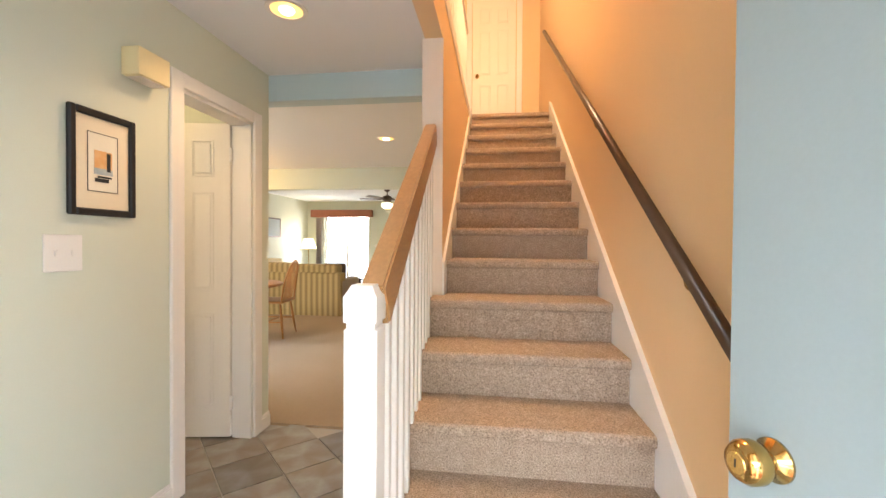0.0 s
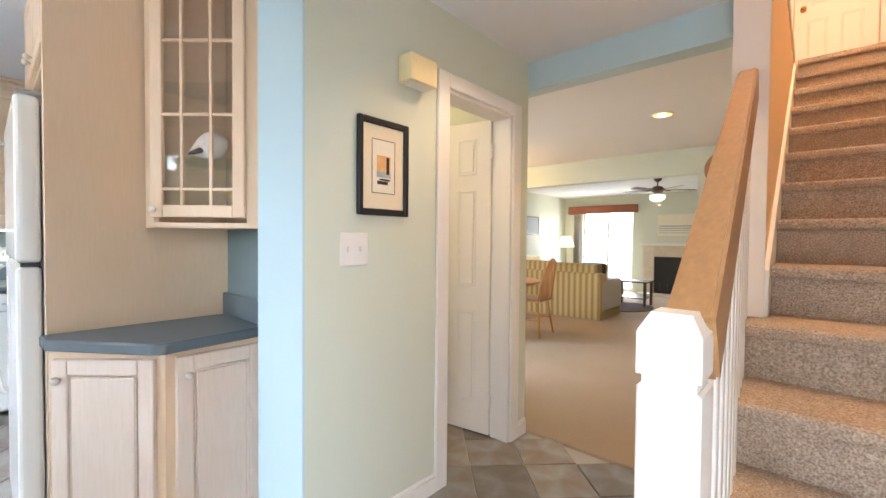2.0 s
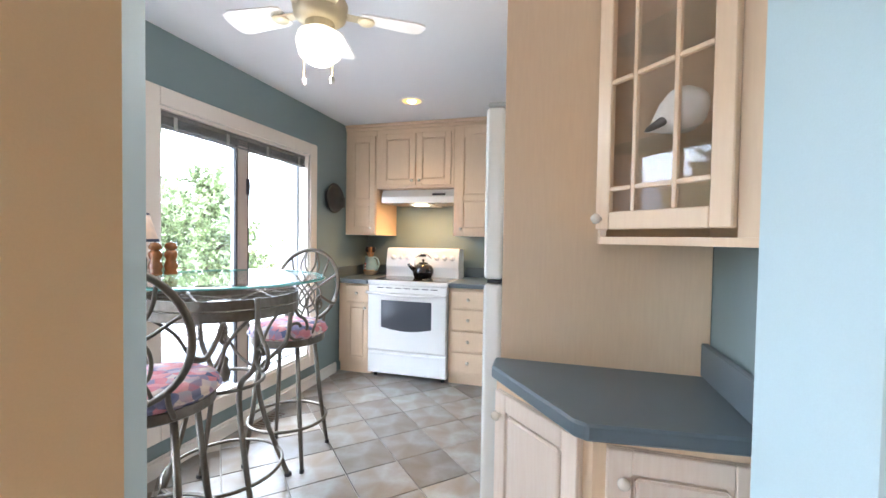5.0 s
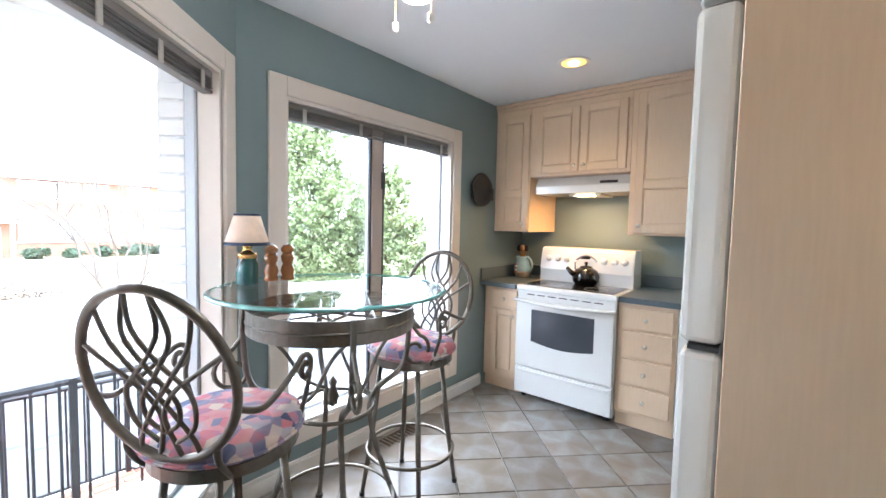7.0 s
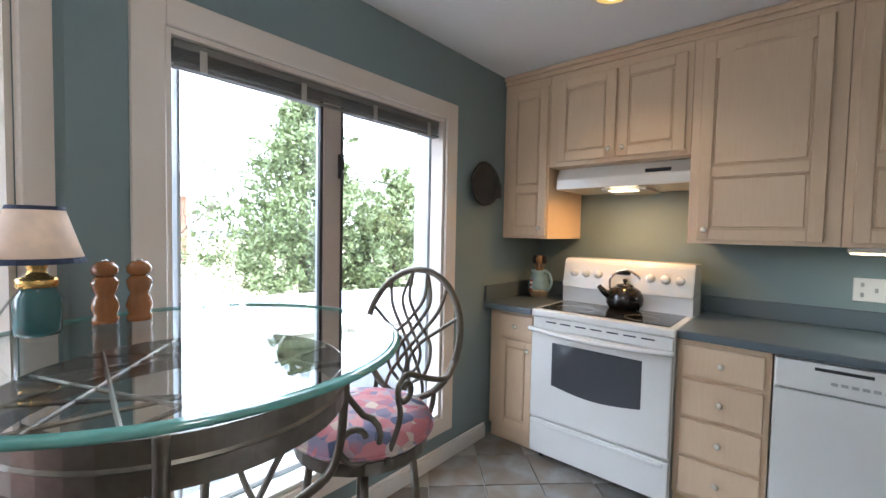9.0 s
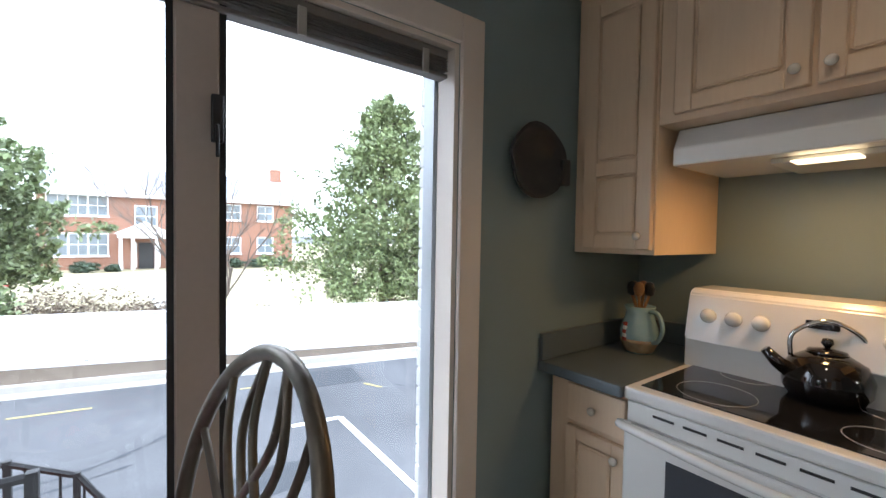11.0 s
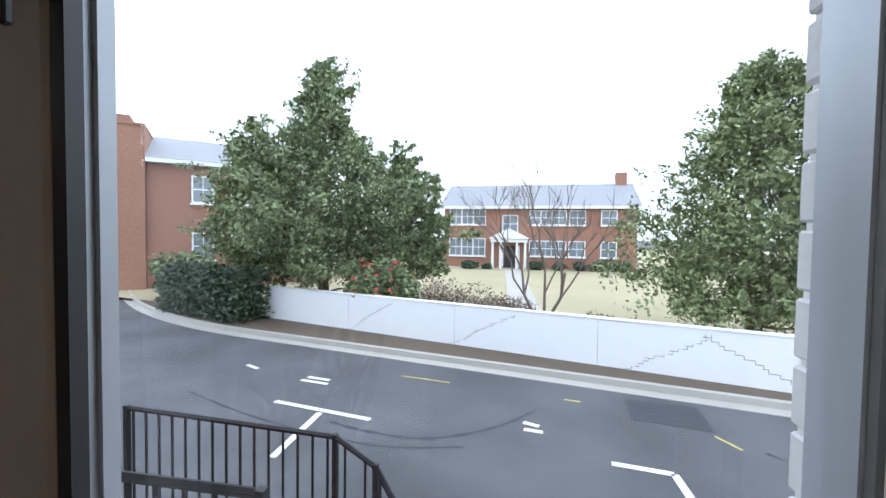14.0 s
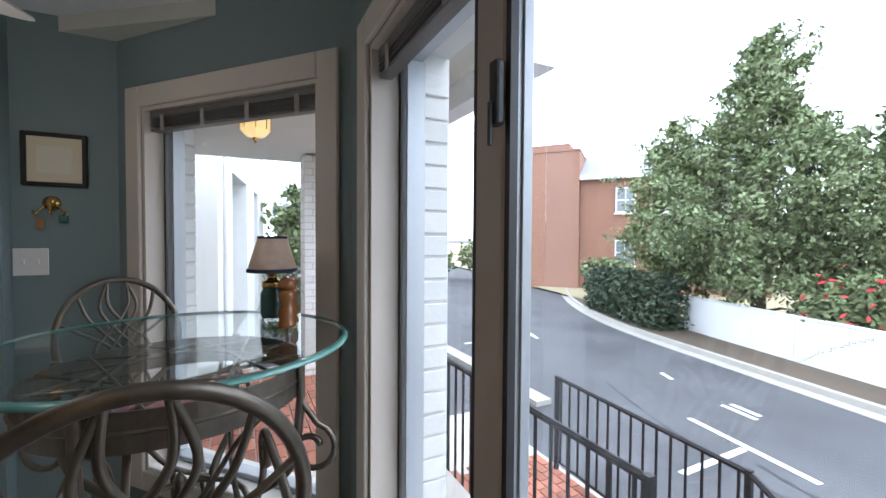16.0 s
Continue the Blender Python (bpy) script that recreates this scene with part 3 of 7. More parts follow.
def window_trim(name, m, w, z0, z1, mullion, parts_label):
    """Casing, sill, sashes, glass and raised blind of a slider; local x runs along the wall inside, the room at -y."""
    win = thing(name, parts_label, "window", m, kind="structure")
    c = 0.095
    part("window_casing", frame_ring(w + 2 * c, z1 - z0 + 2 * c, c, 0.018, None, pose(-c, 0, z0 - c), 0.004), M["cream"], win, "cream painted wooden casing")
    b = bmesh.new()
    box(0, 0, z0, 0.018, 0.09, z1, 0, b)
    box(w - 0.018, 0, z0, w, 0.09, z1, 0, b)
    box(0.018, 0, z1 - 0.018, w - 0.018, 0.09, z1, 0, b)
    part("window_jamb", b, M["cream"], win)
    part("window_sill", box(0.018, -0.008, z0, w - 0.018, 0.09, z0 + 0.022, 0.004), M["white"], win, "white painted sill board")
    b = frame_ring(w - 0.022, z1 - z0 - 0.04, 0.020, 0.07, None, pose(0.018, 0.165, z0 + 0.022), 0.004)
    for s in (0.062, w - 0.028):
        box(s, 0.10, z0 + 0.05, s + 0.01, 0.16, z1 - 0.05, 0, b)
    part("window_frame", b, M["alu"], win, "silver grey aluminium frame")
    if mullion is None:
        part("pane", box(0.05, 0.118, z0 + 0.05, w - 0.025, 0.122, z1 - 0.046), M["pane"], win).visible_shadow = False
    else:
        for a, e, y in ((0.05, mullion - 0.03, 0.118), (mullion + 0.03, w - 0.025, 0.135)):
            part("pane", box(a, y, z0 + 0.05, e, y + 0.004, z1 - 0.046), M["pane"], win).visible_shadow = False
        part("sash_stile", box(mullion - 0.045, 0.03, z0 + 0.022, mullion + 0.045, 0.052, z1 - 0.018, 0.004), M["taupe"], win, "taupe meeting stile")
        rail = part("stile_core", box(mullion - 0.048, 0.053, z0 + 0.022, mullion + 0.05, 0.092, z1 - 0.018, 0.003), M["alu"], win, "silver aluminium meeting stile")
        part("stile_lip", box(mullion + 0.0505, 0.066, z0 + 0.03, mullion + 0.056, 0.072, z1 - 0.03), M["alu"], rail)
        part("weather_strip", box(mullion - 0.060, 0.034, z0 + 0.022, mullion - 0.046, 0.052, z1 - 0.018), M["dark"], win)
        part("weather_strip", box(mullion + 0.046, 0.034, z0 + 0.022, mullion + 0.060, 0.050, z1 - 0.018), M["dark"], win)
        lock = part("sash_lock", box(mullion + 0.026, 0.012, 1.60, mullion + 0.052, 0.03, 1.71, 0.005, None, 2), M["dark"], win, "dark sash lock")
        part("lever", box(mullion + 0.034, 0.004, 1.565, mullion + 0.042, 0.012, 1.64, 0.002), M["dark"], lock)
    blind = part("blind", box(0.03, 0.02, z1 - 0.05, w - 0.03, 0.065, z1 - 0.02, 0.003), M["blind"], win, "raised grey slatted blind")
    for i in range(5):
        zz = z1 - 0.056 - i * 0.0075
        part("slat", box(0.032, 0.018 + 0.003 * (i % 2), zz - 0.0025, w - 0.032, 0.066, zz), M["blind"], blind)
    part("bottom_rail", box(0.03, 0.02, z1 - 0.110, w - 0.03, 0.064, z1 - 0.097, 0.003), M["blind"], blind)
    for i in range(4):
        s = 0.12 + (w - 0.24) * i / 3
        part("ladder_tape", box(s - 0.012, 0.012, z1 - 0.113, s + 0.012, 0.018, z1 - 0.04, 0.002), M["cord"], blind)
    return win


# local -y is the room: turn by 180 degrees so that local x runs to -x
window_trim("window_1", pose(W1[1], YW, 0, 0, 0, 180), W1[1] - W1[0], W1[2], W1[3], 0.65, "cream-cased aluminium slider window with a raised blind")
ang = math.degrees(math.atan2(B.y - A.y, B.x - A.x))
q = A + (B - A).normalized() * W2[1]
window_trim("window_2", pose(q.x, q.y, 0, 0, 0, ang + 180), W2[1] - W2[0], W2[2], W2[3], None, "cream-cased picture window looking onto the porch")


def run(name, p, q, h=0.10, t=0.016, material=None):
    """A moulded board along the foot of a wall; the room lies to the left of the way from p to q."""
    n = (Vector(q) - Vector(p)).length
    b = box(0, 0, 0, n, t, h - 0.02, 0.002)
    box(0, 0, h - 0.02, n, t * 0.6, h, 0.003, b)
    merge(None, b, wall_matrix(p, q))
    return structure(name, b, material or M["white"], "white painted moulded baseboard", "baseboard")


run("baseboard_1", (-4.60, YW), (A.x, YW))
run("baseboard_2", A, B)
run("baseboard_3", (-1.53, -0.65), (-1.53, YF - 0.15))
run("baseboard_4", (XE, DO[0] - 0.086), (XE, YK))
run("baseboard_5", (XE, YH), (XE, DO[1] + 0.086))
run("baseboard_6", (XE - 0.13, YH), (XE, YH))

# doorway casing in the entry wall
b = box(XE, DO[0] - 0.085, 0, XE + 0.018, DO[0], DO[2] + 0.075, 0.004)
box(XE, DO[1], 0, XE + 0.018, DO[1] + 0.085, DO[2] + 0.075, 0.004, b)
box(XE, DO[0], DO[2], XE + 0.018, DO[1], DO[2] + 0.075, 0.004, b)
box(XE - 0.13, DO[0], 0, XE, DO[0] + 0.018, DO[2], 0, b)
box(XE - 0.13, DO[1] - 0.018, 0, XE, DO[1], DO[2], 0, b)
box(XE - 0.13, DO[0], DO[2] - 0.018, XE, DO[1], DO[2], 0, b)
structure("trim_doorway", b, M["white"], "white painted door casing", "door casing")

# stairs
RISE, RUN, Y0 = 0.1965, 0.2893, 0.882
stairs = tagged(link_mesh("staircase", box(XL, Y0 + 0.05, 0, XR, Y0 + 0.2, 0.02), M["carpet"]), "straight staircase carpeted in beige pile", "stairs", kind="structure")
NSTEP = 14
for k in range(1, NSTEP + 1):
    y = Y0 + (k - 1) * RUN
    xl = -0.59 if k <= 5 else XL
    xr = XR - 0.018
    yl = y + RUN + 0.03 if k < NSTEP else 5.97
    b = box(xl, y, (k - 1) * RISE - 0.02, xr, yl, k * RISE - 0.022, 0)
    c = box(xl, y - 0.028, k * RISE - 0.05, xr, yl, k * RISE, 0.022, None, 3)
    merge(b, c)
    step = part("step", b, M["carpet"], stairs, smooth=False)
# sloping skirt boards
def skirt(name, x0, x1, ya, yb, lift):
    z = lambda y: (y - Y0) / RUN * RISE
    b = bmesh.new()
    pts = [(ya, z(ya) - 0.1), (yb, z(yb) - 0.1), (yb, z(yb) + lift), (ya, z(ya) + lift)]
    lo = [b.verts.new((x0, y, zz)) for y, zz in pts]
    hi = [b.verts.new((x1, y, zz)) for y, zz in pts]
    b.faces.new(lo), b.faces.new(hi[::-1])
    for i in range(4):
        b.faces.new((lo[i], hi[i], hi[(i + 1) % 4], lo[(i + 1) % 4]))
    bmesh.ops.recalc_face_normals(b, faces=b.faces)
    return structure(name, b, M["white"], "white painted stair skirt board", "skirt board")


skirt("trim_skirt_right", XR - 0.018, XR, 0.52, 4.67, 0.30)
skirt("trim_skirt_right_cap", XR - 0.026, XR - 0.019, 0.52, 4.67, 0.31).location.z = 0.0
skirt("trim_skirt_left", XL, XL + 0.016, YE, 4.67, 0.27)
structure("trim_wall_end", box(XL - 0.115, YE - 0.014, 5 * RISE, XL + 0.004, YE - 0.001, H), M["cream"], "cream painted wall end", "trim")

# ---- kitchen ----
def knob(parent, u, v, out=0.0, r=0.014, material=None):
    """A turned knob on a front that looks to local -y."""
    b = lathe([(0.006, 0), (0.006, 0.008), (r, 0.014), (r * 1.05, 0.02), (r * 0.7, 0.028), (0, 0.03)], 12, None, pose(u, -out, v, 90, 0, 0))
    return part("knob", b, material or M["knob"], parent, smooth=True)


def panel_front(name, parent, u0, v0, u1, v1, splits=(), knob_at=None, rail=0.055, arch=False, t=0.02, wood=None):
    """A frame-and-raised-panel door in the local xz plane, its front at -y."""
    b = bmesh.new()
    box(u0, -t * 0.45, v0, u1, 0, v1, 0, b)
    box(u0, -t, v0, u0 + rail, -t * 0.4, v1, 0.003, b)
    box(u1 - rail, -t, v0, u1, -t * 0.4, v1, 0.003, b)
    edges = [v0] + list(splits) + [v1]
    for i, e in enumerate(edges):
        a, c = (e, e + rail) if i == 0 else (e - rail, e) if i == len(edges) - 1 else (e - rail / 2, e + rail / 2)
        box(u0 + rail, -t, a, u1 - rail, -t * 0.4, c, 0.003, b)
    panels = []
    for i, (a, c) in enumerate(zip(edges, edges[1:])):
        lo = a + (rail if i == 0 else rail / 2) + 0.006
        hi = c - (rail if i == len(edges) - 2 else rail / 2) - 0.006
        panels.append(box(u0 + rail + 0.006, -t * 0.92, lo, u1 - rail - 0.006, -t * 0.452, hi, min(0.009, (hi - lo) / 5), None, 1))
        if arch and i == len(edges) - 2:
            n, w = 10, u1 - u0 - 2 * rail
            for j in range(n):
                s = (j + 0.5) / n
                d = 0.045 * (2 * s - 1) ** 2
                box(u0 + rail + w * j / n, -t * 0.99, c - rail - d, u0 + rail + w * (j + 1) / n, -t * 0.4, c - rail + 0.002, 0, b)
    wood = wood or M["maple"]
    ob = part(name, b, wood, parent)
    for pb_ in panels:
        part("raised_panel", pb_, wood, ob)
    if knob_at:
        knob(ob, knob_at[0], knob_at[1], t)
    return ob


def drawer_front(parent, u0, v0, u1, v1):
    b = box(u0, -0.02, v0, u1, 0, v1, 0.006, None, 2)
    ob = part("drawer", b, M["maple"], parent)
    knob(ob, (u0 + u1) / 2, (v0 + v1) / 2, 0.02)
    return ob


XU, XD = -4.775, -4.635          # fronts of wall units and base units
def wall_unit(y0, y1, z0, z1, label):
    c = thing("wall_cabinet", label, "cabinet", pose(XU, y0, 0, 0, 0, 90), "kitchen wall cabinets")
    part("body", box(0, 0, z0, y1 - y0, XU - XB - 0.002, z1, 0.002), M["maple"], c)
    return c


c = wall_unit(YW + 0.002, -1.215, 1.337, 2.36, "narrow pickled maple wall cabinet beside the range hood")
panel_front("door", c, 0.05, 1.355, 0.325, 2.30, (1.66,), (0.285, 1.405))
c = wall_unit(-1.213, -0.432, 1.79, 2.36, "two-door pickled maple wall cabinet over the range hood")
panel_front("door", c, 0.055, 1.815, 0.405, 2.31, (), (0.375, 1.86), arch=False)
panel_front("door", c, 0.42, 1.815, 0.755, 2.31, (), (0.45, 1.86))
c = wall_unit(-0.43, 0.14, 1.337, 2.36, "tall pickled maple wall cabinet beside the range hood")
panel_front("door", c, 0.04, 1.355, 0.515, 2.33, (1.69,), (0.075, 1.405), arch=True)
c = wall_unit(0.142, 0.80, 1.337, 2.36, "pickled maple wall cabinet over the counter")
panel_front("door", c, 0.03, 1.355, 0.50, 2.33, (1.69,), None, arch=True)
b = box(XB, YW + 0.002, 2.361, XU + 0.012, 1.05, 2.39, 0.004)
box(XB, YW + 0.002, 2.391, XU + 0.03, 1.05, H - 0.002, 0.006, b)
tagged(link_mesh("crown_moulding", b, M["maple"]), "pickled maple crown moulding above the wall cabinets", "moulding", kind="structure")
under = thing("undercabinet_light", "slim lit fluorescent strip fixed under the wall cabinet", "light", pose(-4.92, 0.17, 1.335))
part("housing", box(-0.03, 0, -0.022, 0.03, 0.42, 0, 0.004), M["white"], under)
part("diffuser", box(-0.026, 0.01, -0.03, 0.026, 0.41, -0.0225, 0.003), M["glow"], under)


def base_unit(y0, y1, label):
    c = thing("base_cabinet", label, "cabinet", pose(XD, y0, 0, 0, 0, 90), "kitchen base cabinets")
    part("body", box(0, 0, 0.10, y1 - y0, XD - XB - 0.002, 0.873, 0.002), M["maple"], c)
    part("toe_kick", box(0, 0.03, 0, y1 - y0, XD - XB - 0.01, 0.099), M["maple"], c)
    return c


c = base_unit(YW + 0.018, -1.20, "narrow pickled maple base cabinet with drawer")
drawer_front(c, 0.085, 0.71, 0.318, 0.85)
panel_front("door", c, 0.085, 0.125, 0.318, 0.69, (), (0.29, 0.64), rail=0.045)
c = base_unit(-0.425, -0.058, "pickled maple cabinet of four drawers")
for a, e in ((0.70, 0.848), (0.505, 0.682), (0.315, 0.487), (0.125, 0.297)):
    drawer_front(c, 0.025, a, 0.345, e)
c = base_unit(0.56, 1.04, "pickled maple base cabinet behind the refrigerator")
panel_front("door", c, 0.03, 0.125, 0.45, 0.85)

top = tagged(link_mesh("countertop", box(XB + 0.002, YW + 0.002, 0.875, -4.565, -1.203, 0.915, 0.008, None, 2), M["counter"]), "short slate grey-blue laminate countertop in the window corner", "countertop")
part("backsplash", box(XB + 0.001, YW + 0.021, 0.916, XB + 0.02, -1.203, 1.015, 0.003), M["counter"], top)
part("backsplash", box(XB + 0.02, YW + 0.001, 0.916, -4.57, YW + 0.02, 1.02, 0.003), M["counter"], top)
top = tagged(link_mesh("countertop", box(XB + 0.002, -0.422, 0.875, -4.60, 1.05, 0.915, 0.008, None, 2), M["counter"]), "slate grey-blue laminate countertop over the drawers and dishwasher", "countertop")
part("backsplash", box(XB + 0.001, -0.42, 0.916, XB + 0.02, 1.05, 1.015, 0.003), M["counter"], top)

# range
YS0, YS1 = -1.198, -0.428
rng = thing("electric_range", "white electric range with black glass cooktop", "stove", pose(-4.60, YS0, 0, 0, 0, 90))
w = YS1 - YS0
part("body", box(0, 0, 0.045, w, 0.66, 0.875, 0.003), M["applwhite"], rng)
dr = part("storage_drawer", box(0.004, -0.022, 0.05, w - 0.004, 0, 0.255, 0.008, None, 2), M["applwhite"], rng)
part("drawer_grip", box(0.03, -0.034, 0.222, w - 0.03, -0.02, 0.245, 0.006, None, 2), M["applwhite"], dr)
od = part("oven_door", box(0.004, -0.028, 0.268, w - 0.004, 0, 0.80, 0.01, None, 2), M["applwhite"], rng)
pts = [(0.14, 0.735), (0.63, 0.735)] + [(0.63 - 0.49 * i / 10, 0.485 - 0.03 * math.sin(math.pi * i / 10)) for i in range(11)]
b = bmesh.new()
vs = [b.verts.new((u, -0.0295, v)) for u, v in pts]
b.faces.new(vs)
bmesh.ops.recalc_face_normals(b, faces=b.faces)
g = bmesh.ops.extrude_face_region(b, geom=b.faces[:])
bmesh.ops.translate(b, verts=[e for e in g["geom"] if isinstance(e, bmesh.types.BMVert)], vec=(0, 0.004, 0))
bmesh.ops.recalc_face_normals(b, faces=b.faces)
part("oven_window", b, M["ovenglass"], od, "dark oven window")
b = tube(spline([(0.025, -0.028, 0.80), (0.03, -0.06, 0.805), (w / 2, -0.075, 0.79), (w - 0.03, -0.06, 0.805), (w - 0.025, -0.028, 0.80)], 8), 0.014, 8)
part("oven_handle", b, M["applwhite"], od, smooth=True)
part("vent_panel", box(0.006, -0.012, 0.806, w - 0.006, 0.0, 0.872, 0.003), M["applwhite"], rng)
for i in range(7):
    u = 0.09 + i * 0.088
    part("vent_slot", box(u, -0.0145, 0.845, u + 0.062, -0.0121, 0.852), M["dark"], rng)
ct = part("cooktop_frame", box(-0.004, -0.02, 0.876, w + 0.004, 0.62, 0.917, 0.01, None, 2), M["applwhite"], rng)
part("glass_cooktop", box(0.03, 0.025, 0.9175, w - 0.03, 0.55, 0.921, 0.001), M["black"], ct, "black ceramic glass")
for u, v, r in ((0.2, 0.15, 0.105), (0.57, 0.15, 0.085), (0.2, 0.42, 0.08), (0.57, 0.42, 0.10)):
    part("burner_ring", tube([(u + r * math.cos(a * math.pi / 18), v + r * math.sin(a * math.pi / 18), 0.9212) for a in range(36)], 0.0012, 4, None, True), M["grey"], ct)
bg = part("backguard", None or prism([(0, 0.40), (w, 0.40), (w, 0.62), (0, 0.62)], 0.918, 1.02), M["applwhite"], rng)
b = bmesh.new()
prof = [(0.385, 1.02), (0.42, 1.19), (0.44, 1.21), (0.62, 1.21), (0.62, 1.02)]
lo = [b.verts.new((0.0, y, z)) for y, z in prof]
hi = [b.verts.new((w, y, z)) for y, z in prof]
b.faces.new(lo), b.faces.new(hi[::-1])
for i in range(5):
    b.faces.new((lo[i], hi[i], hi[(i + 1) % 5], lo[(i + 1) % 5]))
bmesh.ops.recalc_face_normals(b, faces=b.faces)
bmesh.ops.bevel(b, geom=b.edges[:], offset=0.006, segments=2, affect="EDGES")
panel = part("control_panel", b, M["applwhite"], rng)
for u in (0.075, 0.155, 0.235, 0.545, 0.625, 0.70):
    part("control_knob", lathe([(0.026, 0), (0.026, 0.008), (0.02, 0.022), (0, 0.024)], 16, None, pose(u, 0.405, 1.115, 78, 0, 0)), M["applwhite"], panel, smooth=True)
part("display", box(0.35, 0.402, 1.125, 0.43, 0.412, 1.15, 0.002), M["black"], panel)
for i in range(6):
    part("touch_key", box(0.30 + i * 0.035, 0.4, 1.07, 0.318 + i * 0.035, 0.404, 1.08), M["grey"], panel)
for u in (0.05, w - 0.05):
    for v in (0.06, 0.6):
        part("foot", lathe([(0.018, 0), (0.018, 0.046)], 10, None, pose(u, v, 0)), M["dark"], rng)

# range hood
hood = thing("range_hood", "white range hood with a warm lit lamp under the cabinet", "range hood", pose(-4.86, YS0 + 0.004, 0, 0, 0, 90))
w = YS1 - YS0 - 0.008
b = bmesh.new()
prof = [(-0.02, 1.655), (-0.02, 1.715), (0.02, 1.788), (0.43, 1.788), (0.43, 1.655)]
lo = [b.verts.new((0, y, z)) for y, z in prof]
hi = [b.verts.new((w, y, z)) for y, z in prof]
b.faces.new(lo), b.faces.new(hi[::-1])
for i in range(5):
    b.faces.new((lo[i], hi[i], hi[(i + 1) % 5], lo[(i + 1) % 5]))
bmesh.ops.recalc_face_normals(b, faces=b.faces)
bmesh.ops.bevel(b, geom=b.edges[:], offset=0.004, segments=1, affect="EDGES")
part("canopy", b, M["applwhite"], hood)
part("filter", box(0.26, 0.06, 1.637, 0.52, 0.36, 1.654, 0.003), M["grey"], hood)
part("lamp_lens", box(0.32, 0.02, 1.632, 0.47, 0.10, 1.6365, 0.002), M["glow"], hood, "glowing lamp lens")
part("switch_panel", box(0.53, -0.0195, 1.725, 0.66, 0.0, 1.745, 0.001), M["dark"], hood)

# dishwasher
dw = thing("dishwasher", "white built-in dishwasher under the counter", "dishwasher", pose(XD, -0.052, 0, 0, 0, 90))
part("body", box(0, 0.01, 0.02, 0.605, 0.6, 0.868), M["applwhite"], dw)
part("door_panel", box(0.003, -0.022, 0.20, 0.602, 0.009, 0.735, 0.006, None, 2), M["applwhite"], dw)
cp = part("control_panel", box(0.003, -0.03, 0.742, 0.602, 0.009, 0.865, 0.008, None, 2), M["applwhite"], dw)
part("latch", box(0.13, -0.033, 0.835, 0.30, -0.0305, 0.848, 0.001), M["dark"], cp)
for i in range(8):
    part("button", box(0.18 + i * 0.03, -0.033, 0.785, 0.20 + i * 0.03, -0.0305, 0.797, 0.001), M["grey"], cp)
part("kick_plate", box(0.003, -0.012, 0.03, 0.602, 0.009, 0.192, 0.004), M["applwhite"], dw)

# refrigerator, its front looking to -y
fr = thing("refrigerator", "white top-freezer refrigerator beside a maple panel", "refrigerator", pose(-3.37, 0.345, 0))
w = 0.845
part("cabinet", box(0, 0.0, 0.03, w, 0.60, 1.775, 0.008), M["applwhite"], fr)
for nm, a, e in (("freezer_door", 1.172, 1.79), ("refrigerator_door", 0.06, 1.158)):
    d = part(nm, box(0.0, -0.075, a, w, -0.004, e, 0.022, None, 4), M["applwhite"], fr)
    if nm == "freezer_door":
        pts = [(0.05, -0.075, 1.72), (0.05, -0.105, 1.69), (0.05, -0.125, 1.48), (0.05, -0.115, 1.25), (0.05, -0.085, 1.20)]
    else:
        pts = [(0.05, -0.085, 1.13), (0.05, -0.115, 1.08), (0.05, -0.125, 0.85), (0.05, -0.105, 0.55), (0.05, -0.075, 0.50)]
    part("door_handle", tube(spline(pts, 6), 0.011, 8), M["applwhite"], d, smooth=True)
part("hinge", box(w - 0.05, -0.06, 1.160, w - 0.005, -0.01, 1.170), M["dark"], fr)
part("hinge_cover", box(w - 0.06, -0.07, 1.791, w - 0.005, 0.04, 1.807, 0.006), M["grey"], fr)
part("base_grille", box(0.01, -0.03, 0.0, w - 0.01, 0.02, 0.055), M["grey"], fr)
part("paper_note", box(0.13, -0.0765, 0.95, 0.22, -0.0755, 1.08), M["paper2"], fr)
part("paper_note", box(0.30, -0.0765, 0.86, 0.38, -0.0755, 1.0), M["bluewash"], fr)
c = thing("overfridge_cabinet", "pickled maple cabinet above the refrigerator", "cabinet", pose(-3.37, 0.365, 0))
part("body", box(0, 0, 1.98, 0.845, 0.595, H - 0.005, 0.002), M["maple"], c)
panel_front("door", c, 0.03, 2.0, 0.415, 2.38, (), (0.38, 2.04))
panel_front("door", c, 0.43, 2.0, 0.815, 2.38, (), (0.46, 2.04))
bt = thing("spice_bottle", "small dark-capped bottle on top of the refrigerator", "bottle", pose(-2.60, 0.40, 1.776))
part("glass", lathe([(0, 0), (0.024, 0), (0.024, 0.07), (0.012, 0.09), (0.012, 0.10), (0, 0.10)], 12), M["knob"], bt, smooth=True)
part("cap", lathe([(0.015, 0.1), (0.015, 0.125), (0, 0.125)], 12), M["dark"], bt)
bw = thing("dark_bowl", "small dark bowl on top of the refrigerator", "bowl", pose(-2.70, 0.47, 1.776))
part("body", lathe([(0, 0), (0.05, 0), (0.085, 0.06), (0.08, 0.062), (0.045, 0.01), (0, 0.008)], 18), M["dish"], bw, smooth=True)

tagged(link_mesh("side_panel", box(-2.52, 0.345, 0, -2.485, YK - 0.002, H - 0.002, 0.002), M["maple"]), "pickled maple end panel beside the refrigerator", "panel")

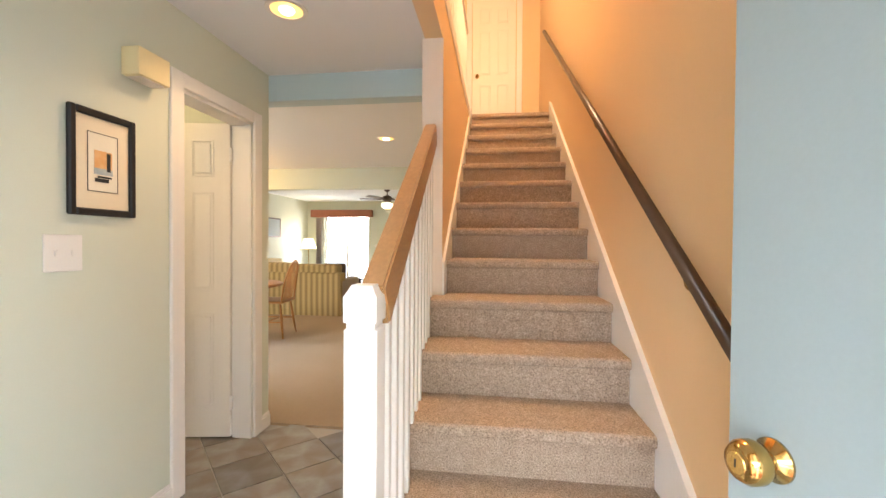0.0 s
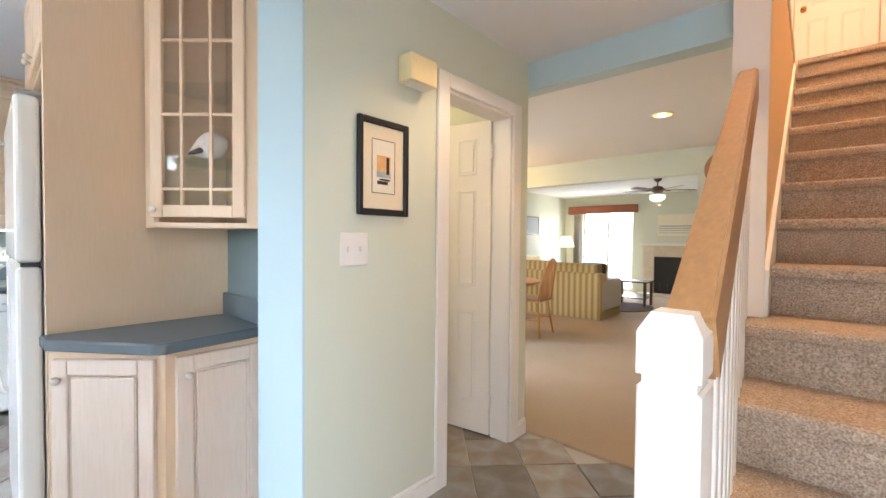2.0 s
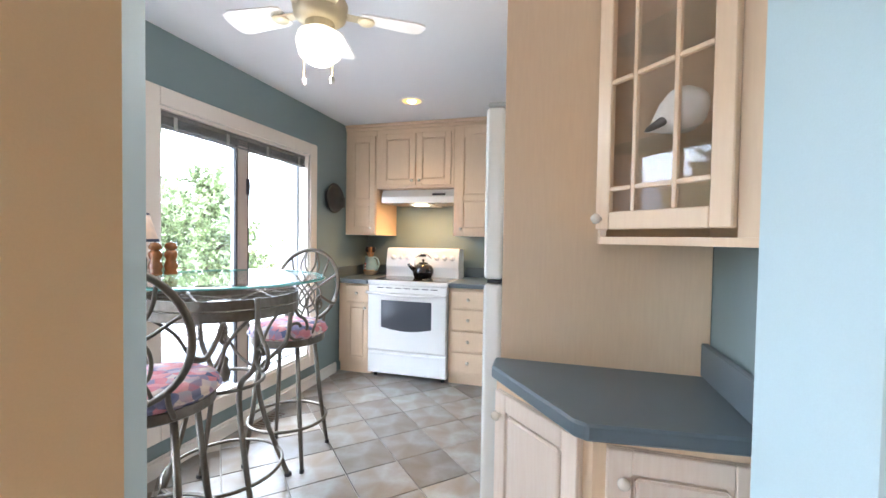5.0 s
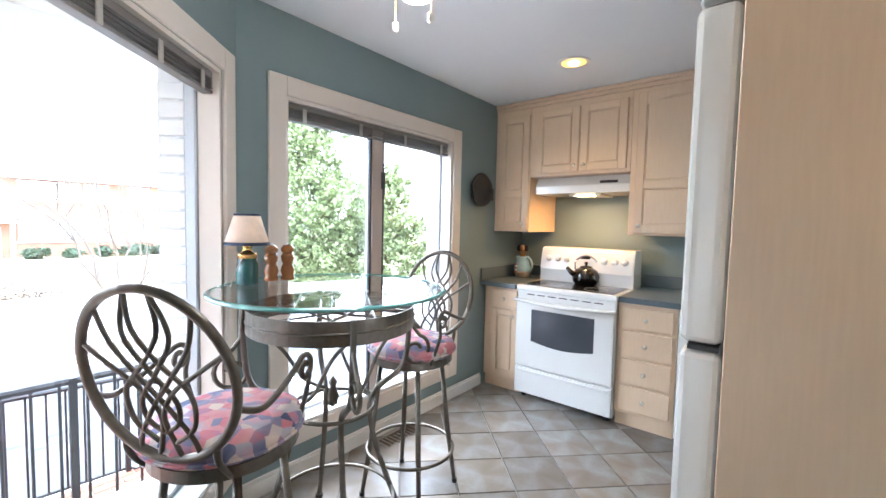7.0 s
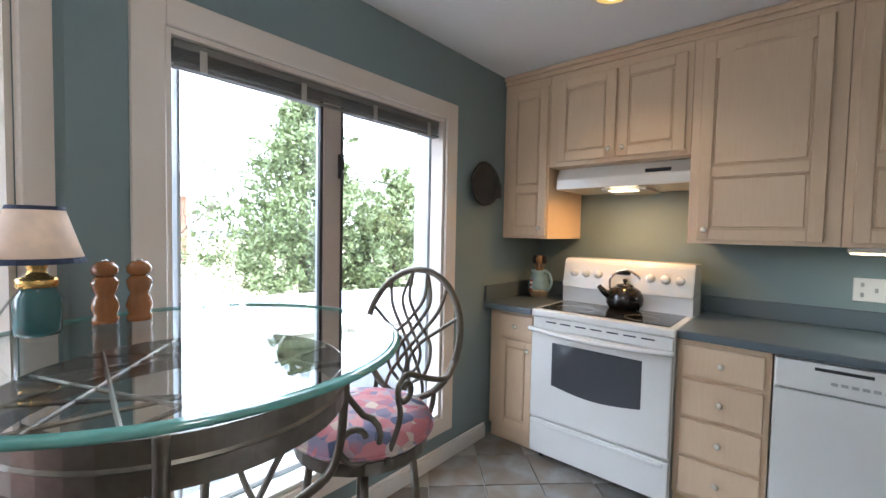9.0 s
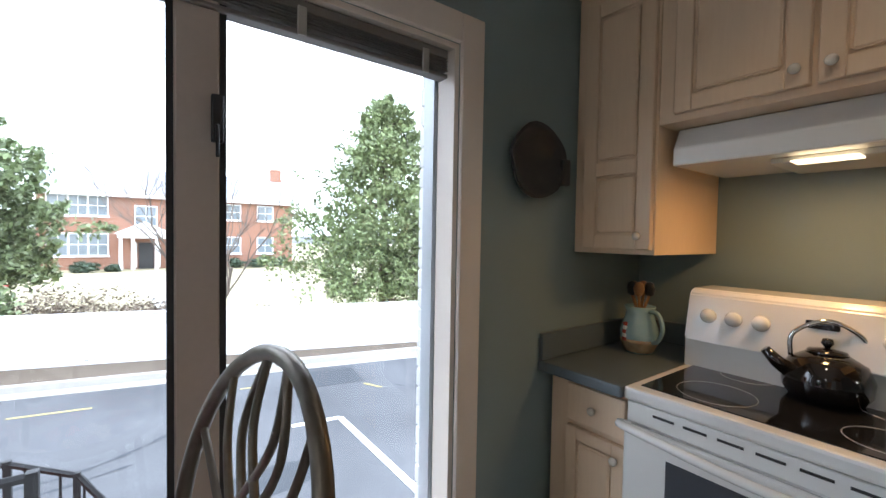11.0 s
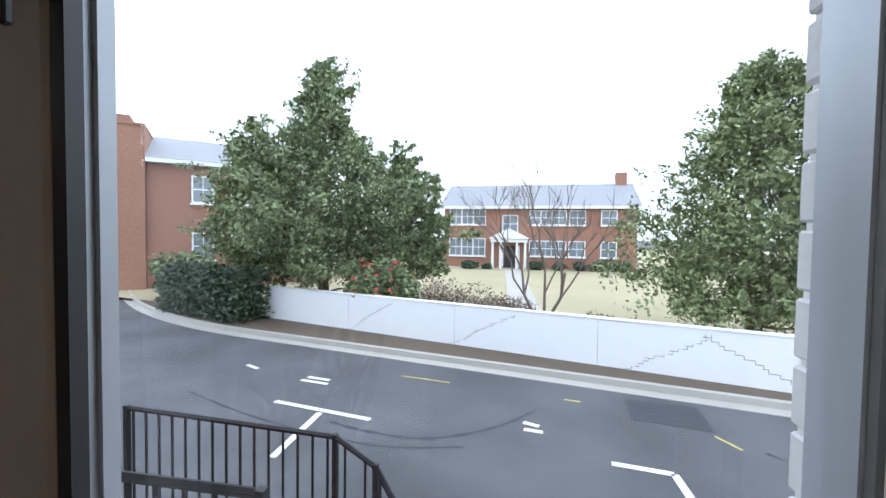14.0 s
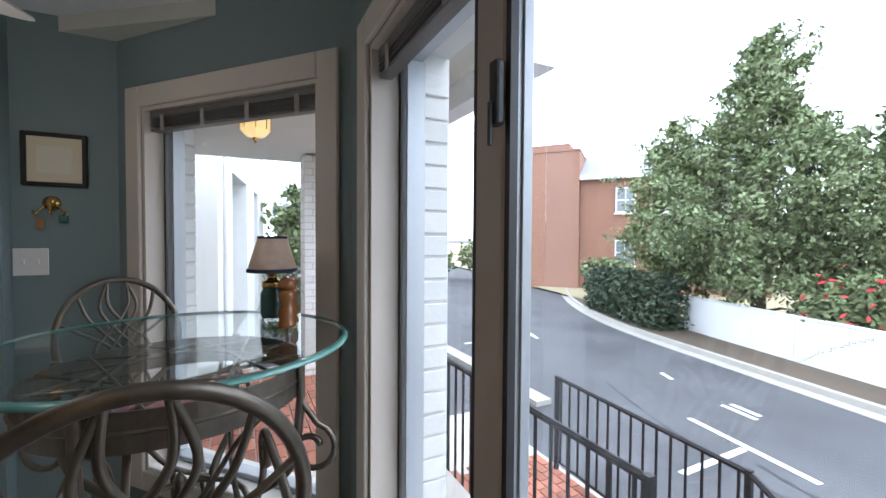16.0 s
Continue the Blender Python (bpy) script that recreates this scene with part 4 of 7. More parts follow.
# corner desk unit
desk = thing("corner_cabinet", "pickled maple corner base cabinet with two doors", "cabinet", pose(0.03, -0.078, 0))
part("body", prism([(-2.484, 0.425), (-2.415, 0.425), (-2.12, 0.70), (-2.12, 1.055), (-2.484, 1.055)], 0.10, 0.867), M["maple"], desk)
part("toe_kick", prism([(-2.484, 0.47), (-2.44, 0.47), (-2.17, 0.72), (-2.17, 1.055), (-2.484, 1.055)], 0, 0.099), M["maple"], desk)
def angled_front(name, parent, p, q, v0, v1, u0, u1, **k):
    m = wall_matrix(p, q)
    ob = panel_front(name, parent, u0, v0, u1, v1, **k)
    ob.matrix_local = m
    return ob
L1 = math.hypot(0.295, 0.275)
# both doors use the paler maple with the entry daylight coloured in
angled_front("door", desk, (-2.415, 0.425), (-2.12, 0.70), 0.125, 0.84, 0.02, L1 - 0.03, knob_at=(0.05, 0.77), wood=M["pickled"])
angled_front("door", desk, (-2.12, 0.70), (-2.12, 1.055), 0.125, 0.84, 0.03, 0.345, knob_at=(0.065, 0.77), wood=M["pickled"])
dt = tagged(link_mesh("desk_countertop", prism([(-2.484, 0.404), (-2.380, 0.408), (-2.040, 0.650), (-2.022, 0.68), (-2.062, 1.055), (-2.484, 1.055)], 0.868, 0.908, None, 0.006), M["counter"]),
            "slate blue laminate top on the corner cabinet", "countertop")
dt.location.y = -0.078
part("backsplash", box(-2.484, 1.036, 0.909, -2.09, 1.056, 1.01, 0.003), M["counter"], dt)

# glass-fronted wall cabinet with a shell
gc = thing("glass_cabinet", "pickled maple wall cabinet with glazed mullion door", "cabinet", pose(0.022, -0.080, -0.015))
Q0, Q1 = (-2.345, 0.725), (-2.065, 0.968)
GC = [(-2.484, 0.73), Q0, Q1, (-2.03, 1.0), (-2.03, 1.055), (-2.484, 1.055)]
part("bottom_panel", prism(GC, 1.325, 1.345), M["maple"], gc)
part("top_panel", prism(GC, H - 0.022, H - 0.003), M["maple"], gc)
part("side_panel", box(-2.484, 0.73, 1.3455, -2.47, 1.055, H - 0.023), M["maple"], gc)
part("back_panel", box(-2.4695, 1.042, 1.3455, -2.03, 1.055, H - 0.023), M["maple"], gc)
part("stile", prism([(-2.4695, 0.73), (-2.345, 0.725), (-2.340, 0.741), (-2.4695, 0.745)], 1.3455, H - 0.023), M["maple"], gc)
part("stile", prism([(-2.072, 0.980), (-2.065, 0.968), (-2.03, 1.0), (-2.03, 1.0415), (-2.045, 1.0415)], 1.3455, H - 0.023), M["maple"], gc)
Lq = math.hypot(Q1[0] - Q0[0], Q1[1] - Q0[1])
m = wall_matrix(Q0, Q1)
b = bmesh.new()
fw = 0.048
box(0.0, -0.02, 1.365, fw, -0.001, H - 0.04, 0.003, b)
box(Lq - fw, -0.02, 1.365, Lq, -0.001, H - 0.04, 0.003, b)
box(fw, -0.02, 1.365, Lq - fw, -0.001, 1.365 + fw, 0.003, b)
box(fw, -0.02, H - 0.04 - fw, Lq - fw, -0.001, H - 0.04, 0.003, b)
gd = part("door", b, M["maple"], gc)
gd.matrix_local = m
knob(gd, 0.02, 1.395, 0.02)
inner = Lq - 2 * fw
for u in (fw + 0.075, Lq - fw - 0.085):
    part("mullion", box(u - 0.006, -0.018, 1.365 + fw, u + 0.006, -0.006, H - 0.04 - fw, 0.002), M["maple"], gd)
for v in (1.475, 1.765, 2.05, 2.33):
    for a, e in ((fw, fw + 0.0688), (fw + 0.0812, Lq - fw - 0.0912), (Lq - fw - 0.0788, Lq - fw)):
        part("mullion", box(a, -0.018, v - 0.006, e, -0.006, v + 0.006, 0.002), M["maple"], gd)
part("pane", box(fw, -0.005, 1.365 + fw, Lq - fw, -0.002, H - 0.04 - fw), M["pane"], gd).visible_shadow = False
for z in (1.60, 1.90):
    b = prism([(-2.47, 0.755), (-2.350, 0.755), (-2.09, 0.99), (-2.06, 1.03), (-2.06, 1.041), (-2.47, 1.041)], z, z + 0.006)
    part("shelf", b, M["tableglass"], gc, "clear glass shelf")
sh = thing("conch_shell", "smooth cream conch shell with a dark opening on a glass shelf", "shell", pose(-2.222, 0.812, 1.630, 0, -10, 41))
b = bmesh.new()
prev = None
for i in range(26):
    s = i / 25
    r = 0.056 * (math.sin(math.pi * s ** 1.55) ** 0.72 + 0.05) * (1 + 0.02 * math.sin(s * 34))
    ring = [b.verts.new((-0.088 + 0.168 * s, r * math.cos(a * math.pi / 9), r * 0.92 * math.sin(a * math.pi / 9) + 0.02 * s)) for a in range(18)]
    if prev:
        for a in range(18):
            b.faces.new((prev[a], prev[(a + 1) % 18], ring[(a + 1) % 18], ring[a]))
    prev = ring
bmesh.ops.holes_fill(b, edges=[e for e in b.edges if e.is_boundary])
bmesh.ops.recalc_face_normals(b, faces=b.faces)
part("body", b, M["shell"], sh, smooth=True)
b = lathe([(0.001, -0.062), (0.012, -0.045), (0.02, 0.0), (0.016, 0.035), (0.001, 0.055)], 14, None, pose(-0.012, -0.043, -0.010, 0, 80, 8) @ Matrix.Diagonal((0.6, 0.55, 0.8, 1)))
part("opening", b, M["shellopening"], sh, "dark brown opening", True)

# things on the counter
kt = thing("kettle", "black enamel kettle with a steel handle on the cooktop", "kettle", pose(-4.98, -0.79, 0.922, 0, 0, 20))
part("body", lathe([(0, 0), (0.085, 0), (0.105, 0.03), (0.108, 0.07), (0.09, 0.115), (0.05, 0.138), (0, 0.14)], 24), M["kettle"], kt, smooth=True)
lid = part("lid", lathe([(0.05, 0.139), (0.045, 0.148), (0, 0.156)], 18), M["kettle"], kt, smooth=True)
part("lid_knob", lathe([(0.006, 0.155), (0.016, 0.168), (0.012, 0.182), (0, 0.184)], 12), M["kettle"], lid, smooth=True)
part("spout", tube([(0.02, -0.08, 0.07), (0.03, -0.12, 0.10), (0.035, -0.15, 0.135)], [0.026, 0.02, 0.014], 10), M["kettle"], kt, smooth=True)
part("handle", tube(spline([(0.0, -0.085, 0.12), (0, -0.08, 0.19), (0, 0.0, 0.235), (0, 0.08, 0.19), (0, 0.085, 0.12)], 6), 0.007, 8), M["chrome"], kt, smooth=True)

pit = thing("utensil_pitcher", "pale blue lighthouse pitcher holding wooden utensils on the counter", "pitcher", pose(-5.03, -1.395, 0.916, 0, 0, 70))
part("body", lathe([(0, 0), (0.055, 0), (0.058, 0.012), (0.075, 0.05), (0.078, 0.09), (0.06, 0.14), (0.052, 0.17), (0.062, 0.195), (0.058, 0.195), (0.046, 0.165), (0, 0.16)], 24), M["pitcherblue"], pit, smooth=True)
part("painted_shore", lathe([(0.0565, 0.004), (0.0595, 0.013), (0.0755, 0.045), (0.0772, 0.06), (0.0742, 0.055), (0.057, 0.01)], 24), M["pitchertan"], pit, smooth=True)
for i in range(5):
    part("painted_lighthouse", box(-0.011 + i * 0.001, -0.0815 + 0.001 * abs(i - 2), 0.05 + i * 0.016, 0.011 - i * 0.001, -0.066, 0.065 + i * 0.016, 0.002), M["redglaze"] if i % 2 == 0 else M["white"], pit)
part("handle", tube(spline([(0.055, 0, 0.18), (0.10, 0, 0.175), (0.125, 0, 0.12), (0.10, 0, 0.065), (0.07, 0, 0.055)], 6), 0.009, 8), M["pitcherblue"], pit, smooth=True)
for i, (a, r) in enumerate(((0.3, 0.012), (1.8, 0.010), (3.3, 0.012), (4.6, 0.010), (5.5, 0.011))):
    dx, dy = 0.03 * math.cos(a), 0.03 * math.sin(a)
    sp = thing("cooking_spoon", "wooden cooking spoon standing in the pitcher" if i != 3 else "steel serving spoon standing in the pitcher", "utensil", pose(-5.03, -1.395, 0.916), "utensils in the pitcher")
    part("handle", tube([(dx * 0.3, dy * 0.3, 0.165), (dx * 1.1, dy * 1.1, 0.24)], 0.006, 6), M["spoonwood"] if i != 3 else M["chrome"], sp)
    part("bowl", lathe([(0, 0), (0.018, 0.01), (0.024, 0.035), (0.016, 0.06), (0, 0.065)], 10, None, Matrix.Translation((dx * 1.15, dy * 1.15, 0.235)) @ Matrix.Diagonal((0.45, 1, 1, 1))), (M["spoonwood"], M["dark"], M["spoonwood"], M["chrome"], M["dark"])[i], sp, smooth=True)

pt = thing("paper_towel_holder", "paper towel roll upright on its stand on the counter", "paper towels", pose(-4.98, 0.40, 0.916))
part("base", lathe([(0, 0), (0.075, 0), (0.075, 0.012), (0, 0.012)], 20), M["dark"], pt)
part("roll", lathe([(0.0, 0.013), (0.075, 0.013), (0.06, 0.14), (0.045, 0.27), (0.0, 0.27)], 20), M["white"], pt, smooth=True)
part("finial", lathe([(0.008, 0.27), (0.016, 0.285), (0, 0.30)], 12), M["dark"], pt, smooth=True)


def wall_plate(name, m, w, h, slots, label, rockers=False):
    o = thing(name, label, "switch" if "switch" in name else "outlet", m)
    part("plate", box(-w / 2, -0.007, -h / 2, w / 2, 0, h / 2, 0.003), M["white"], o)
    for u, v in slots:
        part("toggle" if rockers else "socket", box(u - 0.006, -0.014 if rockers else -0.009, v - 0.011, u + 0.006, -0.0075, v + 0.011, 0.002), M["white"] if rockers else M["grey"], o)
    return o


wall_plate("wall_outlet", pose(XB + 0.001, -1.27, 1.10, 0, 0, 90), 0.072, 0.116, ((0, 0.025), (0, -0.025)), "white electric outlet behind the range")
wall_plate("wall_outlet", pose(XB + 0.001, 0.28, 1.12, 0, 0, 90), 0.118, 0.118, ((-0.025, 0.025), (-0.025, -0.025), (0.025, 0)), "white double outlet on the slate wall")
wall_plate("light_switch", pose(-1.532, -0.325, 1.285, 0, 0, -90), 0.125, 0.125, ((-0.025, 0), (0.025, 0)), "white double switch on the teal wall", True)

dish = thing("pottery_plate", "dark grey shell-shaped pottery plate hung on the wall", "plate", pose(-4.495, YW + 0.003, 1.675, 0, 0, 180))
b = bmesh.new()
n, rings = 28, []
for r, d in ((0.0, 0.008), (0.6, 0.012), (0.85, 0.03), (1.0, 0.05), (1.0, 0.04), (0.8, 0.01), (0.0, 0.0)):
    if r == 0:
        rings.append([b.verts.new((0, -d, 0))])
    else:
        rings.append([b.verts.new((0.145 * r * math.cos(a) * (1 + 0.05 * math.sin(5 * a)), -d, 0.138 * r * math.sin(a) * (1 + 0.04 * math.cos(3 * a)))) for a in (2 * math.pi * i / n for i in range(n))])
for p, q in zip(rings, rings[1:]):
    for i in range(n):
        j = (i + 1) % n
        if len(p) == 1:
            b.faces.new((p[0], q[i], q[j]))
        elif len(q) == 1:
            b.faces.new((p[i], q[0], p[j]))
        else:
            b.faces.new((p[i], q[i], q[j], p[j]))
bmesh.ops.recalc_face_normals(b, faces=b.faces)
part("dish", b, M["dish"], dish, smooth=True)
part("ear", box(0.128, -0.048, -0.08, 0.182, -0.012, 0.025, 0.012, None, 2), M["dish"], dish)

fp = thing("framed_print", "black-framed pale print on the teal wall", "picture", pose(-1.532, -0.298, 1.633, 0, 0, -90) @ Matrix.Diagonal((1.05, 1, 1.02, 1)))
part("frame", frame_ring(0.225, 0.24, 0.018, 0.018, None, None), M["iron"], fp)
part("print", box(0.018, -0.006, 0.018, 0.207, -0.002, 0.222), M["paper"], fp)
part("mat_window", box(0.05, -0.008, 0.06, 0.175, -0.0065, 0.18), M["paper2"], fp)
hk = thing("key_hook", "small brass key hook rack with keys on the wall", "hook", pose(-1.532, -0.40, 1.535, 0, 0, -90))
part("backplate", lathe([(0, 0), (0.035, 0), (0.03, 0.008), (0, 0.01)], 14, None, pose(0, 0, 0.02, 90, 0, 0)), M["brass"], hk, smooth=True)
for u in (-0.045, 0.0, 0.045):
    part("hook", tube(spline([(u * 0.5, -0.008, 0.01), (u, -0.02, -0.02), (u * 1.15, -0.03, -0.035), (u * 1.3, -0.03, -0.015)], 4), 0.004, 6), M["brass"], hk, smooth=True)
part("key_fob", box(-0.05, -0.03, -0.10, -0.02, -0.018, -0.05, 0.004), M["spoonwood"], hk)
part("key_fob", box(0.03, -0.028, -0.07, 0.065, -0.016, -0.035, 0.004), M["jar"], hk)

# floor vent
fv = thing("floor_register", "brown pierced metal floor register under the window", "vent", pose(-3.50, -1.44, 0.0))
part("frame", frame_ring(0.31, 0.115, 0.014, 0.006, None, pose(-0.155, 0.0575, 0.0, 90, 0, 0), 0.001), M["walnut"], fv)
for i in range(9):
    part("bar", box(-0.135 + i * 0.031, -0.045, 0.001, -0.125 + i * 0.031, 0.045, 0.005), M["walnut"], fv)


# ceiling fan
def ceiling_fan(x, y, z_hub, blade_mat, hub_mat, globe_r, label, turn=0, blade=0.50):
    f = thing("ceiling_fan", label, "ceiling fan", pose(x, y, z_hub, 0, 0, turn))
    part("canopy", lathe([(0.02, H - z_hub - 0.075), (0.06, H - z_hub - 0.05), (0.07, H - z_hub - 0.001), (0, H - z_hub - 0.001)], 20), hub_mat, f, smooth=True)
    part("downrod", lathe([(0.012, 0.06), (0.012, H - z_hub - 0.05)], 10), hub_mat, f)
    part("motor", lathe([(0, -0.05), (0.06, -0.05), (0.095, -0.03), (0.105, 0.02), (0.085, 0.055), (0.03, 0.075), (0, 0.075)], 24), hub_mat, f, smooth=True)
    part("light_fitter", lathe([(0.05, -0.08), (0.055, -0.05), (0, -0.05)], 16), hub_mat, f)
    part("globe", lathe([(0.05, -0.075), (globe_r * 0.9, -0.092), (globe_r, -0.125), (globe_r * 0.87, -0.17), (globe_r * 0.45, -0.20), (0, -0.207)], 24), M["globe"], f, "glowing frosted glass globe", True)
    for i in range(5):
        t = 2 * math.pi * i / 5
        m = Matrix.Rotation(t, 4, "Z")
        arm = part("blade", merge(None, blade_mesh(blade), m @ pose(0, 0, 0.0, 10, 0, 0)), blade_mat, f)
        part("blade_iron", merge(None, box(0.085, -0.022, -0.012, 0.20, 0.022, -0.004, 0.003), m), hub_mat, arm)
        part("rosette", lathe([(0, -0.016), (0.03, -0.014), (0.034, -0.008), (0, -0.006)], 14, None, m @ Matrix.Translation((0.175, 0, -0.004))), hub_mat, arm, smooth=True)
    for dx, dy in ((0.05, 0.03), (-0.03, -0.05)):
        ch = part("pull_chain", tube([(dx, dy, -0.07), (dx, dy, -0.255)], 0.0015, 4), M["gold"], f)
        part("chain_knob", lathe([(0, -0.285), (0.009, -0.28), (0.009, -0.26), (0, -0.255)], 10, None, Matrix.Translation((dx, dy, 0))), M["white"], ch, smooth=True)
    return f


def blade_mesh(n):
    b = bmesh.new()
    out = [(0.15, -0.045), (0.18, -0.055), (n - 0.04, -0.068), (n - 0.01, -0.055), (n, -0.03), (n, 0.03), (n - 0.01, 0.055), (n - 0.04, 0.068), (0.18, 0.055), (0.15, 0.045)]
    return prism(out, -0.003, 0.003, b)


ceiling_fan(-2.45, -0.36, 2.175, M["white"], M["fanhub"], 0.088, "white five-blade ceiling fan with a lit globe", 54, 0.41)


def downlight(x, y, label="recessed ceiling light with a warm reflector"):
    d = thing("recessed_light", label, "ceiling light", pose(x, y, H), "recessed lights")
    part("trim_ring", lathe([(0.078, -0.001), (0.078, -0.006), (0.10, -0.006), (0.102, -0.001)], 24, None, None, True), M["white"], d)
    part("reflector", lathe([(0.0, -0.003), (0.077, -0.004), (0.077, -0.0015), (0, -0.0015)], 24), M["goldglow"], d)
    part("bulb", lathe([(0, -0.022), (0.03, -0.016), (0.038, -0.0045), (0, -0.0042)], 16), M["glow"], d, "lit bulb", True)


for xy in ((-4.205, -0.645), (-1.248, 1.823), (-1.42, 4.32)):
    downlight(*xy)

# ---- breakfast table and stools ----
TX, TY, TZ = -2.68, -1.02, 1.118
tb = thing("bistro_table", "tall bronze table with a round green-edged glass top", "table", pose(TX, TY, 0, 0, 0, 20))
gt = part("glass_top", lathe([(0, TZ - 0.012), (0.452, TZ - 0.012), (0.452, TZ), (0, TZ)], 64), M["tableglass"], tb, "clear green-tinted glass")
gt.visible_shadow = False
part("bevelled_edge", lathe([(0.4525, TZ - 0.012), (0.47, TZ - 0.012), (0.47, TZ - 0.006), (0.4525, TZ - 0.0005)], 64, None, None, True), M["glassedge"], gt, "green bevelled glass edge", True)
R = 0.33
part("apron", lathe([(R, 0.955), (R + 0.006, 0.955), (R + 0.006, 1.045), (R, 1.045)], 48, None, None, True), M["metal"], tb, smooth=False)
part("apron_bead", lathe([(R + 0.006, 0.995), (R + 0.012, 1.0), (R + 0.006, 1.005)], 48, None, None, True), M["metal"], tb)
for i in range(6):
    a = math.pi * i / 6
    part("lattice_bar", tube([(R * math.cos(a), R * math.sin(a), 1.04), (R * math.cos(a + 2.2), R * math.sin(a + 2.2), 1.04)], 0.005, 6), M["metal"], tb)
    part("lattice_bar", tube([(R * math.cos(a + 3.14), R * math.sin(a + 3.14), 1.04), (R * math.cos(a + 5.34), R * math.sin(a + 5.34), 1.04)], 0.005, 6), M["metal"], tb)


def spiral(cx, cz, r0, r1, a0, turns, n=18):
    return [(cx + (r0 + (r1 - r0) * i / n) * math.cos(a0 + turns * 2 * math.pi * i / n), 0, cz + (r0 + (r1 - r0) * i / n) * math.sin(a0 + turns * 2 * math.pi * i / n)) for i in range(n + 1)]


for i in range(4):
    m = Matrix.Rotation(math.pi * (0.25 + i / 2), 4, "Z")
    leg = part("leg", merge(None, tube(spline([(R + 0.012, 0, 1.05), (R + 0.012, 0, 0.92), (R - 0.02, 0, 0.74), (0.17, 0, 0.62), (0.19, 0, 0.4), (0.33, 0, 0.0)], 8), 0.0125, 8), m), M["metal"], tb, smooth=True)
    pts = spiral(R + 0.045, 0.80, 0.028, 0.075, 0.4, 1.15) + [(R + 0.02, 0, 0.93), (R + 0.012, 0, 0.97)]
    part("scroll", merge(None, tube(pts, 0.009, 8), m), M["metal"], leg, smooth=True)
    part("foot", merge(None, lathe([(0, 0), (0.02, 0), (0.018, 0.015), (0, 0.018)], 10, None, Matrix.Translation((0.33, 0, 0))), m), M["dark"], leg)
    part("brace", merge(None, tube(spline([(0.17, 0, 0.62), (0.10, 0.10, 0.70), (0.05, 0.2, 0.86), (0.02, R - 0.02, 0.955)], 6), 0.008, 6), m), M["metal"], leg, smooth=True)
part("finial", lathe([(0, 0.60), (0.02, 0.615), (0.026, 0.65), (0.012, 0.69), (0.018, 0.71), (0, 0.74)], 14), M["metal"], tb, smooth=True)
part("hub", tube([(0.175 * math.cos(a * math.pi / 12), 0.175 * math.sin(a * math.pi / 12), 0.61) for a in range(24)], 0.009, 6, None, True), M["metal"], tb, smooth=True)
part("stretcher_ring", tube([(0.262 * math.cos(a * math.pi / 20), 0.262 * math.sin(a * math.pi / 20), 0.19) for a in range(40)], 0.009, 6, None, True), M["metal"], tb, smooth=True)


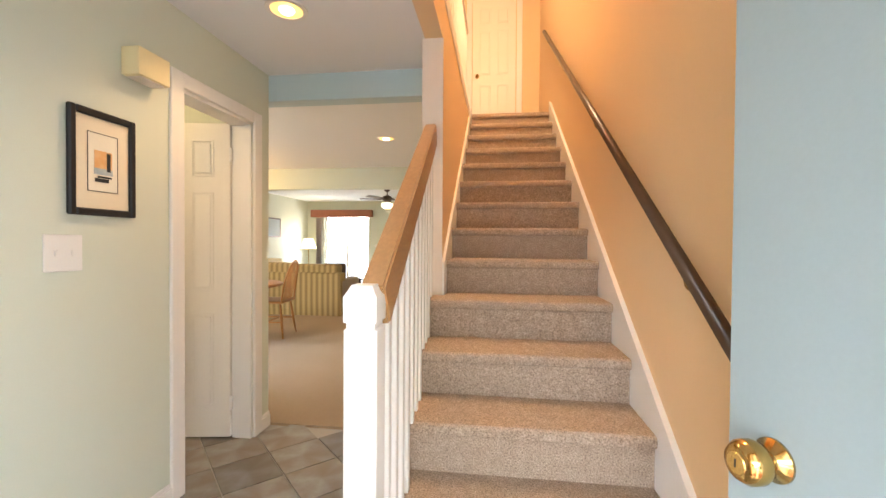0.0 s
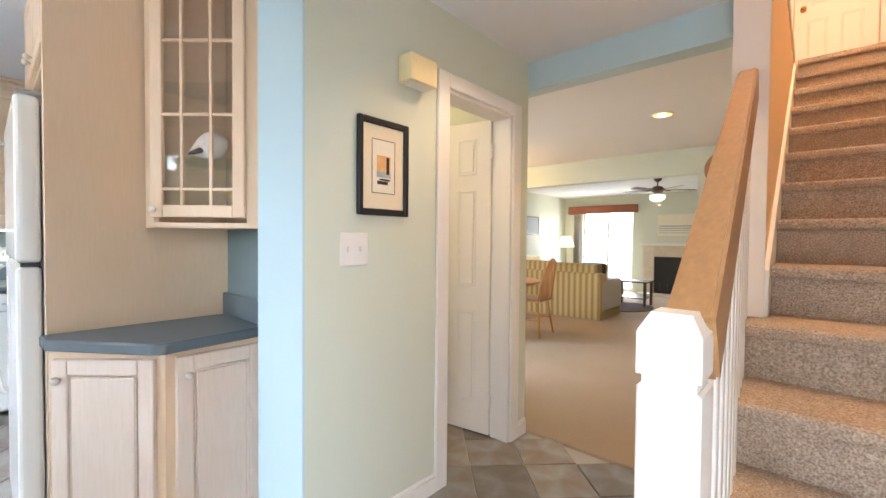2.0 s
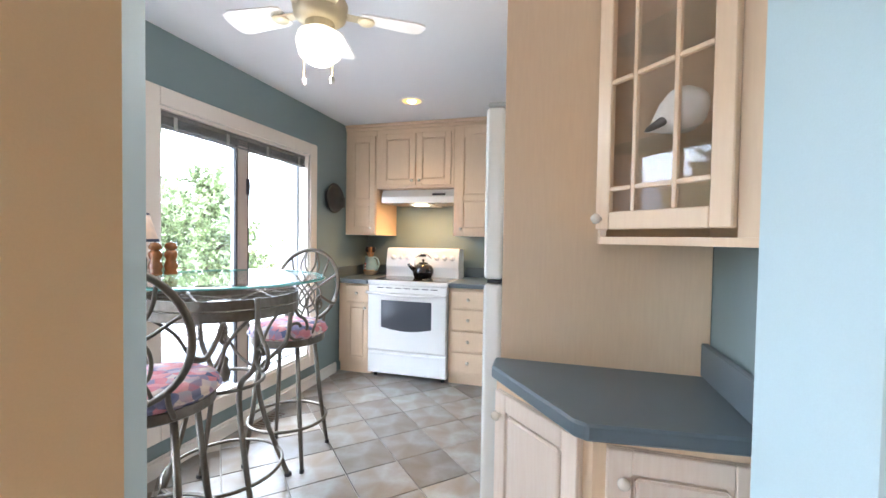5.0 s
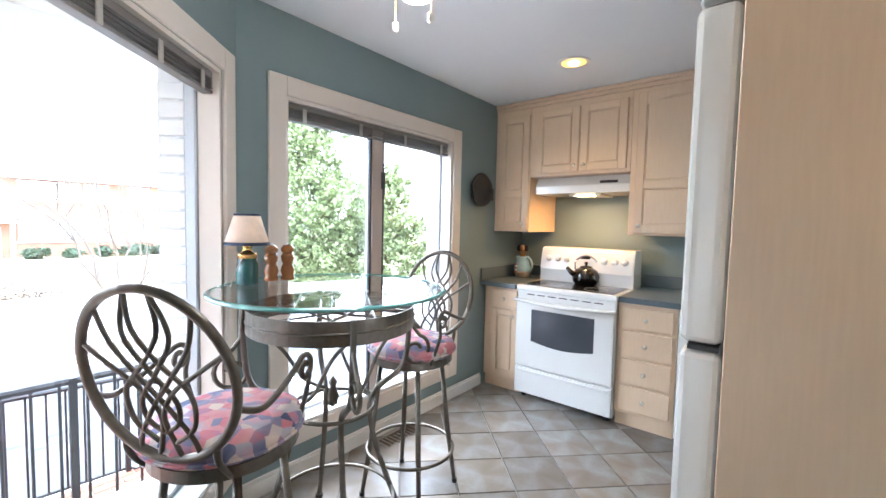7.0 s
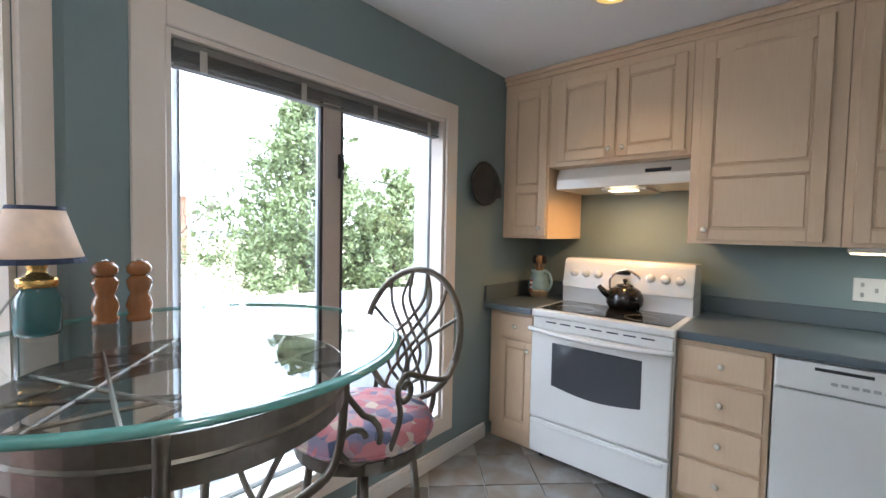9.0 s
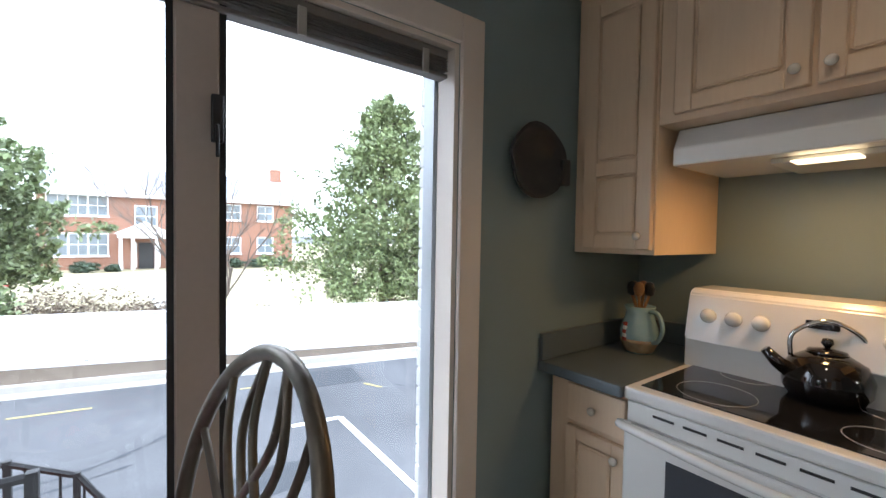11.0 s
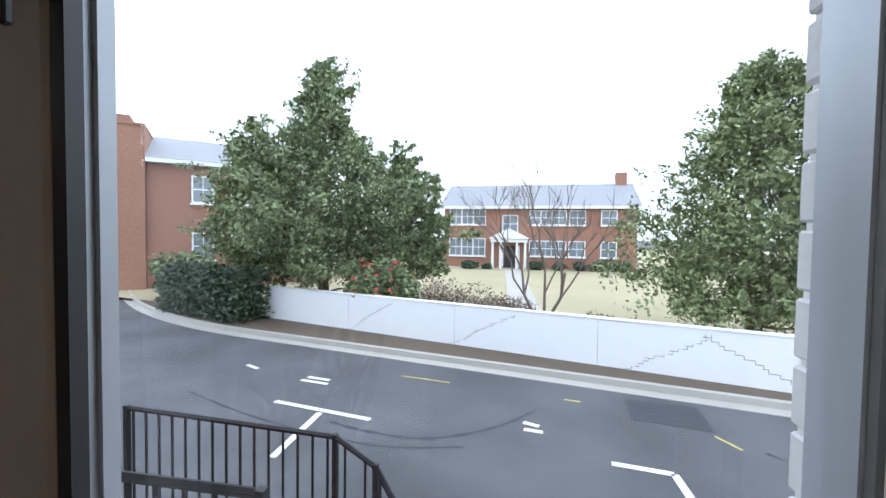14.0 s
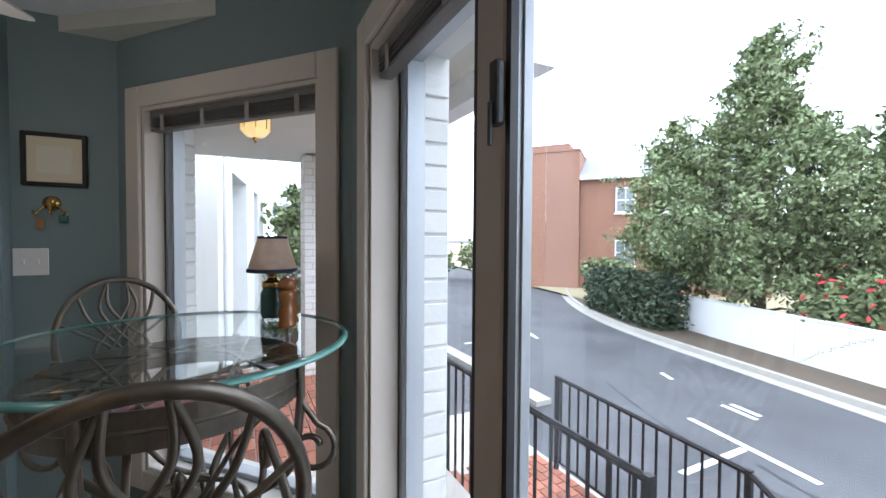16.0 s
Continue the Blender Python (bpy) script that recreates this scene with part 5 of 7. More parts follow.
def make_stool():
    s = thing("bar_stool", "pewter metal bar stool with floral cushion at the glass table", "bar stool", None, "bar stools at the table")
    for i in range(4):
        a = math.pi * (0.25 + i / 2)
        p = tube([(0.155 * math.cos(a), 0.155 * math.sin(a), 0.70), (0.20 * math.cos(a), 0.20 * math.sin(a), 0.30), (0.245 * math.cos(a), 0.245 * math.sin(a), 0.005)], [0.0125, 0.0135, 0.011], 8)
        leg = part("leg", p, M["metal"], s, smooth=True)
        part("glide", lathe([(0, 0), (0.014, 0), (0.014, 0.02), (0, 0.02)], 10, None, Matrix.Translation((0.245 * math.cos(a), 0.245 * math.sin(a), 0))), M["dark"], leg)
    part("foot_ring", tube([(0.222 * math.cos(a * math.pi / 20), 0.222 * math.sin(a * math.pi / 20), 0.235) for a in range(40)], 0.009, 8, None, True), M["metal"], s, smooth=True)
    part("seat_pan", lathe([(0, 0.69), (0.19, 0.69), (0.208, 0.70), (0.208, 0.735), (0, 0.735)], 32), M["metal"], s, smooth=False)
    cu = part("cushion", lathe([(0, 0.735), (0.205, 0.736), (0.222, 0.755), (0.215, 0.785), (0.17, 0.805), (0.08, 0.815), (0, 0.816)], 32), M["floral"], s, "rose and blue floral cushion", True)
    part("piping", tube([(0.223 * math.cos(a * math.pi / 20), 0.223 * math.sin(a * math.pi / 20), 0.757) for a in range(40)], 0.005, 6, None, True), M["floral"], cu, smooth=True)
    # oval back, leaning
    lean = lambda y, z: (-0.215 - (z - 0.80) * 0.22 + 0.25 * y * y, y, z)
    cz, hw, hh = 0.997, 0.21, 0.228
    back = part("backrest", tube([lean(hw * math.cos(a * math.pi / 24), cz + hh * math.sin(a * math.pi / 24)) for a in range(48)], 0.0125, 8, None, True), M["metal"], s, "oval backrest of interlaced bars", True)
    ln = lambda pts: [lean(hw * u, cz + hh * v) for u, v in pts]
    curves = []
    for g in (1, -1):
        curves += [[(-0.15 * g, 0.97), (-0.16 * g, 0.55), (0.10 * g, 0.18), (0.42 * g, -0.15), (0.40 * g, -0.55), (0.12 * g, -0.78)],
                   [(0.15 * g, 0.97), (0.30 * g, 0.50), (0.06 * g, 0.10), (-0.22 * g, -0.25), (-0.20 * g, -0.52), (0.0, -0.66)],
                   [(0.62 * g, 0.78), (0.50 * g, 0.38), (0.20 * g, 0.0), (-0.10 * g, -0.35), (-0.34 * g, -0.70), (-0.40 * g, -0.90)],
                   [(0.93 * g, 0.34), (0.60 * g, 0.12), (0.22 * g, -0.14), (0.02 * g, -0.45), (0.10 * g, -0.82), (0.16 * g, -0.97)]]
    for c in curves:
        part("lattice_bar", tube(spline(ln([(u, v) for u, v in c]), 6), 0.0065, 6), M["metal"], back, smooth=True)
    for g in (1, -1):
        x, y, z = lean(0.20 * g, 0.93)
        pts = spline([(x, y, z), (x + 0.08, y * 1.1, z - 0.03), (x + 0.20, y * 1.12, z + 0.005), (x + 0.28, y * 1.1, z + 0.04)], 6)
        c0 = Vector((x + 0.30, y * 1.1, z + 0.0))
        sp = [(c0.x + (0.042 - 0.030 * i / 16) * math.sin(i / 16 * 7.5), c0.y, c0.z + (0.042 - 0.030 * i / 16) * math.cos(i / 16 * 7.5)) for i in range(17)]
        arm = part("arm", tube(pts + sp, 0.009, 8), M["metal"], s, "scrolled arm", True)
        part("arm_post", tube(spline([(c0.x + 0.036, c0.y, c0.z - 0.01), (c0.x + 0.02, c0.y * 0.98, c0.z - 0.08), (0.10, 0.175 * g, 0.72)], 6), 0.008, 8), M["metal"], arm, smooth=True)
        part("back_post", tube(spline([lean(0.13 * g, cz - hh * 0.78), (-0.205, 0.13 * g, 0.77), (-0.16, 0.13 * g, 0.71)], 5), 0.009, 8), M["metal"], s, smooth=True)
    return s


st = make_stool()
st.matrix_world = pose(-3.165, -1.02, 0, 0, 0, 9)
copy_thing(st, pose(-2.184, -0.871, 0, 0, 0, 210))

jl = thing("jar_lamp", "green glass jar lamp with a painted paper shade on the table", "table lamp", pose(-2.447, -1.285, TZ + 0.001))
part("jar", lathe([(0, 0), (0.038, 0), (0.042, 0.01), (0.042, 0.085), (0.034, 0.10), (0.034, 0.108), (0, 0.108)], 20), M["jar"], jl, "sea green glass jar", True)
part("lid", lathe([(0.037, 0.1085), (0.037, 0.128), (0.02, 0.134), (0.016, 0.15), (0.02, 0.155), (0.018, 0.17), (0, 0.17)], 18), M["gold"], jl, "ribbed gold lid", True)
sd = part("shade", lathe([(0.084, 0.165), (0.086, 0.165), (0.050, 0.285), (0.048, 0.285)], 28), M["shade"], jl, "painted paper shade", True)
part("trim", lathe([(0.0845, 0.163), (0.0875, 0.163), (0.0855, 0.176), (0.083, 0.176)], 28), M["navy"], sd)
part("trim", lathe([(0.0485, 0.282), (0.0515, 0.282), (0.0495, 0.291), (0.0475, 0.291)], 28), M["navy"], sd)
part("cord", tube(spline([(0.03, 0.02, 0.11), (0.06, 0.03, 0.06), (0.09, 0.05, 0.004)], 5), 0.0025, 5), M["cord"], jl)


def mill(x, y, h, label):
    o = thing("pepper_mill", label, "pepper mill", pose(x, y, TZ + 0.001), "pepper mills")
    part("body", lathe([(0, 0), (0.029, 0), (0.03, 0.012), (0.024, 0.02), (0.031, 0.04), (0.026, 0.062), (0.02, 0.072), (0.026, 0.085), (0.03, 0.105), (0.022, h * 0.72), (0, h * 0.72)], 18), M["millwood"], o, smooth=True)
    part("head", lathe([(0.018, h * 0.72), (0.028, h * 0.78), (0.029, h * 0.86), (0.018, h * 0.95), (0, h * 0.955)], 18), M["millwood"], o, smooth=True)
    part("finial", lathe([(0.004, h * 0.95), (0.008, h * 0.97), (0, h)], 10), M["chrome"], o, smooth=True)


mill(-2.575, -1.33, 0.165, "turned cherry wood pepper mill on the glass table")
mill(-2.645, -1.315, 0.165, "turned cherry wood salt mill on the glass table")

# ---- entry and stairs ----
pf = thing("framed_painting", "black-framed matted watercolour of a lighthouse on the sage wall", "picture", pose(XE + 0.001, 1.213, 1.373, 0, 0, 90) @ Matrix.Diagonal((0.935, 1, 0.988, 1)))
part("frame", frame_ring(0.30, 0.415, 0.028, 0.022, None, None, 0.005), M["iron"], pf, "black moulded frame")
part("mat_board", box(0.028, -0.008, 0.028, 0.272, -0.003, 0.387), M["paper"], pf, "cream mat board")
art = part("paper", box(0.085, -0.0095, 0.10, 0.215, -0.0085, 0.325), M["paper2"], pf)
part("mat_line", frame_ring(0.138, 0.233, 0.0025, 0.001, None, pose(0.081, -0.0085, 0.096), 0), M["ink"], pf)
part("painted_sky", box(0.11, -0.0105, 0.19, 0.19, -0.0097, 0.26), M["orange"], art)
part("painted_sea", box(0.108, -0.0105, 0.165, 0.192, -0.0097, 0.19), M["bluewash"], art)
part("painted_tower", prism([(0.165, -0.0112), (0.182, -0.0112), (0.182, -0.0106), (0.165, -0.0106)], 0.18, 0.255), M["ink"], art)
part("painted_rocks", box(0.112, -0.0105, 0.135, 0.175, -0.0097, 0.15), M["ink"], art)
part("painted_rocks", box(0.125, -0.0105, 0.152, 0.188, -0.0097, 0.16), M["ink"], art)
wall_plate("light_switch", pose(XE + 0.001, 1.203, 1.230, 0, 0, 90), 0.138, 0.135, ((-0.03, 0), (0.03, 0)), "white double light switch on the sage wall", True)
ch = thing("door_chime", "cream plastic door chime box on the sage wall", "door chime", pose(XE + 0.001, 1.441, 1.972, 0, 0, 90))
part("cover", box(0, -0.085, 0, 0.167, 0, 0.118, 0.006, None, 2), M["chime"], ch)
part("grille", box(0.02, -0.075, -0.006, 0.147, -0.01, 0.0, 0.002), M["cream"], ch)

# panelled inner door, standing ajar
def six_panel(parent, w, h, t, material, cols=None):
    b = box(0, -t / 2, 0, w, t / 2, h, 0.002)
    leaf = part("leaf", b, material, parent)
    cols = cols or ((0.10, w / 2 - 0.045), (w / 2 + 0.045, w - 0.10))
    for a, e in cols:
        for v0, v1 in ((0.19, 0.80), (0.95, 1.58), (1.68, 1.91)):
            for sgn in (-1, 1):
                y0, y1 = sorted((sgn * t / 2, sgn * (t / 2 + 0.006)))
                part("raised_panel", box(a + 0.02, y0, v0 + 0.02, e - 0.02, y1, v1 - 0.02, 0.005), material, leaf)
                b = frame_ring(e - a, v1 - v0, 0.010, 0.005, None, pose(a, y1 if sgn > 0 else y0 + 0.005, v0), 0.002)
                part("moulding", b, material, leaf)
    return leaf


dm = Vector((-0.988, -0.153)).normalized()
idr = thing("door_1", "white six-panel inner door standing ajar", "door", pose(-1.915, 2.366, 0.012, 0, 0, math.degrees(math.atan2(dm.y, dm.x))), kind="structure")
six_panel(idr, 0.57, 2.02, 0.035, M["doorwhite"])
for z in (0.22, 1.82):
    part("hinge", box(-0.012, -0.022, z - 0.045, 0.004, 0.022, z + 0.045, 0.003), M["white"], idr)

fd = thing("door_2", "pale aqua panelled front door standing open", "door", pose(0.40, -0.155, 0.01, 0, 0, 105.3), kind="structure")
six_panel(fd, 0.81, 2.03, 0.045, M["doorblue"], ((0.10, 0.31), (0.36, 0.57)))
kn = part("door_knob", lathe([(0, 0), (0.031, 0), (0.031, 0.005), (0.016, 0.010), (0.015, 0.018), (0.026, 0.024), (0.0315, 0.036), (0.031, 0.050), (0.024, 0.061), (0.017, 0.063), (0, 0.063)], 28, None, pose(0.728, 0.0225, 0.955, -90, 0, 0)), M["brass"], fd, "polished brass door knob", True)
part("keyhole_plate", lathe([(0, 0.0635), (0.0165, 0.0635), (0.015, 0.065), (0, 0.065)], 18, None, pose(0.728, 0.0225, 0.955, -90, 0, 0)), M["gold"], kn)
part("keyhole", box(0.727, 0.0876, 0.949, 0.729, 0.0882, 0.961), M["ink"], kn)

NX = -0.52
nw = thing("newel_post", "white square newel post with a chamfered cap", "newel post", pose(NX, 0.825, 0))
part("shaft", box(-0.039, -0.039, 0, 0.039, 0.039, 1.080, 0.004), M["white"], nw)
part("neck", box(-0.033, -0.033, 1.080, 0.033, 0.033, 1.094), M["white"], nw)
b = box(-0.039, -0.039, 1.094, 0.039, 0.039, 1.152)
top = [b.verts.new((x * 0.025, y * 0.025, 1.178)) for x, y in ((-1, -1), (1, -1), (1, 1), (-1, 1))]
low = [min(b.verts, key=lambda v: (v.co - Vector((x * 0.039, y * 0.039, 1.152))).length) for x, y in ((-1, -1), (1, -1), (1, 1), (-1, 1))]
b.faces.new(top)
for i in range(4):
    b.faces.new((low[i], low[(i + 1) % 4], top[(i + 1) % 4], top[i]))
part("cap", b, M["white"], nw)


def bar_between(p, q, w, h, bevel=0.006):
    """A sloping rectangular bar in the yz plane between two points, w wide and h deep."""
    p, q = Vector(p), Vector(q)
    d = (q - p).normalized()
    s = Vector((1, 0, 0)) - d * d.x
    s.normalize()
    u = s.cross(d)
    if u.z < 0:
        u = -u
    b = bmesh.new()
    ends = []
    for c in (p, q):
        ends.append([b.verts.new(c + s * (w / 2 * i) + u * (h / 2 * j)) for i, j in ((-1, -1), (1, -1), (1, 1), (-1, 1))])
    b.faces.new(ends[0]), b.faces.new(ends[1][::-1])
    for i in range(4):
        b.faces.new((ends[0][i], ends[1][i], ends[1][(i + 1) % 4], ends[0][(i + 1) % 4]))
    bmesh.ops.recalc_face_normals(b, faces=b.faces)
    bmesh.ops.bevel(b, geom=b.edges[:], offset=bevel, segments=2, affect="EDGES")
    return b


ra, rb = Vector((-0.507, 0.862, 1.12)), Vector((-0.580, YE - 0.016, 1.885))
ban = thing("stair_banister", "oak banister rail over white square balusters", "banister", pose(0, 0, 0))
part("rail", bar_between(ra, rb, 0.062, 0.115), M["wood"], ban, "stained oak rail")
for i in range(11):
    s = 0.09 + i * 0.086
    p = ra.lerp(rb, s)
    k = min(5, max(1, int((p.y - Y0 + 0.028) / RUN) + 1))
    part("baluster", box(p.x - 0.015, p.y - 0.015, k * RISE - 0.002, p.x + 0.015, p.y + 0.015, p.z - 0.02, 0.002), M["white"], ban)

hr = thing("wall_handrail", "dark varnished wooden handrail bracketed to the wall", "handrail", pose(0, 0, 0))
ha, hb = Vector((0.33, 0.845, 0.985)), Vector((0.33, 4.92, 3.785))
part("rail", tube([ha, ha.lerp(hb, 0.5), hb], 0.021, 12), M["walnut"], hr, smooth=True)
for s in (0.08, 0.36, 0.64, 0.92):
    p = ha.lerp(hb, s)
    part("bracket", tube(spline([(p.x, p.y, p.z - 0.02), (p.x + 0.01, p.y, p.z - 0.06), (XR, p.y, p.z - 0.07)], 4), 0.006, 6), M["brass"], hr, smooth=True)

ud = thing("door_3", "white panelled door at the head of the stairs", "door", pose(-0.575, 5.95, NSTEP * RISE + 0.01), kind="structure")
six_panel(ud, 0.62, 2.02, 0.035, M["doorwhite"])
part("door_knob", lathe([(0, 0), (0.026, 0), (0.012, 0.01), (0.026, 0.035), (0.02, 0.055), (0, 0.058)], 16, None, pose(0.07, -0.018, 0.93, 90, 0, 0)), M["brass"], ud, "brass knob", True)
structure("trim_stair_door", frame_ring(0.80, 2.17, 0.08, 0.02, None, pose(-0.663, 5.97, NSTEP * RISE - 0.06)), M["white"], "white door casing", "door casing")

up = thing("landing_railing", "white painted landing railing above the stairs", "railing", pose(0, 0, 0))
part("curb", box(XL - 0.09, YE + 0.02, UP + 0.001, XL - 0.02, 4.62, UP + 0.05, 0.004), M["white"], up)
part("top_rail", box(XL - 0.085, YE + 0.02, UP + 0.90, XL - 0.025, 4.62, UP + 0.95, 0.008), M["white"], up)
for i in range(19):
    y = YE + 0.10 + i * 0.125
    part("baluster", box(XL - 0.071, y - 0.016, UP + 0.051, XL - 0.039, y + 0.016, UP + 0.899, 0.002), M["white"], up)
structure("trim_landing", box(XL - 0.112, YE, UP - 0.089, XL + 0.008, 4.64, UP, 0.003), M["white"], "white painted landing edge board", "trim")

# ---- living room ----
sofa = thing("sofa", "gold striped sofa with its back to the room", "sofa", pose(-4.735, 6.65, 0.007))
part("back", box(0, 0, 0.10, 1.90, 0.22, 0.74, 0.03, None, 3), M["stripe"], sofa)
part("base", box(0.03, 0.03, 0.09, 1.87, 0.92, 0.36, 0.02), M["stripe"], sofa)
part("skirt", box(0.005, 0.005, 0.0, 1.895, 0.90, 0.13, 0.004), M["stripe"], sofa)
part("back_cushion", box(0.12, 0.10, 0.55, 1.0, 0.34, 0.90, 0.05, None, 3), M["stripe"], sofa)
part("back_cushion", box(1.01, 0.10, 0.55, 1.80, 0.34, 0.88, 0.05, None, 3), M["stripe"], sofa)
for u in (0.0, 1.70):
    part("arm", box(u, 0.05, 0.13, u + 0.21, 0.95, 0.62, 0.06, None, 3), M["sofagrey"], sofa)
part("seat_cushion", box(0.22, 0.3, 0.36, 1.69, 0.93, 0.50, 0.03), M["stripe"], sofa)
part("throw_pillow", merge(None, box(-0.2, -0.06, -0.17, 0.2, 0.06, 0.17, 0.05, None, 3), pose(1.62, 0.42, 0.72, -20, 0, 15)), M["darkwood"], sofa, "dark throw pillow")
part("throw_pillow", merge(None, box(-0.2, -0.06, -0.17, 0.2, 0.06, 0.17, 0.05, None, 3), pose(0.4, 0.42, 0.80, -20, 0, -10)), M["paper2"], sofa, "cream throw pillow")


def windsor(m):
    c = thing("windsor_chair", "golden oak windsor chair with a spindle back at the table", "chair", m)
    part("seat", box(-0.21, -0.21, 0.43, 0.21, 0.21, 0.465, 0.02, None, 2), M["oak"], c)
    for x, y in ((0.16, 0.16), (0.16, -0.16), (-0.16, 0.16), (-0.16, -0.16)):
        part("leg", tube([(x, y, 0.43), (x * 1.15, y * 1.15, 0.22), (x * 1.35, y * 1.35, 0.0)], [0.012, 0.018, 0.011], 8), M["oak"], c, smooth=True)
    for y in (-0.19, 0.19):
        part("stretcher", tube([(-0.19, y, 0.2), (0.19, y, 0.2)], 0.009, 6), M["oak"], c)
    part("cross_stretcher", tube([(0, -0.19, 0.2), (0, 0.19, 0.2)], 0.009, 6), M["oak"], c)
    hoop = [(-0.19 - 0.10 * math.sin(math.pi * i / 16), 0.20 * math.cos(math.pi * i / 16), 0.46 + 0.50 * math.sin(math.pi * i / 16) ** 0.7) for i in range(17)]
    part("hoop", tube(hoop, 0.012, 8), M["oak"], c, smooth=True)
    for i in range(-3, 4):
        y = i * 0.048
        part("spindle", tube([(-0.18, y * 0.85, 0.46), (-0.275, y, 0.94 - 0.9 * abs(y) ** 1.4)], 0.006, 6), M["oak"], c)
    return c


windsor(pose(-3.21, 5.15, 0.007, 0, 0, 186) @ Matrix.Diagonal((1.06, 1.06, 1.06, 1)))
dt2 = thing("dining_table", "oak dining table beside the windsor chair", "table", pose(-3.50, 4.62, 0.007))
part("tabletop", lathe([(0, 0.72), (0.62, 0.72), (0.64, 0.735), (0.62, 0.75), (0, 0.75)], 36), M["oak"], dt2)
part("pedestal", lathe([(0.06, 0.1), (0.05, 0.3), (0.08, 0.5), (0.05, 0.7), (0.2, 0.719)], 16), M["oak"], dt2, smooth=True)
for i in range(4):
    part("foot", merge(None, tube([(0.03, 0, 0.18), (0.2, 0, 0.10), (0.38, 0, 0.025)], [0.035, 0.03, 0.024], 8), Matrix.Rotation(i * math.pi / 2, 4, "Z")), M["oak"], dt2, smooth=True)
et = thing("end_table", "dark wood end table beside the sofa", "table", pose(-3.0, 8.75, 0.007))
part("tabletop", box(-0.32, -0.25, 0.46, 0.32, 0.25, 0.49, 0.006), M["darkwood"], et)
for x in (-0.28, 0.28):
    for y in (-0.21, 0.21):
        part("leg", box(x - 0.022, y - 0.022, 0, x + 0.022, y + 0.022, 0.46), M["darkwood"], et)
part("shelf", box(-0.28, -0.21, 0.15, 0.28, 0.21, 0.17), M["darkwood"], et)
rg = tagged(link_mesh("round_rug", lathe([(0, 0.007), (0.55, 0.007), (0.55, 0.022), (0, 0.022)], 40, None, Matrix.Translation((-3.0, 8.35, 0)) @ Matrix.Diagonal((0.85, 1.1, 1, 1))), M["rug"]), "dark brown round rug on the carpet", "rug")
lp = thing("floor_lamp", "slim floor lamp with a lit cream shade", "floor lamp", pose(-5.0, 10.0, 0.007))
part("base", lathe([(0, 0), (0.13, 0), (0.12, 0.02), (0, 0.03)], 18), M["brass"], lp)
part("pole", lathe([(0.01, 0.02), (0.01, 1.25)], 8), M["brass"], lp)
part("shade", lathe([(0.20, 1.10), (0.205, 1.10), (0.11, 1.36), (0.105, 1.36)], 24), M["shadewhite"], lp, "lit cream shade", True)
ceiling_fan(-2.50, 8.4, 2.20, M["darkwood"], M["darkwood"], 0.13, "dark wood ceiling fan with a lit bowl light", 30, 0.62)

fpl = thing("fireplace", "cream stone fireplace with a black firebox and mantel", "fireplace", pose(-3.42, FAR, 0.0), kind="structure")
part("surround", box(0.0, -0.16, 0.006, 0.24, -0.002, 1.16, 0.004), M["stone"], fpl)
part("surround", box(1.18, -0.16, 0.006, 1.42, -0.002, 1.16, 0.004), M["stone"], fpl)
part("surround", box(0.24, -0.16, 0.90, 1.18, -0.002, 1.16, 0.004), M["stone"], fpl)
part("mantel", box(-0.06, -0.24, 1.161, 1.48, -0.002, 1.22, 0.008), M["white"], fpl)
part("firebox", box(0.241, -0.10, 0.007, 1.179, -0.003, 0.899), M["iron"], fpl)
part("hearth", box(-0.05, -0.5, 0.006, 1.47, -0.165, 0.04, 0.004), M["stone"], fpl)
for i in range(5):
    part("grate_bar", tube([(0.38 + i * 0.16, -0.14, 0.1), (0.38 + i * 0.16, -0.14, 0.28)], 0.01, 6), M["dark"], fpl)
pa = thing("seascape_painting", "wide pale seascape canvas above the mantel", "picture", pose(-3.14, FAR - 0.001, 1.40))
part("canvas", box(0, -0.03, 0, 1.15, 0, 0.50, 0.004), M["paper2"], pa)
for i in range(4):
    part("painted_wave", box(0.02, -0.0325, 0.06 + i * 0.05, 1.13, -0.0305, 0.075 + i * 0.055), M["bluewash"], pa)
vl = thing("window_valance", "rust red padded valance box above the glass door", "valance", pose(-5.35, FAR - 0.001, 1.975))
part("box", box(0, -0.16, 0, 1.76, 0, 0.20, 0.02, None, 2), M["rust"], vl)
sld = thing("door_4", "white sliding glass door with sheer daylight behind", "door", pose(SD[0], FAR + 0.1, 0), kind="structure")
part("door_frame", frame_ring(SD[1] - SD[0], SD[3] - SD[2], 0.05, 0.06, None, pose(0, 0.03, SD[2])), M["white"], sld)
part("door_stile", box(0.62, -0.02, 0.1, 0.68, 0.02, 1.93), M["white"], sld)
part("pane", box(0.05, -0.004, 0.1, 1.25, 0, 1.93), M["pane"], sld).visible_shadow = False
cu = thing("curtain", "cream drawn-back curtain panel beside the glass door", "curtain", pose(-5.22, FAR - 0.07, 0.01))
b = bmesh.new()
n = 20
lo = [b.verts.new((0.16 * i / n, 0.025 * math.sin(i * 1.9), 0.02)) for i in range(n + 1)]
hi = [b.verts.new((0.16 * i / n, 0.025 * math.sin(i * 1.9), 1.93)) for i in range(n + 1)]
for i in range(n):
    b.faces.new((lo[i], lo[i + 1], hi[i + 1], hi[i]))
g = bmesh.ops.solidify(b, geom=b.faces[:], thickness=0.004)
part("cloth", b, M["cream"], cu, smooth=True)
pc = thing("framed_print", "dark-framed seaside print on the living room wall", "picture", pose(XLW + 0.001, 8.87, 1.39, 0, 0, 90))
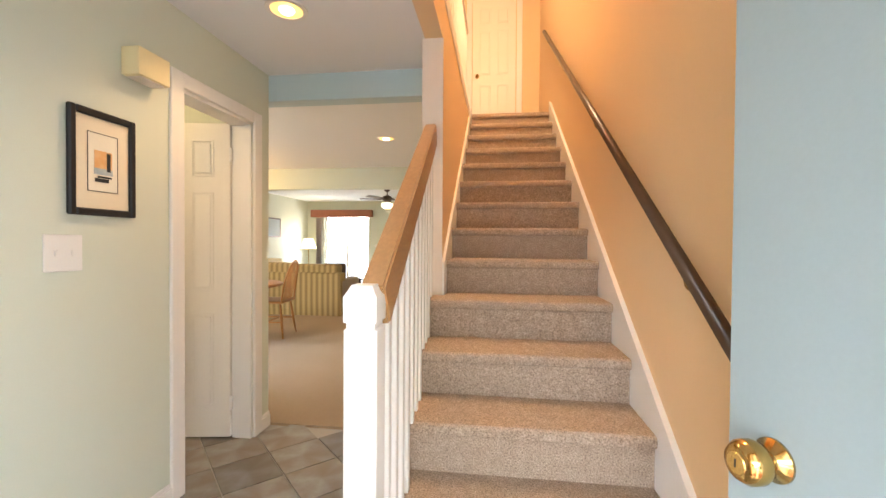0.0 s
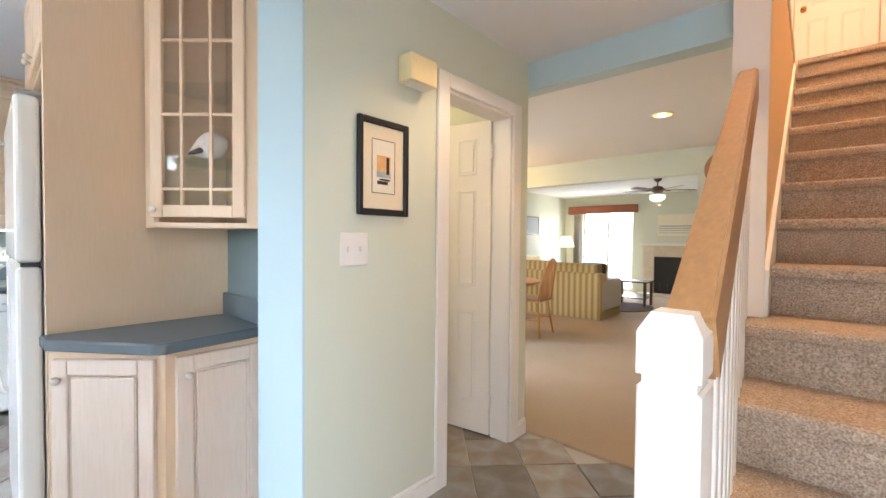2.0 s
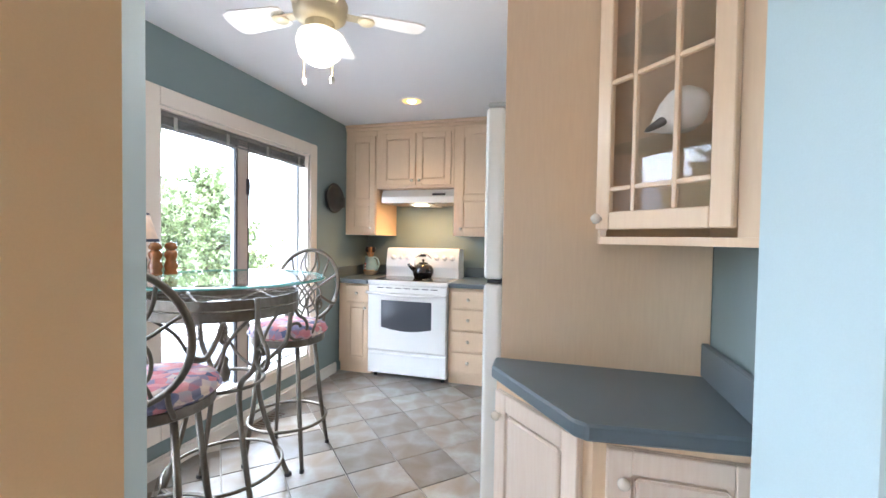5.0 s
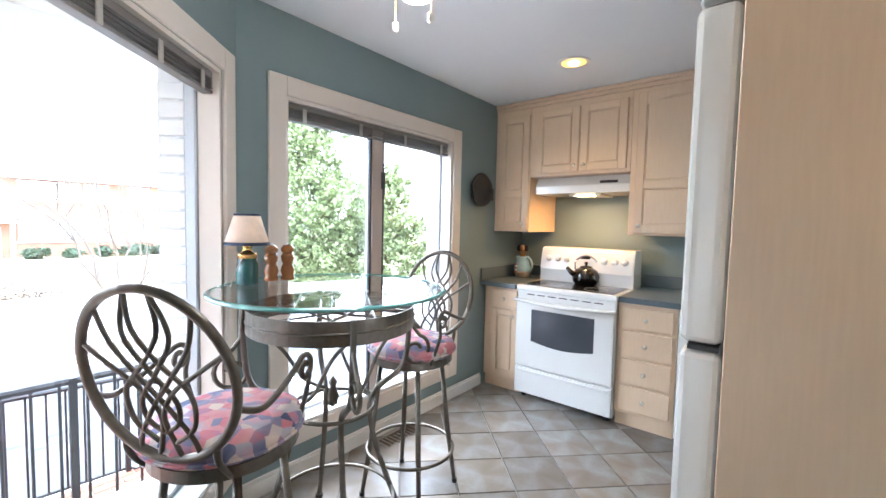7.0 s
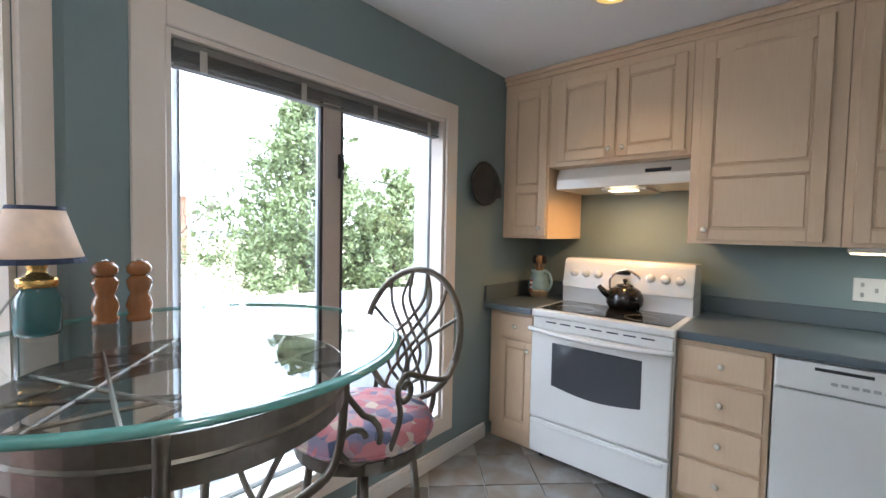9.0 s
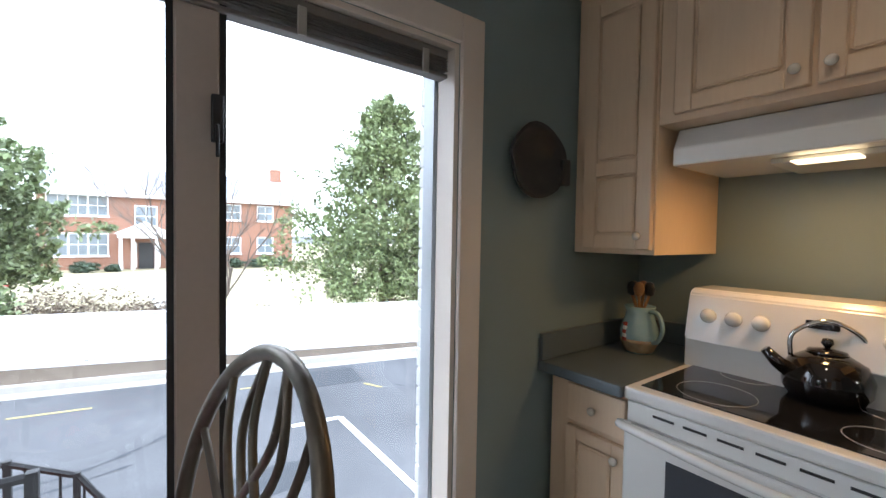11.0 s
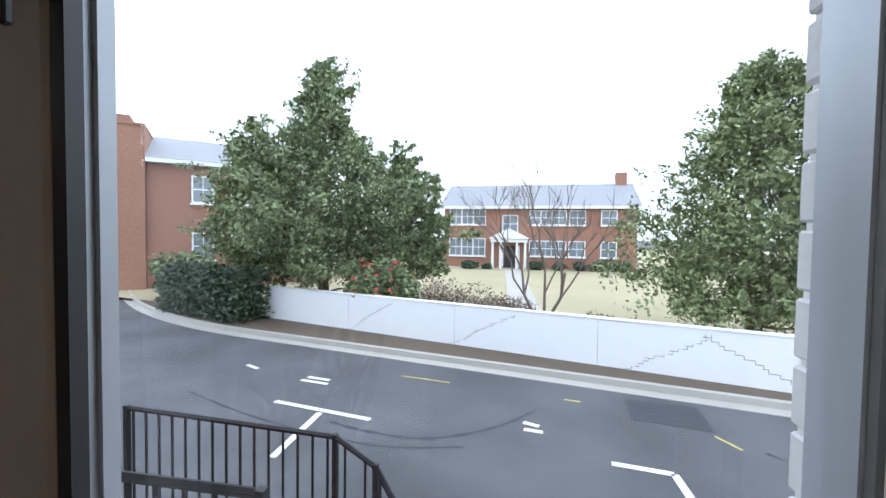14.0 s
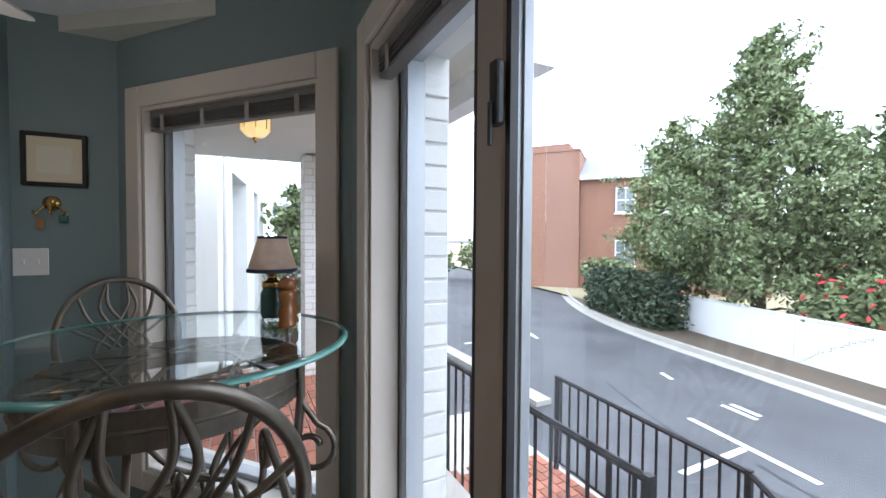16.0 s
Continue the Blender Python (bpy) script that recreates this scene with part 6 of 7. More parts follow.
part("frame", frame_ring(0.62, 0.46, 0.03, 0.02), M["darkwood"], pc)
part("print", box(0.03, -0.008, 0.03, 0.59, -0.003, 0.43), M["bluewash"], pc)

hat = thing("straw_hat", "brown woven straw hat hung on the sage wall", "hat", pose(-1.155, 5.998, 2.13, 90, 0, 0))
part("brim", lathe([(0, 0.002), (0.20, 0.002), (0.215, 0.012), (0.20, 0.018), (0, 0.018)], 28), M["spoonwood"], hat, smooth=True)
part("crown", lathe([(0.10, 0.018), (0.095, 0.08), (0.07, 0.11), (0, 0.115)], 24), M["spoonwood"], hat, smooth=True)
pw = thing("framed_print", "dark-framed pale print below the hanging hat", "picture", pose(-1.295, 5.998, 1.43))
part("frame", frame_ring(0.42, 0.35, 0.045, 0.02), M["darkwood"], pw)
part("print", box(0.045, -0.008, 0.045, 0.375, -0.003, 0.305), M["paper2"], pw)

# ---- outside ----
G = -1.75
structure("ground", box(-400, -500, G - 0.3, 400, 400, G), M["asphalt"], "grey patched asphalt parking road", "ground")
kd = Vector((1, -0.23)).normalized()


def kerb_y(x):
    return -9.66 - 0.23 * (x + 9.3) if x < 4 else -12.72 - 0.23 * (x - 4) - 0.030 * (x - 4) ** 2


def strip(xs, off0, off1, z0, z1):
    """A raised strip that follows the kerb line, between two offsets behind it."""
    b = bmesh.new()
    rows = []
    for x in xs:
        y = kerb_y(x)
        rows.append([b.verts.new((x, y - off0, z0)), b.verts.new((x, y - off0, z1)), b.verts.new((x, y - off1, z1)), b.verts.new((x, y - off1, z0))])
    for p, q in zip(rows, rows[1:]):
        for i in range(4):
            b.faces.new((p[i], p[(i + 1) % 4], q[(i + 1) % 4], q[i]))
    b.faces.new(rows[0]), b.faces.new(rows[-1][::-1])
    bmesh.ops.recalc_face_normals(b, faces=b.faces)
    return b


XS = [-60, -40, -25] + [-14 + i for i in range(19)] + [5 + i * 0.8 for i in range(16)]
structure("pavement_gutter", strip(XS, -0.35, 0.0, G - 0.02, G + 0.012), M["concrete"], "pale concrete gutter strip", "gutter")
kerb = structure("pavement_kerb", strip(XS, 0.0, 0.16, G - 0.02, G + 0.14), M["concrete"], "worn concrete kerb", "kerb")
structure("ground_verge", strip(XS, 0.16, 3.4, G - 0.02, G + 0.13), M["earth"], "bare brown verge behind the kerb", "ground")
bm = bmesh.new()
vs = [bm.verts.new(p) for p in ((-200, 33.4, G + 0.10), (-200, -200, G - 0.1), (200, -200, G - 0.1), (200, -60, G + 0.1), (5.0, -15.2, G + 0.135), (-9.5, -10.8, G + 0.135))]
bm.faces.new(vs)
bmesh.ops.recalc_face_normals(bm, faces=bm.faces)
structure("ground_lawn", bm, M["lawn"], "dormant straw-coloured lawn", "lawn")

# white garden wall
wa, wb = Vector((-45.0, 0.46)), Vector((4.75, -14.78))
gw = thing("garden_wall", "low white painted masonry wall with stepped cracks", "garden wall", wall_matrix(wa, wb) @ Matrix.Translation((0, 0, 0)))
L = (wb - wa).length
n = 14
for i in range(n):
    part("wall_section", box(L * i / n + 0.003, -0.1, G, L * (i + 1) / n - 0.003, 0.1, G + 1.22, 0.01), M["fence"], gw)
part("coping", box(0, -0.12, G + 1.221, L, 0.12, G + 1.26, 0.01), M["fence"], gw)
rnd = random.Random(5)
for s0 in (L - 15.3, L - 11.9, L - 7.4, L - 3.9, L - 18.0):
    u, v, d = s0, G + 0.15, rnd.choice((-1, 1))
    while v < G + 1.1:
        st_ = rnd.uniform(0.08, 0.2)
        part("crack", box(u, 0.1005, v, u + st_, 0.102, v + 0.012), M["crack"], gw)
        part("crack", box(u + (st_ if d > 0 else 0), 0.1005, v, u + (st_ if d > 0 else 0) + 0.010, 0.102, v + 0.075), M["crack"], gw)
        u, v = u + d * st_, v + 0.075


def mark(name, p, q, w, material, label):
    p, q = Vector(p), Vector(q)
    b = box(0, -w / 2, G + 0.003, (q - p).length, w / 2, G + 0.007)
    merge(None, b, wall_matrix(p, q))
    return tagged(link_mesh(name, b, material), label, "road marking", kind="structure")


for p, q in (((0.46, -8.28), (-1.53, -7.90)), ((-0.58, -7.98), (-0.59, -6.5)), ((-5.28, -7.25), (-6.05, -7.13)), ((-6.05, -7.13), (-6.05, -4.6)), ((7.5, -10.0), (6.2, -9.6)), ((6.8, -9.75), (6.6, -7.2))):
    mark("road_marking", p, q, 0.11, M["roadpaint"], "worn white parking bay line")
for p, q in (((-0.1, -9.30), (0.55, -9.42)), ((-0.05, -9.52), (0.5, -9.62)), ((-4.4, -8.0), (-4.1, -8.05)), ((-4.35, -8.2), (-4.1, -8.3)), ((1.9, -9.9), (2.3, -10.1))):
    mark("road_marking", p, q, 0.10, M["roadpaint"], "illegible white stencil mark on the asphalt")
for p, q in (((-2.6, -9.9), (-1.5, -10.1)), ((-5.2, -9.4), (-4.9, -9.45)), ((-7.1, -8.4), (-7.3, -8.0))):
    mark("road_marking", p, q, 0.05, M["yellowpaint"], "faded yellow survey mark")
b = prism([(-6.06, -9.71), (-5.98, -8.78), (-7.17, -8.55), (-7.3, -9.54)], G + 0.002, G + 0.006)
bmesh.ops.recalc_face_normals(b, faces=b.faces)
tagged(link_mesh("road_patch", b, M["patch"]), "dark asphalt repair patch", "road patch", kind="structure")


def crack_line(pts, w, label):
    b = bmesh.new()
    P = spline([(x, y, 0) for x, y in pts], 8)
    prev = None
    for i, p in enumerate(P):
        t = (P[min(i + 1, len(P) - 1)] - P[max(i - 1, 0)]).normalized()
        nn = Vector((-t.y, t.x, 0)) * w * (0.6 + 0.4 * math.sin(i * 1.7))
        a = (b.verts.new((p.x + nn.x, p.y + nn.y, G + 0.004)), b.verts.new((p.x - nn.x, p.y - nn.y, G + 0.004)))
        if prev:
            b.faces.new((prev[0], prev[1], a[1], a[0]))
        prev = a
    bmesh.ops.recalc_face_normals(b, faces=b.faces)
    return tagged(link_mesh("road_seal", b, M["patch"]), label, "road patch", kind="structure")


crack_line(((-4.3, -8.8), (-3.6, -8.0), (-2.6, -7.45), (-1.6, -7.5), (-0.9, -7.7)), 0.05, "dark tar crack seal in the asphalt")
crack_line(((-3.2, -7.3), (-1.8, -7.1), (0.4, -7.6), (2.4, -8.4)), 0.035, "dark tar crack seal in the asphalt")
crack_line(((-7.6, -8.0), (-8.2, -7.4), (-9.2, -7.3)), 0.04, "dark tar crack seal in the asphalt")
b = lathe([(0, G + 0.002), (0.75, G + 0.002), (0.7, G + 0.005), (0, G + 0.005)], 24, None, Matrix.Translation((-4.6, -5.9, 0)) @ Matrix.Diagonal((1, 0.45, 1, 1)))
tagged(link_mesh("road_stain", b, M["patch"]), "dark oil stain on the asphalt", "stain", kind="structure")


# leaves, built in bulk
def leaves(name, material, clusters, count, size, parent, seed, flat=0.0):
    """Small leaf blades scattered through ellipsoid clumps (x, y, z, rx, ry, rz), thicker towards their outside."""
    r = np.random.RandomState(seed)
    c = np.array(clusters, float)
    wgt = (c[:, 3] * c[:, 4] * c[:, 5]) ** 0.67
    idx = r.choice(len(c), count, p=wgt / wgt.sum())
    d = r.normal(size=(count, 3))
    d /= np.linalg.norm(d, axis=1)[:, None]
    rad = r.uniform(0.35, 1.0, count) ** 0.45 * (1 + 0.12 * r.normal(size=count))
    p = c[idx, :3] + d * rad[:, None] * c[idx, 3:]
    a = r.normal(size=(count, 3))
    a[:, 2] *= 0.6
    a /= np.linalg.norm(a, axis=1)[:, None]
    n = d + 0.9 * r.normal(size=(count, 3))
    bvec = np.cross(a, n)
    bvec /= np.linalg.norm(bvec, axis=1)[:, None] + 1e-9
    s = size * r.uniform(0.6, 1.4, count)[:, None]
    v = np.stack([p - a * s, p - bvec * s * 0.45, p + a * s, p + bvec * s * 0.45], 1).reshape(-1, 3)
    f = np.arange(count * 4).reshape(-1, 4)
    me = bpy.data.meshes.new(name)
    me.from_pydata(v.tolist(), [], f.tolist())
    me.materials.append(material)
    ob = new(name, me)
    ob.parent = parent
    ob["kind"] = "stuff"
    return ob


def limb(p, q, r0, r1, rnd, n=4):
    p, q = Vector(p), Vector(q)
    pts = [p.lerp(q, i / n) + Vector((rnd.uniform(-1, 1), rnd.uniform(-1, 1), rnd.uniform(-0.5, 0.5))) * (q - p).length * 0.06 * (0 < i < n) for i in range(n + 1)]
    return tube(pts, [r0 + (r1 - r0) * i / n for i in range(n + 1)], 6), pts


def evergreen(x, y, z, h, profile, count, size, label, seed, leafmat=None):
    """profile: (height share, radius) pairs of the crown's envelope; lobes and gaps come from layered waves."""
    t = thing("evergreen_tree", label, "tree", pose(x, y, z))
    rnd_ = random.Random(seed)
    part("trunk", tube([(0, 0, 0), (0.05, 0.03, h * 0.35), (0, 0, h * 0.7), (0.03, 0, h * 0.96)], [0.22, 0.17, 0.09, 0.015], 10), M["bark"], t, smooth=True)
    hs_, rs_ = [a for a, _ in profile], [c for _, c in profile]
    for i in range(14):
        a, s = rnd_.uniform(0, 6.28), 0.10 + 0.06 * i
        rr = float(np.interp(s, hs_, rs_)) * 0.85
        b, _ = limb((0, 0, s * h), (rr * math.cos(a), rr * math.sin(a), s * h + 0.3), 0.06, 0.012, rnd_)
        part("limb", b, M["bark"], t)
    r = np.random.RandomState(seed)
    # leafy sprays: each grows outward and up from inside the crown and carries its own leaves
    m = count // 110
    ph = r.uniform(0, 6.28, 4)
    s = hs_[0] + (1 - hs_[0]) * r.beta(1.05, 1.35, m)
    th = r.uniform(0, 2 * np.pi, m)
    lobe = 0.88 + 0.26 * np.sin(3 * th + 9 * s + ph[0]) + 0.18 * np.sin(2 * th - 21 * s + ph[1]) + 0.12 * np.sin(5 * th + 37 * s + ph[2])
    R = np.interp(s, hs_, rs_) * lobe
    rb = R * r.uniform(0.25, 0.95, m) ** 0.6
    base = np.stack([rb * np.cos(th), rb * np.sin(th), s * h], 1)
    axis = np.stack([np.cos(th), np.sin(th), r.uniform(0.1, 1.3, m)], 1) + 0.35 * r.normal(size=(m, 3))
    axis /= np.linalg.norm(axis, axis=1)[:, None]
    ln_ = (0.14 * R + r.uniform(0.25, 0.65, m)) * np.where(r.uniform(size=m) < 0.16, 2.0, 1.0)
    w = r.randint(70, 150, m)
    o = np.repeat(np.arange(m), w)
    k = len(o)
    u = r.uniform(0, 1, k)
    p = base[o] + axis[o] * (u * ln_[o])[:, None] + r.normal(size=(k, 3)) * (0.05 + 0.30 * (1 - u) * ln_[o])[:, None] * np.array([1, 1, 0.7])
    d = axis[o]
    a = d * 0.9 + r.normal(size=(k, 3))
    a /= np.linalg.norm(a, axis=1)[:, None]
    bv = np.cross(a, d + 0.8 * r.normal(size=(k, 3)))
    bv /= np.linalg.norm(bv, axis=1)[:, None] + 1e-9
    sz = size * r.uniform(0.55, 1.5, k)[:, None]
    v = np.stack([p - a * sz, p - bv * sz * 0.5, p + a * sz, p + bv * sz * 0.5], 1).reshape(-1, 3)
    me = bpy.data.meshes.new("crown")
    me.from_pydata(v.tolist(), [], np.arange(k * 4).reshape(-1, 4).tolist())
    me.materials.append(leafmat or M["leaf"])
    ob = new("crown", me)
    ob.parent = t
    ob["kind"] = "stuff"
    return t


evergreen(3.2, -16.0, G, 9.25, ((0.15, 1.7), (0.25, 2.6), (0.42, 2.8), (0.58, 2.45), (0.66, 1.75), (0.74, 1.0), (0.88, 0.65), (1, 0.1)), 66000, 0.07, "tall ragged evergreen holly tree behind the white wall", 11)
evergreen(6.1, -15.9, G, 7.4, ((0.14, 0.9), (0.35, 1.35), (0.6, 1.15), (0.82, 0.6), (1, 0.1)), 22000, 0.075, "slender pale green evergreen behind the clipped hedge", 16, M["leaf2"])
evergreen(1.3, -18.6, G, 6.6, ((0.16, 1.5), (0.35, 2.2), (0.6, 2.5), (0.82, 1.7), (1, 0.5)), 24000, 0.10, "broad dark evergreen tree beside the tall holly", 12)
evergreen(-10.5, -13.9, G, 7.85, ((0.1, 2.2), (0.22, 3.1), (0.42, 2.7), (0.6, 1.8), (0.8, 1.0), (1, 0.08)), 66000, 0.066, "dense evergreen holly tree close to the white wall", 13, M["leaf2"])
evergreen(-13.8, -12.6, G, 5.2, ((0.05, 1.8), (0.3, 2.2), (0.6, 1.5), (1, 0.15)), 18000, 0.09, "smaller evergreen tree along the white wall", 14, M["leaf2"])
evergreen(9.5, -3.2, G, 4.6, ((0.04, 1.2), (0.3, 1.6), (0.65, 1.25), (1, 0.2)), 10000, 0.10, "rounded evergreen by the neighbouring porch", 15)


def bush(x, y, z, rx, ry, rz, count, size, material, label, seed, name="shrub"):
    t = thing(name, label, "shrub", pose(x, y, z))
    rnd_ = random.Random(seed)
    for i in range(5):
        a = rnd_.uniform(0, 6.28)
        b, _ = limb((0, 0, 0), (rx * 0.6 * math.cos(a), ry * 0.6 * math.sin(a), rz * 1.1), 0.025, 0.006, rnd_)
        part("stem", b, M["branch"], t)
    cl = [(rnd_.uniform(-0.6, 0.6) * rx, rnd_.uniform(-0.6, 0.6) * ry, rz * rnd_.uniform(0.55, 1.2), rx * 0.5, ry * 0.5, rz * 0.5) for _ in range(9)]
    leaves("foliage", material, cl, count, size, t, seed)
    return t


# clipped hedge block at the bend
hg = thing("clipped_hedge", "dense clipped evergreen hedge at the road bend", "hedge", pose(7.0, -14.75, G, 0, 0, -20))
cl = [(-2.1 + 0.42 * i, 0.45 * (j - 1), 0.45 + 0.55 * k, 0.42, 0.42, 0.42) for i in range(11) for j in range(3) for k in range(3)]
leaves("foliage", M["hedge"], cl, 16000, 0.09, hg, 21)
for i in range(6):
    b, _ = limb((-2.0 + 0.8 * i, 0, 0), (-2.0 + 0.8 * i, 0.1, 1.1), 0.03, 0.01, random.Random(i))
    part("stem", b, M["branch"], hg)
cm = bush(0.35, -14.4, G, 1.2, 0.8, 1.5, 5200, 0.10, M["leaf"], "camellia bush with red flowers over the wall", 31, "camellia_bush")
leaves("flowers", M["camellia"], [(0, 0.5, 1.7, 1.1, 0.6, 0.8)], 46, 0.085, cm, 41)
cm = bush(10.5, -17.6, G, 1.6, 1.2, 1.3, 4200, 0.12, M["leaf"], "camellia bush with red flowers beside the brick building", 32, "camellia_bush")
leaves("flowers", M["camellia"], [(0, 0.6, 1.6, 1.3, 0.8, 0.8)], 40, 0.09, cm, 42)
bush(-1.8, -15.4, G, 1.5, 1.0, 1.0, 2600, 0.05, M["dry"], "leafless brown shrub behind the wall", 33)
bush(-3.2, -16.5, G, 1.6, 1.2, 0.6, 2200, 0.05, M["dry"], "leafless brown shrub behind the wall", 36)
bush(-6.7, -13.2, G, 0.9, 0.8, 0.65, 1600, 0.045, M["dry"], "leafless brown shrub behind the wall", 34)
for i, (x, s) in enumerate(((0.0, 0.8), (-1.5, 0.55), (-6.0, 0.8), (-8.0, 0.7), (-10.0, 0.8), (-11.5, 0.9), (-13.2, 0.9))):
    bush(x, -38.9 + 0.07 * x, G - 0.05, s * 1.1, s * 0.9, s * 0.75, 700, 0.13, M["hedge"], "clipped round shrub before the brick house", 60 + i)


def bare_tree(x, y, z, h, seed, label, stems=4):
    t = thing("bare_tree", label, "tree", pose(x, y, z))
    rnd_ = random.Random(seed)

    def grow(p, d, length, r, depth, parent):
        q = p + d * length
        b, pts = limb(p, q, r, r * 0.6, rnd_, 3)
        ob = part("trunk" if depth == 0 else "branch", b, M["branch"], parent if depth < 2 else t)
        if depth >= 4:
            return
        for _ in range(3 if depth < 3 else 4):
            nd = (d + Vector((rnd_.uniform(-1, 1), rnd_.uniform(-1, 1), rnd_.uniform(-0.1, 0.7))) * 0.62).normalized()
            grow(pts[rnd_.choice((2, 3))], nd, length * rnd_.uniform(0.55, 0.8), r * 0.55, depth + 1, t)

    for i in range(stems):
        a = 6.28 * i / stems + 0.4
        grow(Vector((0.08 * math.cos(a), 0.08 * math.sin(a), 0)), Vector((0.28 * math.cos(a), 0.28 * math.sin(a), 1)).normalized(), h * 0.36, 0.055, 0, t)
    return t


bare_tree(-4.75, -13.2, G + 0.1, 6.0, 4, "leafless crape myrtle with several stems", 3)


# brick houses
def sash_window(parent, u, v, w, h, lights=1):
    """A white double-hung window on a wall front that looks to local +y."""
    win = part("window", frame_ring(w, h, 0.09, 0.08, None, pose(u, 0.09, v), 0), M["fence"], parent)
    part("sill", box(u - 0.08, 0.0, v - 0.09, u + w + 0.08, 0.14, v - 0.001), M["fence"], win)
    for i in range(lights):
        a, e = u + 0.09 + (w - 0.18) * i / lights, u + 0.09 + (w - 0.18) * (i + 1) / lights
        part("pane", box(a, 0.01, v + 0.09, e, 0.03, v + h - 0.09), M["winglass"], win)
        part("meeting_rail", box(a, 0.03, v + h / 2 - 0.035, e, 0.07, v + h / 2 + 0.035), M["fence"], win)
        part("muntin", box((a + e) / 2 - 0.02, 0.03, v + 0.09, (a + e) / 2 + 0.02, 0.055, v + h / 2 - 0.036), M["fence"], win)
        part("muntin", box((a + e) / 2 - 0.02, 0.03, v + h / 2 + 0.036, (a + e) / 2 + 0.02, 0.055, v + h - 0.09), M["fence"], win)
        if i:
            part("post", box(a - 0.06, 0.03, v + 0.09, a + 0.06, 0.085, v + h - 0.09), M["fence"], win)


hs = thing("brick_house", "two-storey red brick house with slate roof and white portico", "house", pose(-14.9, -40.7, G - 0.1, 0, 0, -3.8))
LW, EA = 17.8, 6.15
# here local x runs to the east and the front looks to +y
part("wall", box(0, -8, 0, LW, 0, EA), M["brickred"], hs, "red brick walls")
b = bmesh.new()
rf = [(0.55, EA - 0.05), (-4.0, EA + 2.45), (-8.55, EA - 0.05)]
lo = [b.verts.new((-0.3, y, z)) for y, z in rf]
hi = [b.verts.new((LW + 0.3, y, z)) for y, z in rf]
b.faces.new(lo), b.faces.new(hi[::-1])
for i in range(3):
    b.faces.new((lo[i], hi[i], hi[(i + 1) % 3], lo[(i + 1) % 3]))
bmesh.ops.recalc_face_normals(b, faces=b.faces)
roof = part("roof", b, M["roof"], hs, "grey slate roof")
part("eaves_board", box(-0.3, 0.3, EA - 0.32, LW + 0.3, 0.56, EA - 0.06), M["fence"], roof)
part("chimney", box(0.3, -4.6, EA + 1.2, 1.3, -3.6, EA + 3.5), M["brickred"], roof)
pc_ = 11.3      # centre of the portico
for u, w, n in ((pc_ + 2.35, 3.6, 3), (pc_ - 6.9, 1.5, 1), (pc_ - 5.2, 1.4, 1), (pc_ - 3.9, 2.1, 2)):
    sash_window(hs, u, 1.25 if w > 3 else 1.35, w, 1.75 if w > 3 else 1.5, n)
    sash_window(hs, u, 4.3, w, 1.6 if w > 3 else 1.4, n)
sash_window(hs, pc_ - 0.75, 3.55, 1.5, 1.7, 1)
sash_window(hs, pc_ - 9.6, 1.35, 1.4, 1.5, 1)
sash_window(hs, pc_ - 9.6, 4.3, 1.4, 1.4, 1)
po = part("portico", box(pc_ - 1.7, 0.1, 2.65, pc_ + 1.7, 1.6, 3.0, 0.03), M["fence"], hs, "white gabled portico")
b = bmesh.new()
tri = [(pc_ - 1.9, 3.0), (pc_ + 1.9, 3.0), (pc_, 3.95)]
lo = [b.verts.new((x, 0.0, z)) for x, z in tri]
hi = [b.verts.new((x, 1.75, z)) for x, z in tri]
b.faces.new(lo), b.faces.new(hi[::-1])
for i in range(3):
    b.faces.new((lo[i], hi[i], hi[(i + 1) % 3], lo[(i + 1) % 3]))
bmesh.ops.recalc_face_normals(b, faces=b.faces)
part("gable", b, M["fence"], po)
for u in (pc_ - 1.5, pc_ - 0.75, pc_ + 0.75, pc_ + 1.5):
    part("column", lathe([(0.14, 0.2), (0.12, 1.5), (0.11, 2.65)], 12, None, Matrix.Translation((u, 1.4, 0))), M["fence"], po)
part("door", box(pc_ - 0.5, 0.02, 0.2, pc_ + 0.5, 0.08, 2.3), M["dark"], hs, "dark front door")
part("sidelight", box(pc_ - 0.95, 0.02, 0.3, pc_ - 0.6, 0.07, 2.3), M["fence"], hs)
part("sidelight", box(pc_ + 0.6, 0.02, 0.3, pc_ + 0.95, 0.07, 2.3), M["fence"], hs)
part("stoop", box(pc_ - 1.8, 0, 0, pc_ + 1.8, 1.9, 0.2), M["concrete"], hs)
b = prism([(-5.2, -14), (-3.9, -14), (-3.2, -38.5), (-4.6, -38.5)], G + 0.13, G + 0.15)
bmesh.ops.recalc_face_normals(b, faces=b.faces)
structure("pavement_path", b, M["concrete"], "concrete path across the lawn", "path")

h2 = thing("brick_house", "red brick house with a tall end gable and slate roof", "house", pose(7.5, -26, G, 0, 0, 38.7))
# local x runs to the east and the front looks to +y
part("wall", box(0, -7, 0, 9.6, 0, 7.0), M["brickred"], h2, "red brick walls")
b = bmesh.new()
rf = [(0.45, 6.95), (-3.5, 8.75), (-7.45, 6.95)]
lo = [b.verts.new((-0.3, y, z)) for y, z in rf]
hi = [b.verts.new((9.62, y, z)) for y, z in rf]
b.faces.new(lo), b.faces.new(hi[::-1])
for i in range(3):
    b.faces.new((lo[i], hi[i], hi[(i + 1) % 3], lo[(i + 1) % 3]))
bmesh.ops.recalc_face_normals(b, faces=b.faces)
part("roof", b, M["roof"], h2, "grey slate roof")
part("eaves_board", box(-0.3, 0.06, 6.72, 9.6, 0.44, 6.94), M["fence"], h2)
